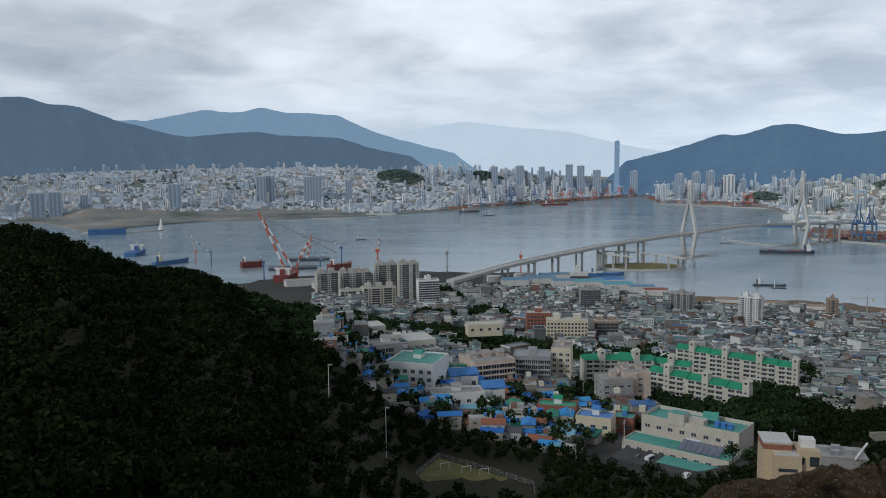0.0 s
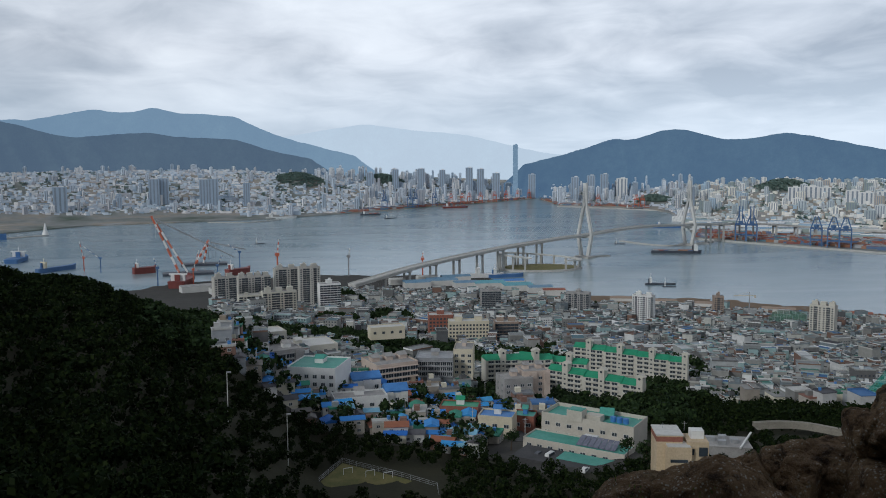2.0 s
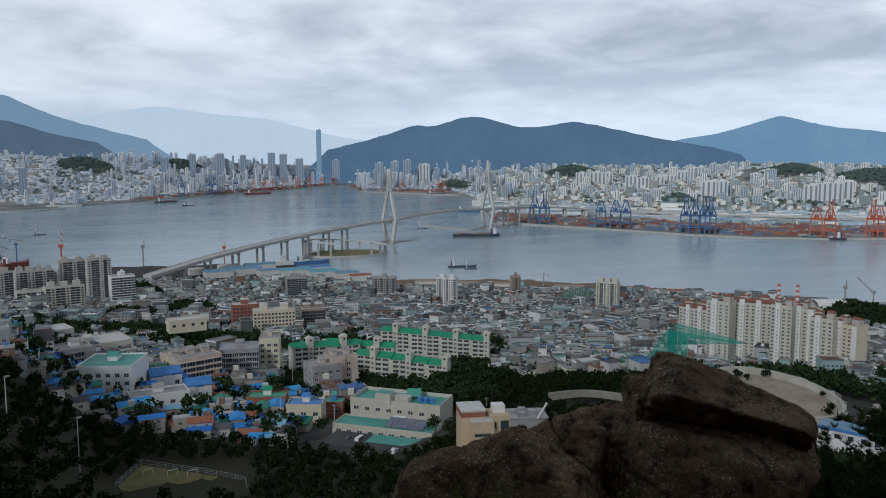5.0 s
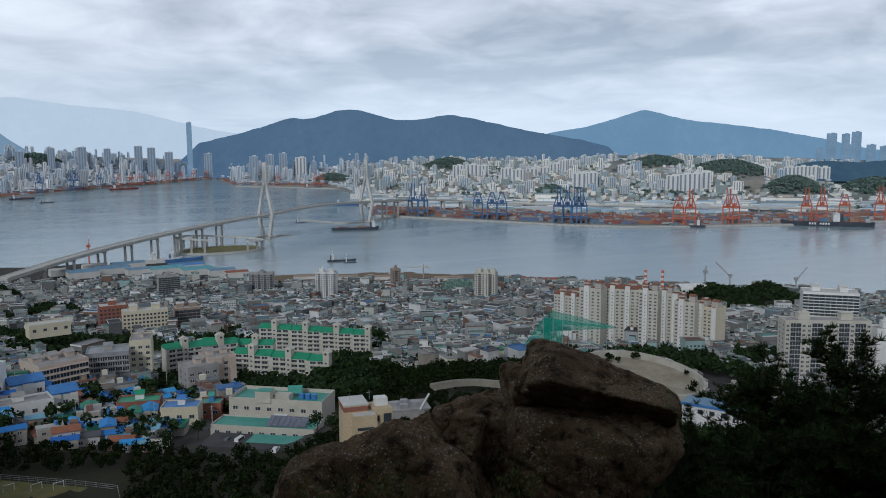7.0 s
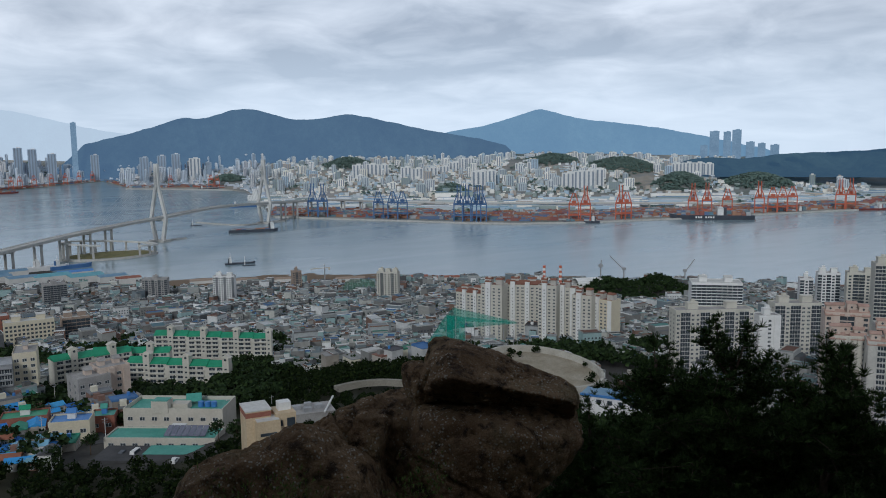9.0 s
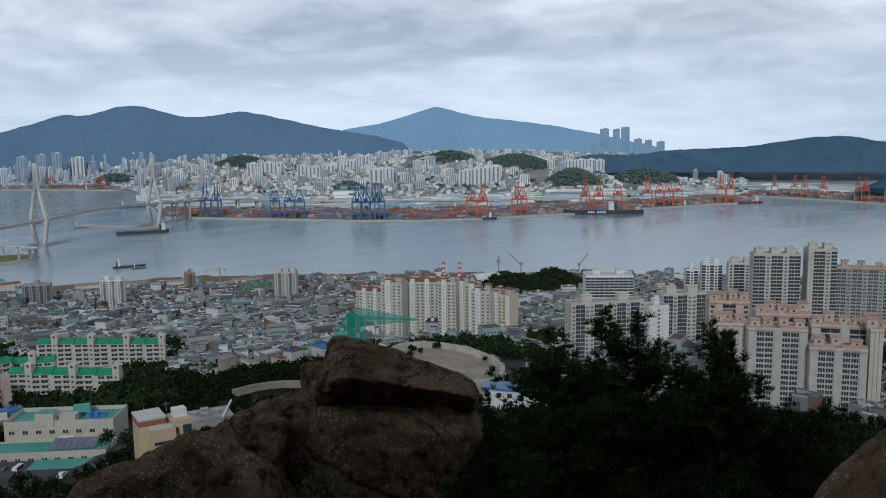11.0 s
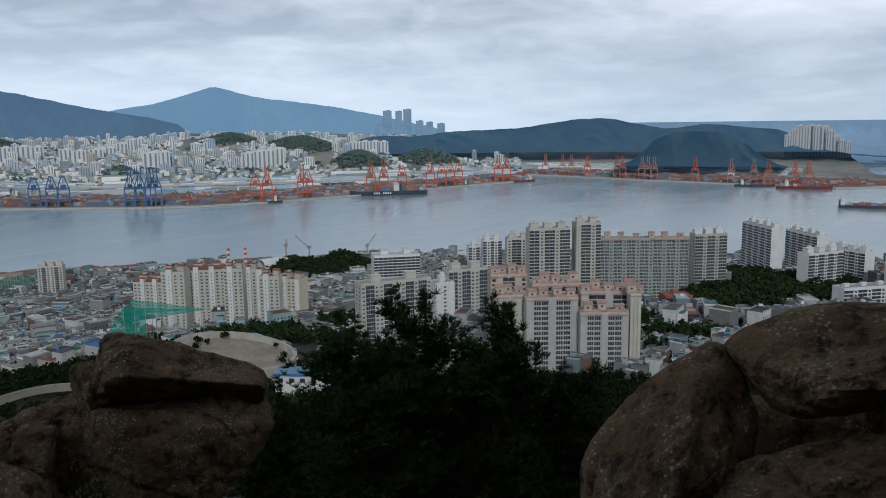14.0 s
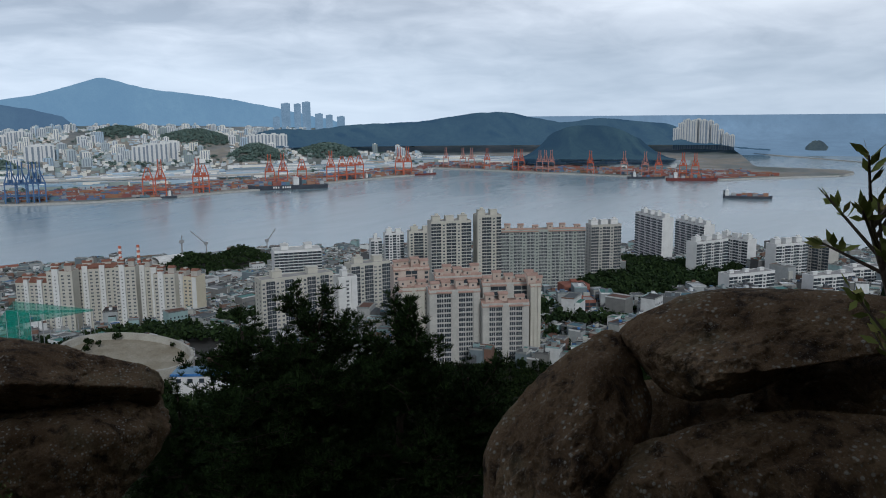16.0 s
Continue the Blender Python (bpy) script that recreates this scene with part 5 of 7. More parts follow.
# ---- the school, the annex and the beige building ----
def school():
    z = elev(17.7, 300) - 2
    ob = base("school_building", Matrix.Translation(polar(17.5, 300, z)) @ pose(0, 0, 0, 0, 0, -17.5 - 22), "cream school building with a turquoise roof terrace", "building")
    h = 139.0 - z
    b = Bag()
    b.box(0, 0, 0, h - 1.5, 36, 15)
    for x, y, lx, ly in ((0, -7.35, 36, .3), (0, 7.35, 36, .3), (-17.85, 0, .3, 14.4), (17.85, 0, .3, 14.4)):
        b.box(x, y, h - 1.5, h, lx, ly)
    b.box(-4.5, -5.5, h - 1.5, h + 2.6, 6, 5)
    b.box(1.5, -3, h - 1.5, h + .9, 6, 4)
    b.thing("body", CREAM, parent=ob)
    r = Bag()
    r.box(0, 0, h - 1.5, h - 1.35, 35.3, 14.3)
    r.box(-4.5, -5.5, h + 2.6, h + 2.8, 5.4, 4.4)
    r.thing("roof", TEAL, parent=ob)
    c = Bag()
    c.gable(4, 3, h, h + 2.4, 5, 5, .3, 0, .2)
    c.thing("canopy", TEAL, parent=ob)
    for i in range(3):
        t = Bag()
        t.tube((8 + i * 2.4, -1, h - 1.3), (8 + i * 2.4, -1, h + .6), 1.1, 1.1, 12)
        t.thing("water_tank", BLUE, parent=ob)
    win = window_mesh(2.0, 1.5, "window")
    for f in range(2):
        for i in range(8):
            o = new("window", win)
            o.parent = ob
            o.matrix_basis = Matrix.Translation((-15.5 + i * 4.4, -7.55, h - 4.6 - f * 3.4))
    z = elev(16.5, 283) - 1
    an = base("annex_building", Matrix.Translation(polar(16.4, 283, z)) @ pose(0, 0, 0, 0, 0, -16.4 - 22), "long cream annex with a turquoise flat roof", "building")
    h = 133.4 - z
    b = Bag()
    b.box(0, 0, 0, h, 38, 11)
    for x, y, lx, ly in ((0, -5.35, 38, .3), (0, 5.35, 38, .3), (-18.85, 0, .3, 10.4), (18.85, 0, .3, 10.4)):
        b.box(x, y, h, h + .7, lx, ly)
    b.thing("body", CREAM, parent=an)
    r = Bag()
    r.box(0, 0, h, h + .2, 37.3, 10.3)
    r.thing("roof", TEAL, parent=an)
    for i in range(7):
        s = Bag()
        y0 = -3.2
        x = 1.5 + i * 2.05
        s.add([(x - .95, y0, h + .5), (x + .95, y0, h + .5), (x + .95, y0 + 5.5, h + 2.4), (x - .95, y0 + 5.5, h + 2.4), (x - .95, y0, h + .42), (x + .95, y0, h + .42), (x + .95, y0 + 5.5, h + 2.32), (x - .95, y0 + 5.5, h + 2.32)], [(0, 1, 2, 3), (7, 6, 5, 4), (0, 4, 5, 1), (1, 5, 6, 2), (2, 6, 7, 3), (3, 7, 4, 0)])
        s.bar((x, y0 + 5.2, h), (x, y0 + 5.2, h + 2.3), .12)
        s.thing("solar_panel", SOLAR, parent=an)
    v = Bag()
    v.box(3.5, 3.8, h + .2, h + 2.2, 5, 2)
    v.thing("vent_unit", WHITE, parent=an)
    for i in range(9):
        o = new("window", win)
        o.parent = an
        o.matrix_basis = Matrix.Translation((-16.5 + i * 4.1, -5.55, h - 2.6))
    # yard with its court, hedge and parking
    yd = Bag()
    m = polar(16.6, 268, 0)
    for az, r_, lx, ly, mat in ((16.0, 268, 40, 13, 0), (17.3, 268.5, 22, 8, 1)):
        p = polar(az, r_)
        yd.box(p.x, p.y, elev(az, r_) - 3, 132.4 + mat * .06, lx, ly, radians(-16.4 - 22), mat)
    tagged(yd.thing("court", [ASPHALT, TEAL]), "asphalt yard with a turquoise play court", "yard", kind="structure")


SOLAR = surf("solar_glass", (.14, .15, .2), (.2, .21, .26), 2.0, .5, .25, .05)
school()


def beige_building():
    z = elev(23.5, 215) - 3
    ob = base("beige_building", Matrix.Translation(polar(23.45, 215, z)) @ pose(0, 0, 0, 0, 0, -23.45 + 12), "beige and brick building with stepped flat roofs", "building")
    h = 161.2 - z
    b = Bag()
    b.box(-3.2, 1.5, 0, h, 6.6, 8)
    b.box(-1.2, -2.6, 0, h - 2.2, 6.4, 5)
    b.box(3.9, 0, 0, h - 1.2, 5.4, 7)
    b.thing("body", BEIGE, parent=ob)
    r = Bag()
    r.box(-3.2, 1.5, h - 1.6, h - .3, 6.7, 8.1)
    r.thing("brick_band", BRICK, parent=ob)
    r = Bag()
    r.box(-3.2, 1.5, h, h + .35, 6.9, 8.3)
    r.box(-1.2, -2.7, h - 2.2, h - 2.0, 5.8, 4.6)
    r.thing("roof", PALE, parent=ob)
    r = Bag()
    r.box(4.2, .6, h - 1.2, h + .9, 3.4, 3)
    r.thing("roof_box", WHITE, parent=ob)
    r = Bag()
    r.bar((1.4, 2, h), (1.4, 2, h + 2.6), .12)
    r.bar((.6, 2, h + 2.0), (2.2, 2, h + 2.0), .08)
    r.bar((-4, 3, h), (-4, 3, h + 1.8), .08)
    r.thing("antenna", STEEL, parent=ob)
    w = Bag()
    w.box(5.2, -3.55, h - 5, h - 2.6, 2.2, .1)
    w.box(2.4, -3.55, h - 4.6, h - 3, 1.0, .1)
    w.thing("window", GLASS, parent=ob)
    w = Bag()
    w.box(-1.2, -5.15, h - 6.2, h - 5.4, 4.4, .1)
    w.thing("window", GLASS, parent=ob)


beige_building()


# ---- small houses ----
def windows_on(b, x, y, z, lx, ly, yaw, h, mat):
    c, s = math.cos(yaw), math.sin(yaw)
    n, f = max(1, int(lx / 2.8)), max(1, int(h / 2.9))
    for j in range(f):
        for i in range(n):
            for sy in (-1,):
                u, w = -lx / 2 + (i + .5) * lx / n, sy * (ly / 2 + .04)
                b.box(x + u * c - w * s, y + u * s + w * c, z + .9 + j * 2.9, z + 2.2 + j * 2.9, 1.3, .08, yaw, mat)


def taken(x, y):
    return any((x - q.x) ** 2 + (y - q.y) ** 2 < d * d for q, d in TAKEN)


TAKEN = [(o.matrix_basis.translation.copy(), max(c.dimensions.x for c in o.children) * .5 + 3) for o in scene.objects if o.parent is None and o.get("category") == "building"]


def town_plots():
    rng = random.Random(11)
    out = []
    r = 264.0
    while r < 1480:
        step = 6.9 if r < 430 else 9.5 if r < 560 else 11.5
        da = math.degrees(step / r)
        az = -9.0 if r >= 328 else -7.5
        while az < (96 if r >= 328 else 13.5):
            a, q = az + rng.uniform(-.42, .42) * da, r + rng.uniform(-.42, .42) * step + 14 * noise.noise((az * .35, r * .004, 2))
            p = polar(a, q)
            z = elev(a, q)
            grove = any(((a - ga) / w) ** 2 + ((q - gr) / d) ** 2 < 1 for ga, gr, w, d in GROVES)
            if not wooded(a, q) and z > 2.5 and clear_of(p.x, p.y, 2) and not taken(p.x, p.y) and not grove and rng.random() < .88:
                out.append((a, q, p.x, p.y, z))
            az += da
        r += step
    return out, rng


def houses():
    plots, rng = town_plots()
    stuff, count = Bag(), 0
    for a, q, x, y, z in plots:
        blue = -8 < a < 12 and q < 420
        lx, ly = (rng.uniform(4.5, 9), rng.uniform(3.8, 6.2)) if blue else (rng.uniform(6, 11), rng.uniform(5.5, 8.5))
        h = rng.choice([3.2, 3.4, 5.8]) if blue else rng.choice([3.2, 5.8, 6.0, 6.2, 8.6, 8.8, 11.4])
        if not blue and q > 560 and rng.random() < .07:
            lx, ly, h = rng.uniform(12, 19), rng.uniform(9, 12), rng.choice([11.6, 14.4, 17.2])
        yaw = radians(75 * noise.noise((x * .007, y * .007, 4)) + rng.choice([0, 0, 90]) + rng.uniform(-6, 6))
        if count < 298 and q < 520:
            count += 1
            ob = base("house", Matrix.Translation((x, y, z - 1.5)) @ Matrix.Rotation(yaw, 4, "Z"), "small house with a painted metal roof among close neighbours" if blue else "small plastered house with a flat roof in the town", "house", "town houses")
            b = Bag()
            b.box(0, 0, 0, h + 1.5, lx, ly)
            b.thing("wall", WALL_ONE, parent=ob)
            rf = Bag()
            if blue and rng.random() < .75:
                rf.gable(0, 0, h + 1.5, h + 1.5 + ly * .24, lx, ly, 0, 0, .5)
                rf.thing("roof", BLUE_ONE, parent=ob)
            else:
                rf.box(0, 0, h + 1.5, h + 1.75, lx + .4, ly + .4)
                rf.box(0, -ly / 2, h + 1.75, h + 2.4, lx + .4, .25)
                rf.box(lx / 2, 0, h + 1.75, h + 2.4, .25, ly)
                rf.thing("roof", BLUE_ONE if blue else ROOF_ONE, parent=ob)
                if rng.random() < .6:
                    k = Bag()
                    k.box(-lx * .2, ly * .15, h + 1.75, h + 4.0, 2.6, 2.4)
                    k.thing("stair_head", WALL_ONE, parent=ob)
                if rng.random() < .45:
                    k = Bag()
                    k.tube((lx * .25, ly * .2, h + 1.75), (lx * .25, ly * .2, h + 3.1), .7, .7, 8)
                    k.thing("water_tank", BLUE, parent=ob)
            for i in range(max(1, int(lx / 3.4))):
                for f in range(max(1, int(h / 2.9))):
                    o = new("window", HOUSE_WINDOW)
                    o.parent = ob
                    o.matrix_basis = Matrix.Translation((-lx / 2 + (i + .5) * lx / max(1, int(lx / 3.4)), -ly / 2 - .03, 2.4 + f * 2.9))
        else:
            stuff.box(x, y, z - 2, z + h, lx, ly, yaw, 0, 0)
            if h < 4 and rng.random() < .7:
                stuff.gable(x, y, z + h + .02, z + h + .02 + ly * .22, lx, ly, yaw, 1)
                continue
            stuff.box(x, y, z + h + .02, z + h + .3, lx - .5, ly - .5, yaw, 1)
            c, k = math.cos(yaw), math.sin(yaw)
            for u, w, pl, pd in ((0, -ly / 2, lx + .3, .3), (0, ly / 2, lx + .3, .3), (-lx / 2, 0, .3, ly), (lx / 2, 0, .3, ly)):
                stuff.box(x + u * c - w * k, y + u * k + w * c, z + h, z + h + 1.0, pl, pd, yaw, 0)
            if rng.random() < .45:
                w = ly / 2 + rng.uniform(1, 2)
                stuff.box(x - w * -k * rng.choice([-1, 1]), y - w * c, z - 2, z + h - 2.9 if h > 5 else z + h - .6, lx * rng.uniform(.4, .8), ly * .5, yaw, 0, 1)
            if rng.random() < .55:
                stuff.box(x + rng.uniform(-2, 2), y + rng.uniform(-1, 1), z + h + .32, z + h + 2.6, rng.uniform(2.2, 3.6), 2.4, yaw, 0, 1)
            if rng.random() < .12:
                stuff.box(x + rng.uniform(-2, 2), y + rng.uniform(-2, 2), z + h + .32, z + h + 1.5, 1.3, 1.3, yaw, 3)
            if q < 1150:
                windows_on(stuff, x, y, z, lx, ly, yaw, h, 2)
    rg = np.random.default_rng(31)
    rough = [crown_template(rg, 60, .12) for _ in range(6)]
    trees = []
    for a, q, x, y, z in plots:
        if rng.random() < .68:
            trees.append((x + rng.uniform(-6, 6), y + rng.uniform(-6, 6), z - .5, rng.uniform(5, 10)))
        if q < 640 and not (-8 < a < 12 and q < 420) and rng.random() < .8:
            trees.append((x + rng.uniform(-7, 7), y + rng.uniform(-7, 7), z - .5, rng.uniform(7, 11)))
    cluster("garden_trees", trees, rough, LEAVES_TOWN, "dark green garden trees between the houses", 8)
    tagged(stuff.thing("town_houses", [WALL_TOWN, ROOF_TOWN, GLASS, BLUE]), "crowded small houses with flat roofs down to the shore", "houses", kind="stuff")


WALL_ONE = palette("painted_walls", [(.5, .5, .49), (.22, .22, .21), (.42, .39, .34), (.22, .13, .1), (.74, .73, .7), (.3, .27, .23), (.66, .62, .5), (.34, .36, .38), (.3, .25, .19)], "object")
ROOF_ONE = palette("flat_roof_coatings", [(.17, .18, .18), (.28, .28, .27), (.09, .09, .1), (.05, .2, .13), (.5, .5, .48), (.07, .17, .36), (.24, .12, .09), (.2, .21, .22)], "object")
BLUE_ONE = palette("blue_metal_roofs", [(.03, .15, .5), (.06, .28, .68), (.1, .1, .11), (.04, .19, .56), (.22, .45, .6), (.16, .15, .14), (.08, .36, .68), (.45, .45, .43), (.04, .2, .54), (.05, .26, .17), (.05, .3, .66), (.3, .12, .07)], "object", 2.0)
HOUSE_WINDOW = window_mesh(1.5, 1.3, "window")
houses()


# ---- the bridge ----
def at(az, r, z):
    return polar(az, r, z)


PYLON_1, PYLON_2 = at(16.72, 2140, 0), at(23.7, 2545, 0)
DECK = [at(.2, 1500, 20), at(1.6, 1530, 26), at(5.0, 1620, 40), at(10.33, 1830, 52), at(14.6, 2040, 58), at(16.72, 2140, 61), at(20.3, 2330, 70), at(23.7, 2545, 64), at(25.8, 2700, 58), at(28.5, 2850, 50), at(32, 2960, 34), at(38, 2960, 26), at(46, 2960, 24), at(54, 3000, 24)]


def smooth_path(pts, per=10):
    out = []
    for i in range(len(pts) - 1):
        p0, p1, p2, p3 = pts[max(i - 1, 0)], pts[i], pts[i + 1], pts[min(i + 2, len(pts) - 1)]
        for j in range(per):
            t = j / per
            out.append(0.5 * ((2 * p1) + (p2 - p0) * t + (2 * p0 - 5 * p1 + 4 * p2 - p3) * t * t + (3 * p1 - p0 - 3 * p2 + p3) * t ** 3))
    return out + [pts[-1]]


def ribbon(b, path, width, thick, mat=0):
    """A road deck along a path."""
    rows = []
    for i, p in enumerate(path):
        d = path[min(i + 1, len(path) - 1)] - path[max(i - 1, 0)]
        s = Vector((-d.y, d.x, 0)).normalized() * width / 2
        dz = Vector((0, 0, thick))
        rows.append([p - s, p + s, p + s - dz, p - s - dz])
    vs = [q for r in rows for q in r]
    fs = [(4 * i + k, 4 * i + (k + 1) % 4, 4 * i + 4 + (k + 1) % 4, 4 * i + 4 + k) for i in range(len(rows) - 1) for k in range(4)]
    b.add(vs, fs + [(0, 1, 2, 3), tuple(len(vs) - 4 + k for k in (3, 2, 1, 0))], mat)
    return rows


def bridge():
    ob = base("cable_stayed_bridge", Matrix.Identity(4), "pale concrete cable-stayed bridge with two diamond pylons", "bridge")
    path = smooth_path(DECK)
    b = Bag()
    rows = ribbon(b, path, 23, 4.5)
    b.thing("deck", CONCRETE, parent=ob)
    for k, name in ((0, "parapet"), (1, "parapet")):
        b = Bag()
        ribbon(b, [r[k] + Vector((0, 0, 1.6)) for r in rows], .8, 1.6)
        b.thing(name, PALE, parent=ob)
    along = (PYLON_2 - PYLON_1).normalized()
    side = Vector((-along.y, along.x, 0))
    for p in (PYLON_1, PYLON_2):
        b = Bag()
        for s in (-1, 1):
            foot, waist, neck, top = p + side * s * 9 + Vector((0, 0, -4)), p + side * s * 22 + Vector((0, 0, 60)), p + side * s * 4 + Vector((0, 0, 138)), p + side * s * 3 + Vector((0, 0, 194))
            b.bar(foot, waist, 8, 0, 8)
            b.bar(waist, neck, 7, 0, 7)
            b.bar(neck, top, 6, 0, 6)
        b.bar(p + side * -21 + Vector((0, 0, 55)), p + side * 21 + Vector((0, 0, 55)), 6)
        b.bar(p + side * -5 + Vector((0, 0, 192)), p + side * 5 + Vector((0, 0, 192)), 7)
        b.bar(p + side * -5 + Vector((0, 0, 140)), p + side * 5 + Vector((0, 0, 140)), 7)
        b.thing("pylon", PALE, parent=ob)
        f = Bag()
        f.box(p.x, p.y, -3, 5, 46, 30, math.atan2(side.y, side.x))
        f.box(p.x + 22 * along.x, p.y + 22 * along.y, -3, 3, 120, 7, math.atan2(along.y, along.x) - .35)
        f.thing("pylon_footing", CONCRETE, parent=ob)
        for k in range(1, 12):
            for d in (-1, 1):
                for s in (-1, 1):
                    c = Bag()
                    q = p + along * d * (20 + k * 20)
                    near = min(path, key=lambda w: (w.xy - q.xy).length)
                    c.bar(p + side * s * 3 + Vector((0, 0, 146 + k * 3.8)), Vector((q.x, q.y, near.z)) + side * s * 11, .28)
                    c.thing("stay_cable", STEEL, parent=ob)
    last = None
    for i in range(2, len(path)):
        p = path[i]
        if (p - PYLON_1).length < 150 or (p - PYLON_2).length < 120 or (PYLON_1 - p).dot(PYLON_2 - p) < 0 or (last and (p - last).length < 62):
            continue
        last = p
        d = (path[i] - path[i - 1]).normalized()
        s = Vector((-d.y, d.x, 0)).normalized()
        b = Bag()
        for k in (-1, 1):
            b.bar(Vector((p.x, p.y, -5)) + s * k * 8, p + s * k * 8 - Vector((0, 0, 4.5)), 4.6)
        b.bar(p + s * -11 - Vector((0, 0, 6)), p + s * 11 - Vector((0, 0, 6)), 4.2)
        b.thing("pier", CONCRETE, parent=ob)
    # the round ramp over its green islet
    c = at(13.6, 1890, 0)
    loop = [c + Vector((95 * math.cos(t), 62 * math.sin(t), 30 - 8 * math.cos(t))) for t in (radians(a) for a in range(-60, 251, 10))]
    b = Bag()
    ribbon(b, loop, 11, 3)
    b.thing("ramp", PALE, parent=ob)
    for p in loop[::2]:
        b = Bag()
        b.bar((p.x, p.y, -4), p - Vector((0, 0, 3)), 4)
        b.thing("ramp_pier", CONCRETE, parent=ob)
    isl = Bag()
    ring = [c + Vector((100 * math.cos(t), 66 * math.sin(t), 0)) for t in (radians(a) for a in range(0, 360, 12))]
    n = len(ring)
    isl.add([p + Vector((0, 0, -3)) for p in ring] + [p + Vector((0, 0, 4)) for p in ring], [(i, (i + 1) % n, n + (i + 1) % n, n + i) for i in range(n)] + [tuple(range(n, 2 * n))], 0)
    isl.add([c + (p - c) * .88 + Vector((0, 0, 4.3)) for p in ring], [tuple(range(n))], 1)
    tagged(isl.thing("islet", [CONCRETE, GRASS]), "round walled islet with yellowish grass under the ramp", "islet", kind="structure")


GRASS = surf("dry_grass", (.14, .14, .05), (.24, .21, .09), 12.0, 1.0, .95, .2)
bridge()


# ---- far city ----
def city():
    rng = random.Random(5)
    walls, pale, low = Bag(), Bag(), Bag()
    squeeze = lambda p: far(p)[0]

    def put(bag, a, r, w, d, h, yaw, z=None, top=1):
        p = polar(a, r)
        z = float(far_height(a, r)) if z is None else z
        bag.box(p.x, p.y, z - 8, z + h, w, d, radians(yaw - a), 0, top, squeeze)
        if h > 30:
            bag.box(p.x, p.y, z + h, z + h + 5, w * .4, d * .5, radians(yaw - a), 0, top, squeeze)
            # dark window columns on the side that faces the harbour
            n = max(2, int(w / 9))
            t = radians(yaw - a)
            for k in range(n):
                u = -w / 2 + (k + .5) * w / n
                bag.box(p.x + u * math.cos(t) + d / 2 * math.sin(t), p.y + u * math.sin(t) - d / 2 * math.cos(t), z + 3, z + h - 3, w / n * .42, 1.4, t, 2, 2, squeeze)

    for _ in range(11000):
        a = rng.uniform(-31, 24)
        q, e = (float(v) for v in shore(a))
        r = q + 150 + 3300 * rng.random() ** .8
        if -28 < a < -7 and r < 4550 or r > 8200:
            continue
        if float(far_knoll(a, r)[0]) > .35:
            continue
        h = rng.choice([5, 6, 8, 8, 10, 12, 15, 20])
        if rng.random() < (.022 if a < -2 else .07):
            h = rng.uniform(35, 65) if a < -2 else rng.uniform(45, 110)
        w = rng.uniform(9, 26) if rng.random() < .88 else rng.uniform(26, 70)
        put(walls, a, r, w, rng.uniform(9, 20), h, rng.uniform(-40, 40))
    for _ in range(9000):
        a = rng.uniform(22, 64)
        q, e = (float(v) for v in shore(a))
        r = q + 620 + 3600 * rng.random() ** .75
        if r > 7000 or (a > 56 and r > q + 1500) or (a < 24 and r < 4500):
            continue
        if noise.noise((a * .35, r * .0012, 3)) > .34 or float(far_knoll(a, r)[0]) > .35:
            continue
        h = rng.choice([5, 6, 8, 9, 12, 14, 18])
        if r > q + 1100 and rng.random() < .05:
            h = rng.uniform(30, 62)
        put(pale, a, r, rng.uniform(8, 22) if h < 30 else rng.uniform(16, 48), rng.uniform(8, 16), h, rng.uniform(-30, 30))
    # long sheds behind the quays
    for _ in range(420):
        a = rng.uniform(24, 82)
        q, e = (float(v) for v in shore(a))
        r = q + rng.uniform(420, 900)
        put(low, a, r, rng.uniform(40, 150), rng.uniform(25, 60), rng.uniform(8, 15), rng.uniform(-8, 8))
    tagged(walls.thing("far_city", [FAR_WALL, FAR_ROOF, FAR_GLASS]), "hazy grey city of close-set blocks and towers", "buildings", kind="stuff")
    tagged(pale.thing("far_city", [LIT_WALL, FAR_ROOF, FAR_GLASS]), "houses and flats across the harbour, whitened to look sunlit", "buildings", kind="stuff")
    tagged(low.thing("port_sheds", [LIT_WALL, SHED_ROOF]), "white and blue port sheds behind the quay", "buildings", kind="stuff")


def far_woods():
    """Trees on the knolls, the slopes and between the blocks of the far city."""
    rng = random.Random(17)
    nr = np.random.default_rng(17)
    rough = [crown_template(nr, 34, .16) for _ in range(6)]
    spots = []
    for a0, q0, w, d, h in FAR_HILLS:
        for _ in range(int(w * d * 1.3)):
            a, r = rng.gauss(a0, w * .62), rng.gauss(q0, d * .62)
            if float(far_knoll(a, r)[0]) > .3:
                spots.append((a, r))
    for _ in range(4200):
        a = rng.uniform(-30, 64)
        q, e = (float(v) for v in shore(a))
        r = q + 300 + 3600 * rng.random() ** .8
        if noise.noise((a * .5, r * .002, 8)) > .12 and not (a < -7 and r < 4550):
            spots.append((a, r))
    vs = []
    for a, r in spots:
        p, k = far(polar(a, r, float(far_height(a, r)) - 3))
        hh = rng.uniform(14, 22)
        t = rough[rng.randrange(6)]
        vs.append(t * np.array([hh * 1.5, hh * 1.5, hh]) * k + np.array(p))
    v = np.concatenate(vs)
    tagged(new("far_trees", array_mesh("far_trees", v, np.arange(len(v)).reshape(-1, 4), [FAR_LEAVES])), "haze-tinted wooded knolls among the far city's blocks", "trees", kind="stuff")


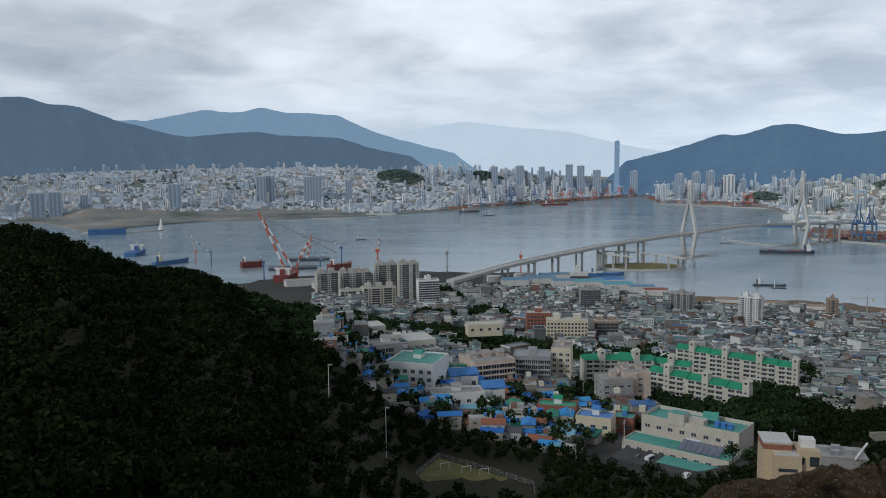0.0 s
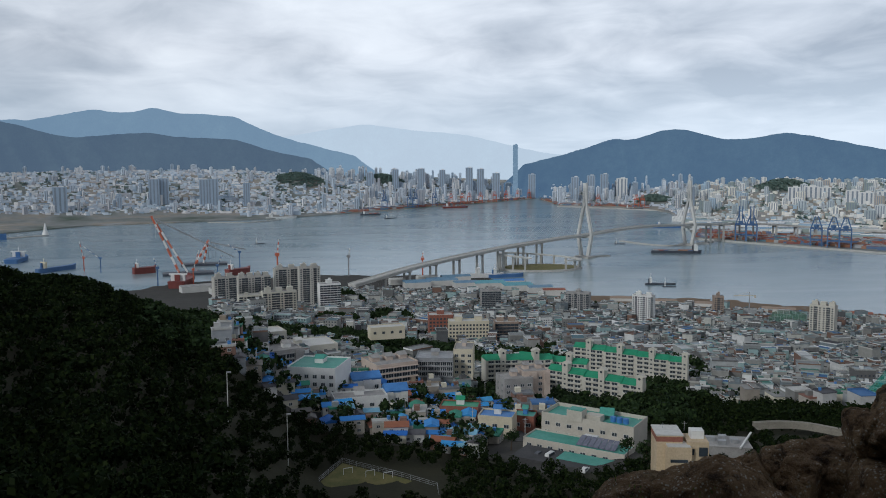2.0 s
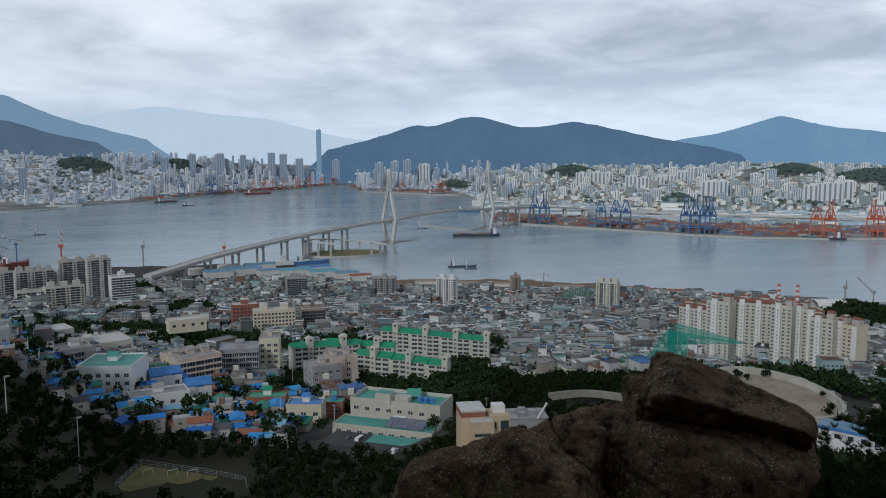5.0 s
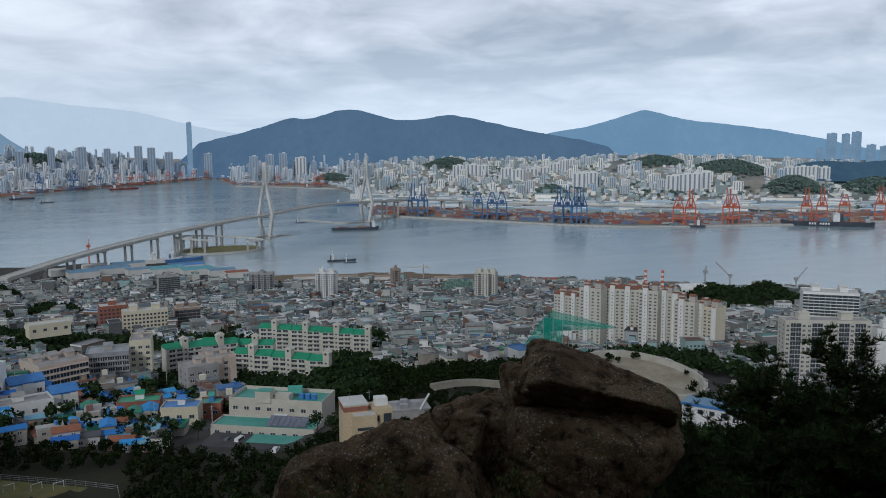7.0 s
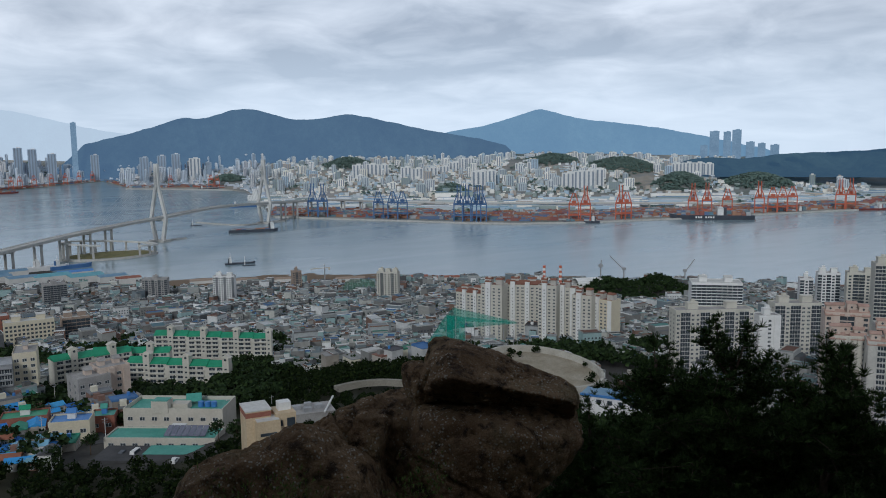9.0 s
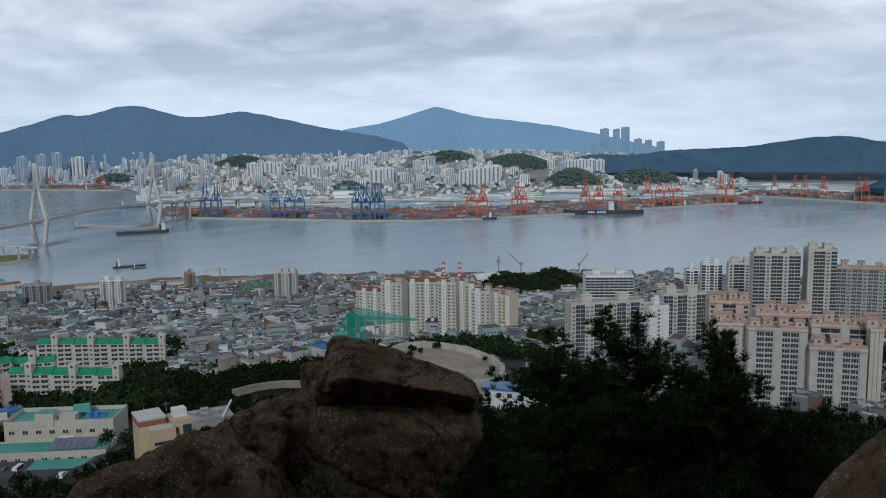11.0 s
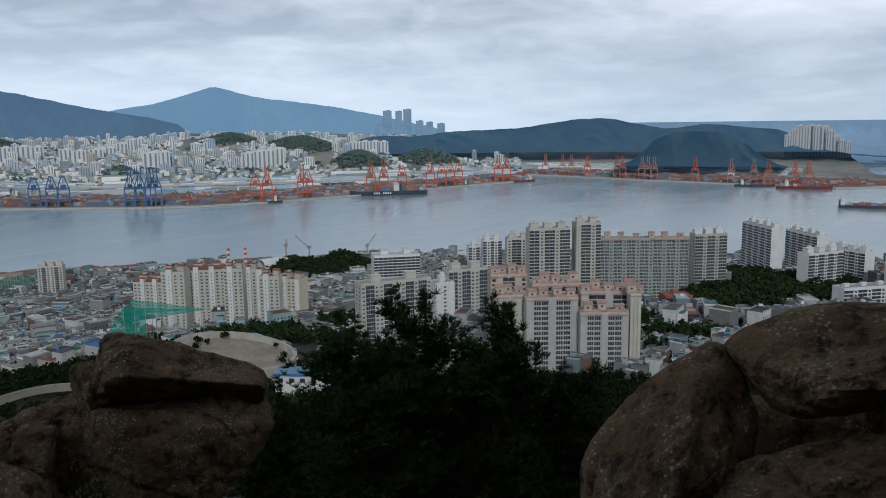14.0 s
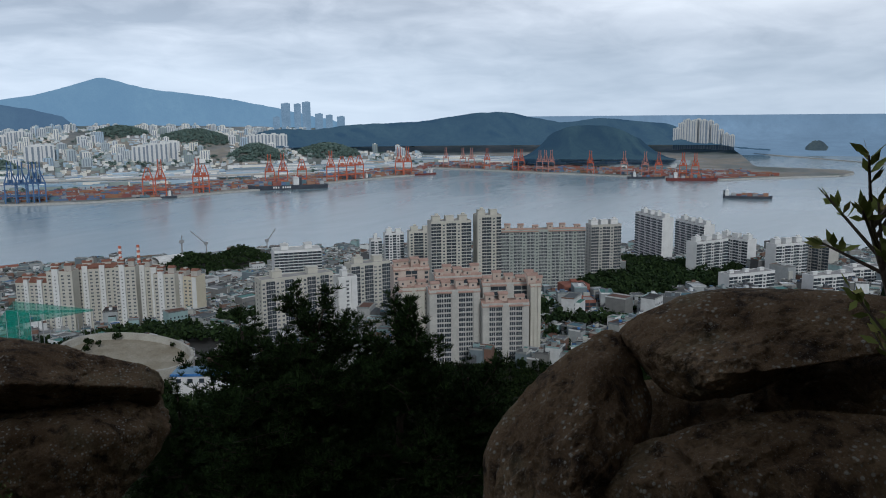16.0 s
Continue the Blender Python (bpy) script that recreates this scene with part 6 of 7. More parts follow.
# leaf colours lightened towards blue to carry the distance haze
FAR_LEAVES = leafy("far_foliage_haze_tint", (.13, .2, .19), (.165, .235, .21), (.2, .26, .22))
far_woods()
SHED_ROOF = palette("shed_roofs", [(.55, .57, .6), (.2, .34, .5), (.66, .67, .68), (.3, .45, .55), (.6, .6, .58), (.24, .3, .36)], size=30.0, grime=.15)
city()


def tower_group(label, towers, wall, glass, group):
    """High-rise flats far off. towers: azimuth, distance, width, top's elevation angle."""
    for az, r, w, el in towers:
        z0 = float(far_height(az, r)) - 4
        h = EYE + r * math.tan(radians(el)) - z0
        ob = base("tower_block", far_pose(az, r, z0), label, "building", group)
        b = Bag()
        b.box(0, 0, 0, h, w, w * .6)
        b.box(w * .1, 0, h, h + 6, w * .4, w * .35)
        b.thing("body", wall, parent=ob)
        for i in range(3):
            g = Bag()
            g.box(-w * .32 + i * w * .32, -w * .3 - .3, 4, h - 4, w * .13, .8)
            g.thing("window_strip", glass, parent=ob)


# tower walls and window strips glow blue in place of haze
HAZE_WALL = distance("tower_haze_glow", (.1, .12, .14), (.2, .31, .43), .62, 60.0)
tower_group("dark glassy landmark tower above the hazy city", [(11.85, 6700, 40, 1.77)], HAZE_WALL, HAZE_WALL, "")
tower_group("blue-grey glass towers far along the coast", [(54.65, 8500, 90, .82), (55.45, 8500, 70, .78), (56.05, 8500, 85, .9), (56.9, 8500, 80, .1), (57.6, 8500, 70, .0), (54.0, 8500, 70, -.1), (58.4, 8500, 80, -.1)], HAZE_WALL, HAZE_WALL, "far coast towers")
tower_group("pale apartment towers on the headland", [(81.5, 4900, 40, -1.1), (81.8, 4950, 36, -.75), (82.15, 5000, 44, -.52), (82.5, 5000, 40, -.6), (82.85, 5050, 44, -.5), (83.2, 5000, 44, -.55), (83.6, 5000, 46, -.6), (83.95, 4950, 40, -.85), (84.3, 4950, 40, -1.2), (84.65, 4900, 36, -1.45), (85.0, 4900, 36, -1.55)], PALE, FAR_GLASS, "headland towers")
tower_group("white apartment towers in the pale city", [(33.6, 4300, 60, -1.4), (34.4, 4300, 60, -1.5), (35.4, 4500, 70, -1.45), (36.3, 4600, 60, -1.35), (37.0, 4700, 60, -1.1), (37.6, 4700, 50, -.85), (38.1, 4700, 50, -.8), (38.7, 3900, 70, -1.75), (39.5, 3900, 60, -1.7), (41.6, 4600, 50, -1.2), (42.5, 4600, 60, -1.15), (45.0, 3750, 60, -1.9), (45.8, 3750, 60, -1.8), (46.4, 3750, 60, -1.75), (47.0, 3800, 60, -1.65), (52.3, 4600, 60, -1.3), (53.0, 4600, 60, -1.25), (53.7, 4600, 60, -1.25), (54.3, 4600, 60, -1.3), (51.0, 4500, 40, -1.35), (19.2, 6200, 80, -.6), (24.6, 4800, 50, -1.5), (30.2, 4500, 60, -1.2), (31.2, 4600, 70, -1.15), (32.0, 4600, 60, -1.2)], WHITE, FAR_GLASS, "white towers")
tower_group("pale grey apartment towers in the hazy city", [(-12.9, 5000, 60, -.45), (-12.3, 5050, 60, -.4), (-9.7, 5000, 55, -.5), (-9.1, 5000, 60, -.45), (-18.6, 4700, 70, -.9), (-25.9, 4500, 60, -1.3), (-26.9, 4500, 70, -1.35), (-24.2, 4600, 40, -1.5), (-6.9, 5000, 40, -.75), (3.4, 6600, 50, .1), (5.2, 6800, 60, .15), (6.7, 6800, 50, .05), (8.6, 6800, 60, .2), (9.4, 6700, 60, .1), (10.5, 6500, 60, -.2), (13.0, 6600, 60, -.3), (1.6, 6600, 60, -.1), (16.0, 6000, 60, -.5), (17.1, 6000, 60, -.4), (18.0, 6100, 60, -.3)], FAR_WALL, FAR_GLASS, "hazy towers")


# ---- port ----
def containers():
    rng = random.Random(8)
    b = Bag()
    squeeze = lambda p: far(p)[0]
    for _ in range(5200):
        a = rng.uniform(24.3, 88)
        q, e = (float(v) for v in shore(a))
        r = q + 60 + rng.uniform(0, 330) if a < 62 or a > 66 else q + 60 + rng.uniform(0, 200)
        if a > 86 and r > 3150:
            continue
        h = rng.choice([1, 2, 2, 3, 4]) * 2.6
        p = polar(a, r)
        b.box(p.x, p.y, 4, 4 + h, rng.choice([12.2, 12.2, 25, 36]), rng.choice([2.6, 5, 8]), radians(-a + (4 if rng.random() < .8 else 94)), 0, 0, squeeze)
    for _ in range(900):
        a = rng.uniform(-.5, 21)
        q, e = (float(v) for v in shore(a))
        p = polar(a, q + rng.uniform(40, 300))
        b.box(p.x, p.y, 4, 4 + rng.choice([5, 8, 10]), rng.choice([25, 40]), 10, radians(-a), 0, 0, squeeze)
    tagged(b.thing("container_stacks", BOXES), "red, blue and grey container stacks along the quays", "containers", kind="stuff")


containers()


def crane_meshes(mat, boom_up):
    portal, boom = Bag(), Bag()
    for x in (-13, 13):
        for y in (-14, 14):
            portal.bar((x, y, 0), (x, y, 46), 3.0)
        portal.bar((x, -14, 16), (x, 14, 16), 2.4)
        portal.bar((x, -14, 45), (x, 14, 45), 3.0)
        portal.bar((x, -14, 16), (x, 14, 45), 1.6)
    for y in (-14, 14):
        portal.bar((-13, y, 45), (13, y, 45), 3.0)
        portal.bar((-13, y, 16), (13, y, 16), 2.4)
    portal.bar((-13, -14, 46), (-3, -10, 76), 2.2)
    portal.bar((13, -14, 46), (3, -10, 76), 2.2)
    portal.bar((0, -10, 75), (0, 26, 47), 1.4)
    for x in (-4, 4):
        boom.bar((x, -14, 46), (x, 34, 46), 3.0)
        if boom_up:
            boom.bar((x, -14, 46), (x, -30, 96), 2.7)
        else:
            boom.bar((x, -14, 46), (x, -60, 46), 2.7)
    boom.box(0, 20, 46, 53, 12, 10)
    if boom_up:
        boom.bar((0, -10, 75), (0, -26, 84), 1.1)
    else:
        boom.bar((0, -10, 75), (0, -50, 47), 1.1)
    return portal.mesh("frame", [mat]), boom.mesh("boom", [mat])


def gantry(az, r, meshes, label, yaw=0.0, scale=1.0):
    ob = base("gantry_crane", far_pose(az, r, 4, yaw) @ Matrix.Scale(scale, 4), label, "crane", "quay cranes")
    for name, me in zip(("frame", "boom"), meshes):
        new(name, me).parent = ob


RED_UP, RED_DOWN, BLUE_UP, BLUE_DOWN = crane_meshes(CRANE_RED, True), crane_meshes(CRANE_RED, False), crane_meshes(CRANE_BLUE, True), crane_meshes(CRANE_BLUE, False)
PINKISH = crane_meshes(surf("faded_red_crane_paint", (.45, .2, .17), (.5, .25, .21), 10.0, 1.0, .6, .05), True)
for _az in (27.0, 27.7, 31.6, 32.6, 33.3, 37.3, 37.9, 38.5, 38.9):
    gantry(_az, float(shore(_az)[0]) + 45, BLUE_UP if _az > 36 or _az < 28 else BLUE_DOWN, "blue quay crane over stacked containers", 0, 1.15)
for _az in (45.4, 46.2, 48.6, 49.0, 53.4, 54.3, 55.6, 57.6, 58.4, 59.0, 59.6, 62.4, 63.0):
    gantry(_az, float(shore(_az)[0]) + 45, RED_DOWN if int(_az * 10) % 3 else RED_UP, "orange-red quay crane over a container berth", 0, 1.1)
for _az in (65.7, 66.9, 67.5, 68.6, 70.6, 71.0, 72.3, 72.7, 73.1, 75.8, 78.1, 79.5, 80.4, 82.0, 82.8):
    gantry(_az, float(shore(_az)[0]) + 45, PINKISH if int(_az * 10) % 2 else RED_UP, "faded red quay crane below wooded hills", 0, .9)
for _az in (2.6, 4.4, 4.8, 6.15):
    gantry(_az, float(shore(_az)[0]) + 45, BLUE_UP, "dark blue quay crane in the haze", 0, 1.2)
for _az in (7.3, 8.1, 8.6, 9.4, 10.4, 11.2, 12.0, 12.8, 20.2, 20.6, 17.6):
    gantry(_az, float(shore(_az)[0]) + 45, RED_DOWN, "red quay crane in the haze", 0, 1.0)


def ship(az, r, length, yaw, hull, label, load=0, house=WHITE, height=None, bridge_at=.32, beam=None):
    """A ship afloat: hull, deckhouse, funnel and deck cargo."""
    h = height or length * .055
    beam = beam or length * .15
    ob = base("ship", far_pose(az, r, 0, yaw), label, "ship")
    b = Bag()
    st = [(-.5, .35, 1.0), (-.48, .5, 1.0), (.3, .5, 1.0), (.42, .34, 1.08), (.5, .03, 1.3)]
    vs = []
    for u, w, k in st:
        vs += [(u * length * (.97 if u > .4 else 1), -w * beam * .8, -2), (u * length, -w * beam, h * k), (u * length, w * beam, h * k), (u * length * (.97 if u > .4 else 1), w * beam * .8, -2)]
    fs = [(4 * i + k, 4 * i + 4 + k, 4 * i + 4 + (k + 1) % 4, 4 * i + (k + 1) % 4) for i in range(4) for k in range(4)]
    b.add(vs, fs + [(3, 2, 1, 0), (16, 17, 18, 19)])
    b.thing("hull", hull, parent=ob)
    b = Bag()
    x = -length * bridge_at
    b.box(x, 0, h, h + length * .07 + 4, length * .07, beam * .8)
    b.box(x, 0, h + length * .07 + 4, h + length * .07 + 7, length * .05, beam * 1.02)
    b.bar((x, 0, h + length * .07 + 6), (x, 0, h + length * .07 + 16), .8)
    b.thing("deckhouse", house, parent=ob)
    if length > 220:
        for i in range(8):
            if i != 4:
                g = Bag()
                for y in (-1, 1):
                    g.box(-length * .02 + i * 7.2, y * beam * .47, h * .35, h * .75, 4.6, beam * .08)
                g.thing("hull_mark", WHITE, parent=ob)
    f = Bag()
    f.box(x - length * .06, 0, h, h + length * .07 + 5, length * .03, beam * .3)
    f.thing("funnel", hull, parent=ob)
    if load:
        rng = random.Random(int(az * 100))
        c = Bag()
        n = int(length / 15)
        for i in range(n):
            u = -length * .45 + i * length * .86 / n + 7
            if abs(u - x) < length * .08:
                continue
            for j in range(6):
                if rng.random() < .85:
                    c.box(u, (j - 2.5) * beam / 6.4, h, h + rng.randint(1, load) * 2.6, 12.2, beam / 7)
        tagged(c.thing("deck_cargo", BOXES, parent=ob), kind="stuff")


ship(22.9, 2300, 135, 6, HULL_DARK, "dark blue coaster with deck gear under way", 1, bridge_at=-.38)
ship(54.6, 2600, 250, 186, HULL_DARK, "large dark container ship berthed under red cranes", 5, bridge_at=.1)
ship(45.9, 2430, 110, 186, HULL_DARK, "small dark container ship at the quay", 2)
ship(59.4, 2920, 110, 195, HULL_DARK, "dark cargo ship at the far berth", 2)
ship(64.0, 3100, 120, 210, HULL_RED, "red-bottomed container ship at the berth", 3)
ship(79.6, 2930, 130, 10, HULL_DARK, "dark container ship below the round hill", 2)
ship(82.6, 2860, 170, 8, HULL_RED, "red container ship below faded cranes", 4)
ship(86.2, 2300, 125, 4, HULL_DARK, "dark laden container ship sailing out", 3, bridge_at=.42)
ship(-6.1, 2640, 38, 30, HULL_DARK, "small dark tug on open water", 0)
ship(3.0, 3920, 60, 20, HULL_DARK, "small dark coaster in the harbour", 0)
ship(21.9, 1660, 60, 10, HULL_DARK, "low barge with a tug", 0)
ship(22.5, 1630, 26, 5, HULL_DARK, "small workboat beside a barge", 0)
ship(19.1, 2550, 34, 15, HULL_DARK, "small dark launch near the bridge", 0)
ship(-21.2, 2380, 120, 75, HULL_BLUE, "large ship with a white superstructure seen bow on", 0, height=11, bridge_at=-.1, beam=36)
ship(-13.7, 1960, 52, 15, HULL_RED, "dark red hull in the shipyard", 0, height=14, beam=22)
ship(-19.0, 2100, 110, 40, CRANE_BLUE, "yellow-decked vessel behind the wooded slope", 0, house=YELLOW_FLAT, height=10)
ship(9.6, 1725, 92, 12, WHITE, "white passenger ship moored near the bridge", 0, height=9, bridge_at=.12)
ship(11.2, 1735, 80, 20, HULL_BLUE, "blue and white ferry near the bridge", 0, height=7)
ship(7.6, 5000, 160, 10, HULL_RED, "red container ship in the haze", 3)
ship(1.6, 4250, 110, 10, HULL_DARK, "grey cargo ship at the far quay", 2)
ship(-4.6, 4050, 150, 8, WHITE, "white passenger ship at the far terminal", 0)
ship(20.0, 4850, 110, 8, HULL_DARK, "grey cargo ship at the far pier", 1)
ship(24.2, 3700, 210, -8, WHITE, "white car carrier at the pier", 0, height=24)
ship(22.4, 3300, 120, 5, HULL_BLUE, "blue-grey ship by the breakwater", 1)


def striped(b, a, e, w, n, first=0):
    a, e = Vector(a), Vector(e)
    for i in range(n):
        b.bar(a.lerp(e, i / n), a.lerp(e, (i + 1) / n), w, (i + first) % 2)


def floating_crane(az, r, foot, tip, label, legs=3, width=30):
    """A barge crane with a red and white lattice boom. foot and tip: metres along the barge and up."""
    ob = base("floating_crane", far_pose(az, r, 0), label, "crane")
    b = Bag()
    b.box(foot[0] + 20, 0, -2, 5, 110, 44)
    b.thing("barge", HULL_DARK, parent=ob)
    b = Bag()
    for k in range(legs):
        y = (k - (legs - 1) / 2) * width / legs
        striped(b, (foot[0], y, foot[1]), (tip[0], y * .4, tip[1]), 4.2, 7)
        striped(b, (foot[0] + 18, y, foot[1]), (tip[0], y * .4, tip[1]), 3.4, 7, 1)
    for t in (.2, .4, .6, .8):
        b.bar((foot[0] + (tip[0] - foot[0]) * t, -width / 3, foot[1] + (tip[1] - foot[1]) * t), (foot[0] + (tip[0] - foot[0]) * t, width / 3, foot[1] + (tip[1] - foot[1]) * t), 2.4, 0)
    b.thing("boom", [CRANE_RED, WHITE], parent=ob)
    b = Bag()
    for y in (-4, 4):
        b.bar((tip[0] + 4, y, tip[1] - 6), (foot[0] + 120, y, foot[1] + 30), 2.4)
    for k in range(12):
        u, w = (k + .2) / 12.5, (k + .9) / 12.5
        p, q = Vector((tip[0] + 4, 0, tip[1] - 6)), Vector((foot[0] + 120, 0, foot[1] + 30))
        b.bar(p.lerp(q, u) + Vector((0, -4, 0)), p.lerp(q, w) + Vector((0, 4, 0)), 1.6)
    b.thing("back_stay", STEEL, parent=ob)
    for k in range(3):
        b = Bag()
        b.bar((tip[0] - 2 + k * 9, 0, tip[1] - 4), (tip[0] - 2 + k * 9, 0, tip[1] - 50), .8)
        b.thing("hoist_rope", STEEL, parent=ob)


floating_crane(-12.0, 1900, (16, 6), (-38, 134), "huge floating crane with red and white booms")
floating_crane(-9.9, 2080, (-18, 6), (14, 62), "lower floating crane with red and white legs", 4, 36)


def luffing_crane(az, r, z, h, jib, mats, label):
    ob = base("luffing_crane", far_pose(az, r, z), label, "crane")
    b = Bag()
    b.bar((0, 0, 0), (0, 0, h), h * .07)
    b.box(0, 0, h, h + h * .14, h * .2, h * .16)
    b.thing("tower", mats[0], parent=ob)
    b = Bag()
    striped(b, (0, 0, h), (jib[0], 0, h + jib[1]), h * .05, 6)
    b.thing("jib", mats, parent=ob)


RW, BW = [CRANE_RED, WHITE], [CRANE_BLUE, WHITE]
luffing_crane(-17.4, 2060, 0, 30, (-8, 42), RW, "red and white shipyard crane")
luffing_crane(-16.4, 2010, 0, 32, (-34, 30), BW, "blue shipyard crane with a striped jib")
luffing_crane(-12.9, 1700, 4, 34, (-6, 22), BW, "blue shipyard crane over the dock")
luffing_crane(-10.6, 1680, 4, 30, (12, 40), RW, "red and white crane over the dry dock")
luffing_crane(-7.5, 1960, 3, 36, (-26, 22), BW, "blue shipyard crane by the flats")
luffing_crane(-9.0, 1720, 4, 32, (10, 24), BW, "blue crane beside a red hull")
luffing_crane(-4.95, 1760, 4, 46, (4, 36), RW, "red and white shipyard mast crane")
luffing_crane(0.0, 1750, 4, 40, (3, 20), [STEEL, WHITE], "thin grey lattice mast by the shore")
luffing_crane(5.25, 1700, 6, 36, (1, 18), RW, "thin red and white mast by the shore")
luffing_crane(48.9, 1290, 4, 30, (-22, 22), [STEEL, STEEL], "grey crane behind the wooded knoll")
luffing_crane(53.0, 1290, 4, 30, (14, 20), [STEEL, STEEL], "small grey crane behind the wooded knoll")
luffing_crane(47.3, 1290, 4, 34, (1, 12), [STEEL, STEEL], "thin grey mast by the knoll")
ship(-11.3, 1690, 100, 75, HULL_RED, "dark red hull under construction in the dry dock", 0, height=18, beam=34)
ship(-7.6, 1860, 60, 30, HULL_RED, "dark red hull beside the shipyard", 0, height=14, beam=22)


def tower_crane(az, r, z, h):
    ob = base("tower_crane", Matrix.Translation(at(az, r, z)) @ pose(0, 0, 0, 0, 0, -az), "thin pale tower crane on a building site", "crane")
    b = Bag()
    b.bar((0, 0, 0), (0, 0, h), 1.6)
    b.bar((0, 0, h), (0, 0, h + 6), 1.0)
    b.thing("mast", STEEL, parent=ob)
    b = Bag()
    b.bar((-22, 0, h - .5), (9, 0, h + 1.5), 1.2)
    b.bar((0, 0, h + 6), (-18, 0, h), .3)
    b.box(7, 0, h - 2.5, h + .5, 3, 2)
    b.thing("jib", CREAM, parent=ob)


tower_crane(27.7, 1240, elev(27.7, 1240), 38)
for _az in (43.36, 44.5):
    _ob = base("chimney", Matrix.Translation(at(_az, 900, elev(_az, 900) - 1)), "tall red and white striped chimney behind the flats", "chimney", "chimneys")
    _b = Bag()
    _h = 98 - elev(_az, 900)
    for _i in range(22):
        _b.tube((0, 0, _h * _i / 22), (0, 0, _h * (_i + 1) / 22), 2.2 - _i * .03, 2.2 - (_i + 1) * .03, 12, _i % 2)
    _b.thing("stack", [WHITE, CRANE_RED], parent=_ob)


def breakwaters():
    for name, pts, w, label in (("breakwater", [(86.5, 4750), (90, 4350), (93.5, 4010), (97, 3700)], 18, "long grey breakwater in open water"), ("breakwater", [(19.2, 2650), (20.6, 2560), (22.0, 2510), (23.6, 2540), (25.2, 2680)], 14, "low stone breakwater by the bridge pylon"),
                                ("pier", [(-24.4, 3290), (-22, 3230), (-19.6, 3310)], 16, "low concrete pier with a white beacon"), ("pier", [(-9.5, 3830), (-7, 3760), (-4.6, 3950)], 12, "low concrete pier with dark fenders"), ("pier", [(14.9, 5200), (18, 4950), (21.8, 4700)], 60, "low pier with moored ships")):
        b = Bag()
        path = [far(polar(a, r, 3))[0] for a, r in pts]
        ribbon(b, smooth_path(path, 6), w, 6)
        tagged(b.thing(name, CONCRETE), label, "breakwater", kind="structure")
    ob = base("beacon", far_pose(-19.55, 3310, 3), "white sail-shaped beacon at the end of a pier", "beacon")
    b = Bag()
    b.tube((0, 0, 0), (0, 0, 12), 12, 9, 10)
    b.tube((0, 0, 12), (0, 0, 42), 7.5, 2.2, 10)
    b.thing("body", WHITE, parent=ob)
    ob = base("floating_dock", far_pose(-22.9, 3190, 0), "long blue floating dock beside the pier", "dock")
    b = Bag()
    b.box(0, -16, -2, 20, 128, 8)
    b.box(0, 16, -2, 20, 128, 8)
    b.box(0, 0, -2, 4, 128, 30)
    b.thing("body", HULL_BLUE, parent=ob)
    ob = base("sea_stack", far_pose(90.2, 5300, 0), "small dark rocky islet in the open sea", "islet")
    rng = random.Random(4)
    b = Bag()
    n = 18
    for k, (s, z) in enumerate(((1, -3), (.95, 30), (.8, 58), (.5, 78), (.18, 84))):
        b.v += [(58 * s * math.cos(6.2832 * i / n) * rng.uniform(.8, 1.15), 45 * s * math.sin(6.2832 * i / n), z * .6 * rng.uniform(.8, 1.15)) for i in range(n)]
    for k in range(4):
        for i in range(n):
            b.f.append((k * n + i, k * n + (i + 1) % n, k * n + n + (i + 1) % n, k * n + n + i))
    b.f.append(tuple(range(4 * n, 5 * n)))
    b.m = [0] * len(b.f)
    # the rock's faint blue emission stands for haze
    b.thing("rock_face", distance("islet_rock_haze_glow", (.06, .07, .05), (.05, .075, .1), .7, 60.0), parent=ob)


breakwaters()


def quay_wall():
    b = Bag()
    for s in np.arange(24.4, 92, .5):
        q = [float(shore(v)[0]) for v in (s, s + .5)]
        b.bar(far(polar(s, q[0] - 2, 1.5))[0], far(polar(s + .5, q[1] - 2, 1.5))[0], 6, 0, 7)
    tagged(b.thing("quay_wall", CONCRETE), "grey concrete quay wall along the container berths", "quay", kind="structure")


quay_wall()


def shed(az, r, lx, ly, h, yaw, roof, label, z=None):
    z = elev(az, r) - 1 if z is None else z
    ob = base("warehouse", Matrix.Translation(at(az, r, z)) @ pose(0, 0, 0, 0, 0, yaw - az), label, "warehouse", "shore warehouses")
    b = Bag()
    b.box(0, 0, 0, h, lx, ly)
    b.thing("wall", PALE, parent=ob)
    n = max(1, int(ly / 16))
    for i in range(n):
        rf = Bag()
        rf.gable(0, -ly / 2 + (i + .5) * ly / n, h, h + 3, lx, ly / n, 0, 0, .2)
        rf.thing("roof", roof, parent=ob)


DULL_BLUE = surf("faded_blue_sheet_roof", (.12, .24, .36), (.2, .32, .42), 14, 1, .6, .05)
AQUA = surf("aqua_sheet_roof", (.12, .34, .4), (.18, .4, .46), 14, 1, .6, .05)
for _az, _r, _lx, _ly, _roof in ((4.8, 1560, 50, 34, DULL_BLUE), (6.6, 1600, 60, 40, DULL_BLUE), (8.3, 1560, 46, 30, DULL_BLUE), (10.0, 1560, 60, 34, AQUA), (12.0, 1540, 56, 36, AQUA), (13.6, 1520, 46, 30, DULL_BLUE), (11.4, 1600, 60, 20, BLUE), (7.6, 1660, 60, 26, DULL_BLUE), (5.5, 1650, 40, 20, PALE), (14.6, 1480, 40, 20, BRICK), (3.4, 1600, 30, 20, PALE), (-10.2, 1560, 70, 30, GREYWALL), (-8.4, 1500, 60, 30, GREYWALL)):
    shed(_az, _r, _lx, _ly, 12, 12, _roof, "long harbour shed with a ribbed metal roof near the water")
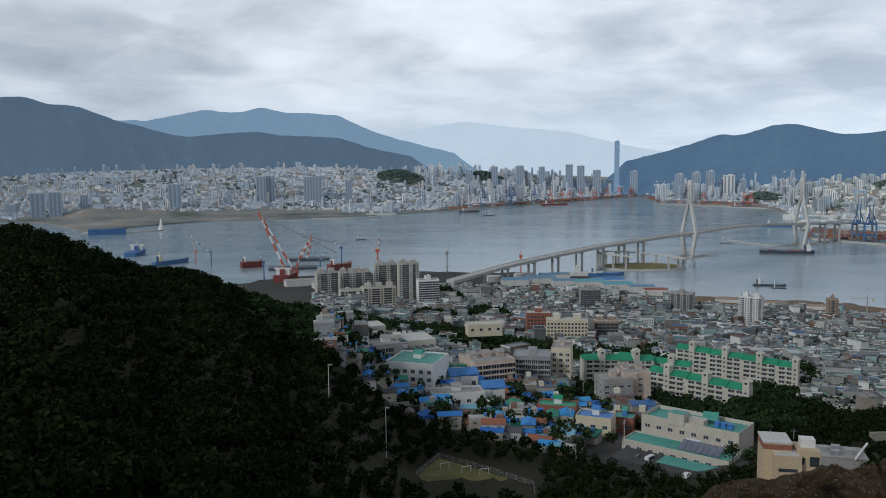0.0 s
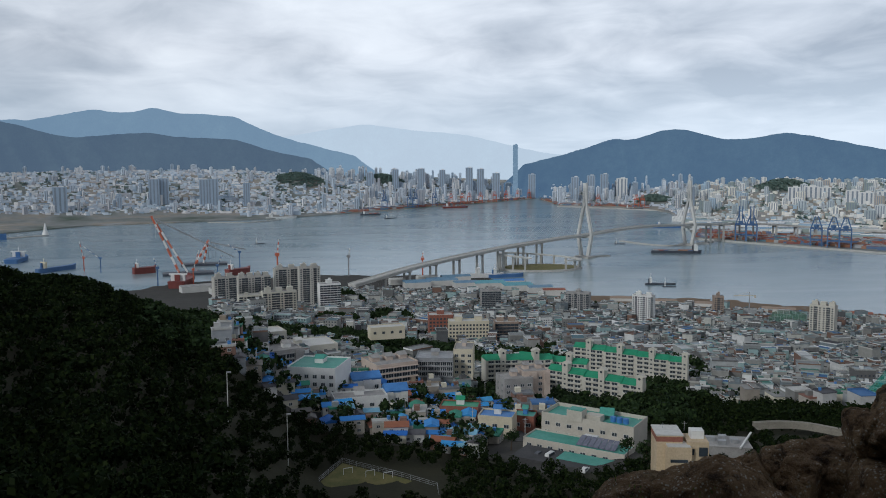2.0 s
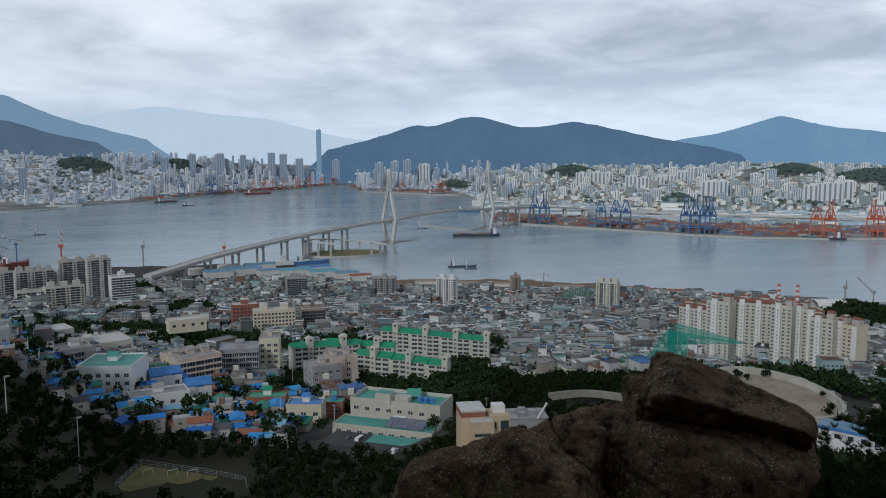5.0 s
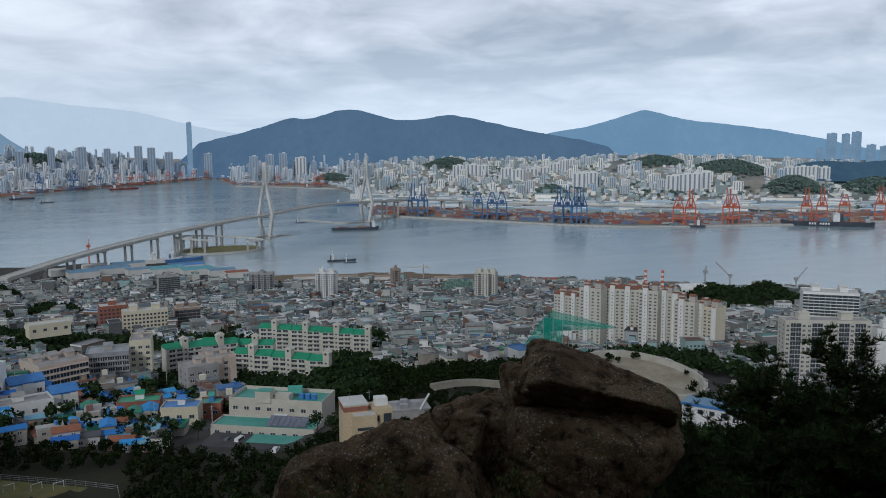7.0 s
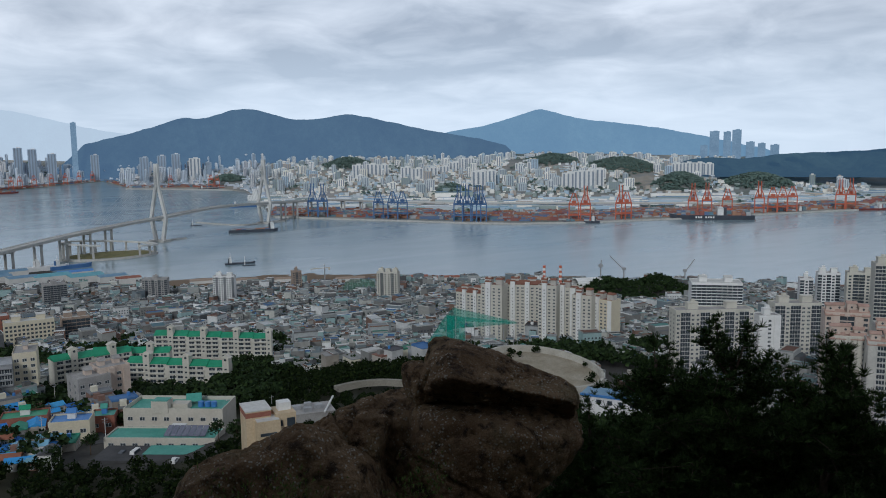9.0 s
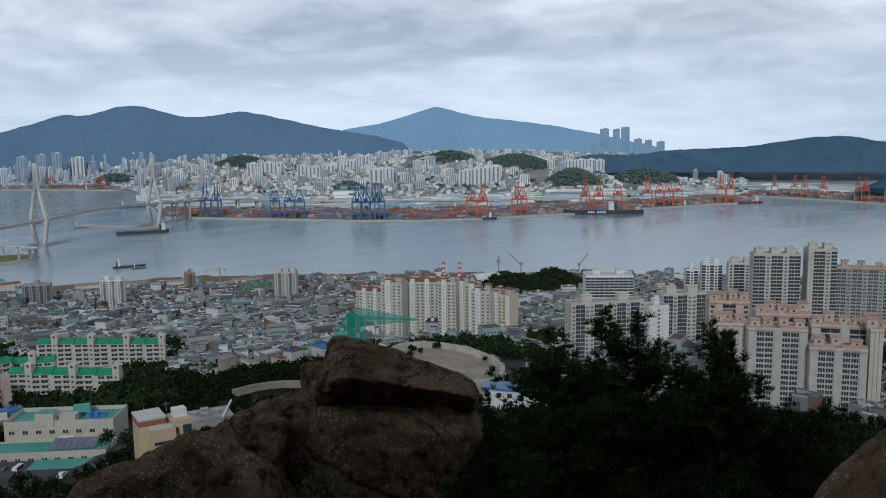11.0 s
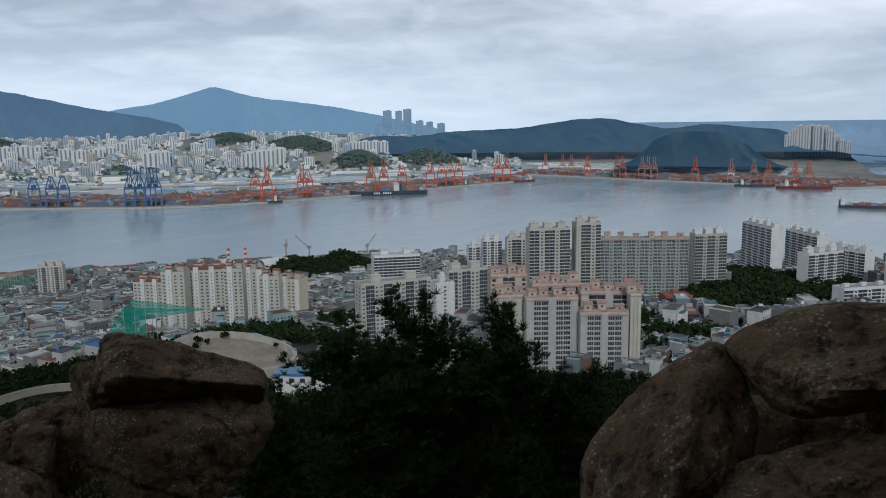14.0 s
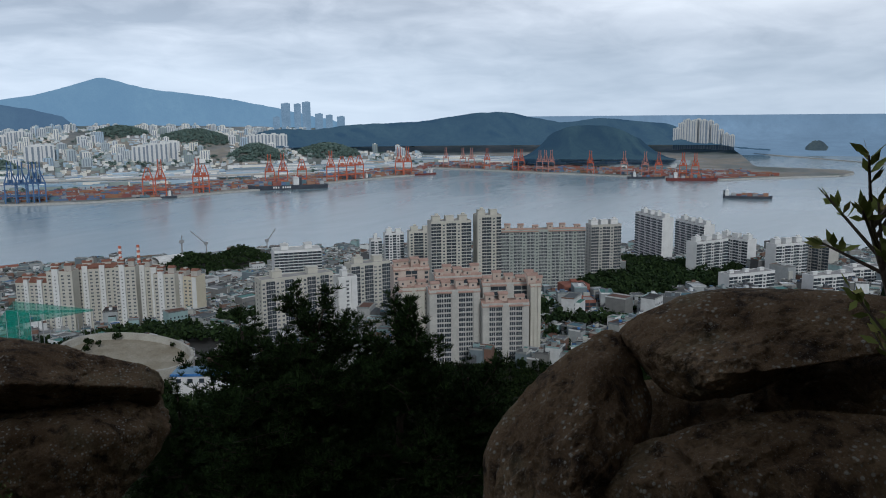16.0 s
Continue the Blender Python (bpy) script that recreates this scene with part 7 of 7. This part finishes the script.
for _az, _r in ((34, 1385), (36.5, 1375), (19.5, 1430), (22, 1410), (24.5, 1400), (29.5, 1380)):
    shed(_az, _r, 50, 12, 6, 4, BRICK if _az > 30 else BROWNWALL, "low rust-brown shed on the bare shore")


# ---- between the wood and the flats ----
def net_cage():
    az, r = 38.9, 500
    z = elev(az, r)
    ob = base("driving_range", Matrix.Translation(at(az, r, z)) @ pose(0, 0, 0, 0, 0, -az - 8), "golf driving range inside tall green nets", "net cage")
    top = 126 - z
    for i in range(8):
        for y in (-10, 14):
            b = Bag()
            b.bar((-21 + i * 6, y, -1), (-21 + i * 6, y, top - 1.2 * i), .3)
            b.thing("mast", STEEL, parent=ob)
    for x0, y0, x1, y1 in ((-21, -10, -9, -10), (-21, 14, 21, 14), (-21, -10, -21, 14), (-36, -16, -21, -10), (-21, -10, 21, 12)):
        b = Bag()
        za, zb = (top - (x + 21) * .2 if x >= -21 else 9.5 for x in (x0, x1))
        low = 8 if x1 < 10 else za - 9
        b.add([(x0, y0, min(low, za - 1)), (x1, y1, low), (x1, y1, zb), (x0, y0, za)], [(0, 1, 2, 3)])
        b.thing("net", NET_SHEER, parent=ob)
    b = Bag()
    for k in range(3):
        b.box(2, -8, k * 4, k * 4 + .6, 40, 6)
    b.thing("tee_deck", WHITE, parent=ob)


def sheer(name, colour, cover):
    m, n = material(name)
    d = n.add("ShaderNodeBsdfDiffuse", Color=rgb(colour))
    t = n.add("ShaderNodeBsdfTransparent")
    x = n.add("ShaderNodeMixShader", i0=cover, i1=t.outputs[0], i2=d.outputs[0])
    o = n.add("ShaderNodeOutputMaterial")
    n.tree.links.new(x.outputs[0], o.inputs[0])
    return m


NET_SHEER = sheer("sheer_green_net", (.015, .27, .2), .62)
net_cage()


WORN = surf("worn_concrete", (.2, .185, .15), (.3, .28, .235), 6.0, .4, .9, .2, grime=.4)


PALE_WORN = surf("pale_weathered_concrete", (.36, .34, .29), (.48, .46, .4), 6.0, .4, .9, .2, grime=.35)
TAN_FLOOR = surf("tan_dusty_concrete", (.27, .23, .16), (.4, .36, .28), 9.0, .6, .9, .2, grime=.4)


def bush(p, h, seed):
    """A low leafy bush."""
    rng = np.random.default_rng(seed)
    v = crown_template(rng, 90, .11) * h * 1.4
    ob = new("bush", array_mesh("bush", v, np.arange(len(v)).reshape(-1, 4), [LEAVES]))
    ob.matrix_basis = Matrix.Translation(p)
    tagged(ob, "small dark bush growing on the round terrace", "bush", "terrace bushes")


def bowl():
    """The round concrete terrace among the trees."""
    az, r = 43.3, 325
    c = at(az, r, 0)
    b = Bag()
    n = 48
    rim, floor_z = 141.0, 138.4
    ring = lambda s, z: [c + Vector((s * (21 * math.cos(t)), s * 27 * math.sin(t), 0)) + Vector((0, 0, z + 2.2 * s * math.sin(t))) for t in (2 * math.pi * i / n for i in range(n))]
    rows = [ring(1.02, 122), ring(1.02, rim), ring(.97, rim), ring(.95, floor_z), ring(.0, floor_z - .8)]
    for q in rows:
        b.v += q
    for k in range(4):
        for i in range(n):
            b.f.append((k * n + i, k * n + (i + 1) % n, k * n + n + (i + 1) % n, k * n + n + i))
    b.m = [0] * len(b.f)
    b.m = [1 if i < 3 * n else 0 for i in range(4 * n)]
    ob = b.thing("round_terrace", [TAN_FLOOR, PALE_WORN])
    for i in range(9):
        k = random.Random(i)
        t, s = k.uniform(0, 6.28), k.uniform(.55, .9)
        bush(c + Vector((21 * s * math.cos(t), 27 * s * math.sin(t), floor_z + 2.2 * s * math.sin(t) - .4)), k.uniform(2.2, 3.8), i)
    tagged(ob, "round pale concrete terrace with a low rim among trees", "terrace", kind="structure")
    ob = base("long_building", Matrix.Translation(at(48.7, 258, elev(48.7, 258) - 4)) @ pose(0, 0, 0, 0, 0, -48.7 - 14), "low white building with a blue roof edge", "building")
    h = 150.2 - elev(48.7, 258) + 4
    b = Bag()
    b.box(0, 0, 0, h, 22, 8)
    b.thing("wall", WHITE, parent=ob)
    b = Bag()
    b.box(0, 0, h, h + .3, 22.6, 8.6)
    b.thing("roof", DULL_BLUE, parent=ob)
    b = Bag()
    b.box(0, -4.45, h - .3, h + .5, 22.8, .3)
    b.thing("fascia", BLUE, parent=ob)
    for i in range(6):
        b = Bag()
        b.box(-9 + i * 3.6, -4.05, h - 2.6, h - 1.2, 1.6, .1)
        b.thing("window", GLASS, parent=ob)
    b = Bag()
    path = [at(a, q, z) for a, q, z in ((28.3, 300, 140), (29.8, 303, 140.5), (31.4, 303, 141), (33, 300, 141.3), (34.5, 296, 141.8))]
    ribbon(b, smooth_path(path, 6), 5, 1.5)
    tagged(b.thing("road", WORN), "pale curving hillside road", "road", kind="structure")
    b = Bag()
    ribbon(b, [p + Vector((0, 0, 1.0)) + (p.normalized() * -2.6).to_2d().to_3d() for p in smooth_path(path, 6)], .35, 1.2)
    tagged(b.thing("road_wall", WORN), "low pale wall along the hillside road", "wall", kind="structure")


bowl()


def lawn():
    pts = [at(-2.4, 246, 0), at(-.7, 262, 0), at(3.6, 247, 0), at(6.2, 238, 0), at(6.4, 222, 0), at(-2, 222, 0)]
    z = 133.6
    b = Bag()
    n = len(pts)
    b.add([p + Vector((0, 0, z)) for p in pts] + [p + Vector((0, 0, z - 14)) for p in pts], [tuple(range(n))[::-1]] + [(i, (i + 1) % n, n + (i + 1) % n, n + i) for i in range(n)])
    tagged(b.thing("lawn", GRASS_LAWN), "worn yellow-green sports lawn", "lawn", kind="structure")
    ob = base("fence", Matrix.Translation((0, 0, z)), "low wire fence with grey posts round the lawn", "fence")
    for a, q in zip(pts[:4], pts[1:5]):
        k = max(2, int((q - a).length / 3))
        for i in range(k):
            p = Bag()
            c = a.lerp(q, i / k)
            p.bar((c.x, c.y, -.2), (c.x, c.y, 1.8), .1)
            p.thing("post", STEEL, parent=ob)
        for h in (.6, 1.2, 1.75):
            p = Bag()
            p.bar((a.x, a.y, h), (q.x, q.y, h), .07)
            p.thing("rail", STEEL, parent=ob)
    for az, r in ((-.3, 252), (1.3, 249), (2.6, 247)):
        g = base("goal", Matrix.Translation(at(az, r, z)) @ pose(0, 0, 0, 0, 0, 20), "small white goal frame on the lawn", "goal", "lawn goals")
        for x in (-1.5, 1.5):
            b = Bag()
            b.bar((x, 0, 0), (x, 0, 2), .14)
            b.thing("post", WHITE, parent=g)
        b = Bag()
        b.bar((-1.5, 0, 2), (1.5, 0, 2), .14)
        b.thing("crossbar", WHITE, parent=g)


GRASS_LAWN = surf("worn_lawn", (.1, .11, .03), (.2, .17, .06), 6, .5, .95, .2)
lawn()


def car(az, r, z, yaw, paint, label, van=False):
    ob = base("van" if van else "car", Matrix.Translation(at(az, r, z)) @ pose(0, 0, 0, 0, 0, yaw - az), label, "vehicle", "parked vehicles")
    ln, h = (5.0, 2.0) if van else (4.3, 1.45)
    b = Bag()
    b.add([(-ln / 2, -.88, .3), (ln / 2, -.88, .3), (ln / 2, .88, .3), (-ln / 2, .88, .3), (-ln / 2, -.88, .95), (ln / 2, -.88, .85), (ln / 2, .88, .85), (-ln / 2, .88, .95)], [(0, 1, 5, 4), (1, 2, 6, 5), (2, 3, 7, 6), (3, 0, 4, 7), (3, 2, 1, 0), (4, 5, 6, 7)])
    f = .42 if van else .18
    b.add([(-ln * .47, -.8, .95), (ln * (f + .06), -.8, .9), (ln * (f + .06), .8, .9), (-ln * .47, .8, .95), (-ln * .42, -.7, h), (ln * (f - .05), -.7, h), (ln * (f - .05), .7, h), (-ln * .42, .7, h)], [(0, 1, 5, 4), (1, 2, 6, 5), (2, 3, 7, 6), (3, 0, 4, 7), (4, 5, 6, 7)])
    b.thing("body", paint, parent=ob)
    for s in (-1, 1):
        g = Bag()
        g.add([(-ln * .4, s * .8, 1.0), (ln * (f - .02), s * .8, 1.0), (ln * (f - .07), s * .745, h - .12), (-ln * .38, s * .745, h - .12)], [(0, 1, 2, 3)])
        g.thing("side_window", GLASS, parent=ob)
        for x in (-ln * .3, ln * .32):
            w = Bag()
            w.tube((x, s * .92, .33), (x, s * .7, .33), .33, .33, 12)
            w.thing("wheel", ASPHALT, parent=ob)


car(14.4, 272, 131.4, 60, WHITE, "silver-white van parked in the yard", True)
car(13.6, 274, 131.4, 65, HULL_DARK, "dark car parked beside a van")
car(16.9, 254, elev(16.9, 254) + .3, 70, WHITE, "white car parked below the yard")
for _i, (_az, _r) in enumerate(((-7.9, 372), (-7.5, 366), (8.9, 395), (9.2, 388), (9.5, 410), (15.2, 440), (15.8, 442))):
    car(_az, _r, elev(_az, _r) + .1, 40, (WHITE, HULL_DARK, GREYWALL)[_i % 3], "parked car on the town street")


def pole(az, r, h, label, lamp):
    ob = base("street_lamp" if lamp else "utility_pole", Matrix.Translation(at(az, r, elev(az, r) - .5)) @ pose(0, 0, 0, 0, 0, -az), label, "pole", "poles")
    b = Bag()
    b.tube((0, 0, 0), (0, 0, h), .16, .1, 8)
    b.thing("post", PALE, parent=ob)
    b = Bag()
    if lamp:
        b.box(.5, 0, h - .1, h + .25, 1.4, .5)
    else:
        b.bar((-1, 0, h - .6), (1, 0, h - .6), .14)
        b.bar((-.8, 0, h - 1.6), (.8, 0, h - 1.6), .14)
    b.thing("lamp_head" if lamp else "crossarm", STEEL, parent=ob)


for _az, _r, _h, _l in ((-4.55, 245, 17, 1), (-8.6, 236, 15, 1), (12.6, 300, 10, 0), (.5, 405, 12, 0), (8.8, 330, 10, 0), (9.4, 355, 10, 0), (3.9, 345, 10, 0), (13.4, 345, 10, 0), (-6.8, 400, 12, 0), (-8.2, 420, 12, 0), (9.7, 440, 12, 0), (-2.8, 345, 10, 0), (6.2, 340, 10, 0), (20.6, 300, 10, 0)):
    pole(_az, _r, _h, "thin pale street lamp above dark trees" if _l else "thin concrete utility pole between houses", _l)


def road(pts, label, w=6):
    b = Bag()
    path = smooth_path([at(a, r, elev(a, r) + .5) for a, r in pts], 8)
    ribbon(b, path, w, 1.5)
    tagged(b.thing("road", ASPHALT), label, "road", kind="structure")


road([(-8.2, 345), (-7.9, 375), (-7.4, 410), (-8, 450)], "narrow asphalt lane past parked cars")
road([(12.4, 300), (11.2, 340), (10, 370), (9.2, 395), (9.0, 420), (9.6, 450), (10.5, 490)], "grey street curving up through the town", 8)

# roof terrace with a pale beam beyond the beige building
_ob = base("flat_roof_house", Matrix.Translation(at(26.3, 262, elev(26.3, 262) - 2)) @ pose(0, 0, 0, 0, 0, -26.3 + 10), "low dark house with a cluttered flat roof", "house")
_h = 144.5 - elev(26.3, 262) + 2
_b = Bag()
_b.box(0, 0, 0, _h, 15, 10)
_b.thing("wall", GREYWALL, parent=_ob)
_b = Bag()
_b.box(0, 0, _h, _h + .3, 15.6, 10.6)
_b.thing("roof", GREYWALL, parent=_ob)
for _x, _y in ((-4, 0), (0, 2), (3, -1), (-1, -3)):
    _b = Bag()
    _b.box(_x, _y, _h + .3, _h + 1.6, 2.4, 1.8)
    _b.thing("roof_unit", STEEL, parent=_ob)
_b = Bag()
_b.bar((4, -6, _h + .3), (9, 4, _h + 2.2), .5)
_b.thing("beam", WHITE, parent=_ob)

# low blue-roofed shed below the yard
_z = elev(14.2, 252)
_ob = base("small_shed", Matrix.Translation(at(14.2, 252, min(_z, 130.6) - .3)) @ pose(0, 0, 0, 0, 0, -14.2 + 25), "small pale shed with a light blue hipped roof", "shed")
_h = 132.2 - min(_z, 130.6)
_b = Bag()
_b.box(0, 0, 0, _h, 5, 4)
_b.thing("wall", CREAM, parent=_ob)
_b = Bag()
_b.add([(-3, -2.5, _h), (3, -2.5, _h), (3, 2.5, _h), (-3, 2.5, _h), (-1, 0, _h + 1.3), (1, 0, _h + 1.3)], [(0, 1, 5, 4), (1, 2, 5), (2, 3, 4, 5), (3, 0, 4), (3, 2, 1, 0)])
_b.thing("roof", BLUE, parent=_ob)
_b = Bag()
_b.box(1, -2.05, .2, 2.1, .9, .1)
_b.thing("door", BROWNWALL, parent=_ob)

# trees before the long low building
for _a in (45.9, 46.7, 47.5, 48.3, 49.1, 49.9, 50.7, 51.5):
    leaf_tree(_a, 244 + (_a * 7) % 4, max(4.0, 147.3 - elev(_a, 245) + (_a * 3) % 1.2), "dark broadleaf tree before a low white building")


def net_court(az, r, lx, ly, h):
    """A low practice ground under green netting on posts."""
    ob = base("ball_court", Matrix.Translation(at(az, r, elev(az, r) - .5)) @ pose(0, 0, 0, 0, 0, -az - 6), "low practice ground inside grey-green nets on posts", "net cage")
    n = 7
    for i in range(n):
        for y in (-ly / 2, ly / 2):
            b = Bag()
            b.bar((-lx / 2 + i * lx / (n - 1), y, 0), (-lx / 2 + i * lx / (n - 1), y, h - (4 if i in (0, n - 1) else 0)), .5)
            b.thing("post", STEEL, parent=ob)
    for y in (-ly / 2, ly / 2):
        b = Bag()
        x0, x1 = -lx / 2, lx / 2
        b.add([(x0, y, 0), (x1, y, 0), (x1, y, h - 4), (x1 - lx / 6, y, h), (x0 + lx / 6, y, h), (x0, y, h - 4)], [(0, 1, 2, 3, 4, 5)])
        b.thing("net", NET_PALE, parent=ob)


NET_PALE = sheer("pale_green_net", (.1, .2, .15), .6)
net_court(30.1, 1215, 46, 30, 20)


def vault_hall(az, r, lx, ly, h, rise):
    """A hall under a pale ribbed vault."""
    ob = base("vault_hall", Matrix.Translation(at(az, r, elev(az, r) - 1)) @ pose(0, 0, 0, 0, 0, -az + 25), "white hall with a ribbed vaulted roof behind the flats", "hall")
    b = Bag()
    b.box(0, 0, 0, h, lx, ly)
    b.thing("wall", PALE, parent=ob)
    n = 9
    for i in range(n):
        t0, t1 = math.pi * i / n, math.pi * (i + 1) / n
        b = Bag()
        ring = [(-math.cos(t) * ly * .52, h + math.sin(t) * rise * k) for t, k in ((t0, 1), (t1, 1), (t1, .96), (t0, .96))]
        b.add([(-lx / 2, y, z) for y, z in ring] + [(lx / 2, y, z) for y, z in ring], [(0, 1, 5, 4), (2, 3, 7, 6), (0, 4, 7, 3), (1, 2, 6, 5), (0, 3, 2, 1), (4, 5, 6, 7)])
        b.bar((-lx / 2, ring[0][0], ring[0][1]), (lx / 2, ring[0][0], ring[0][1] + .01), .7)
        b.thing("roof_panel", WHITE, parent=ob)


vault_hall(46.4, 1180, 40, 26, 9, 8)
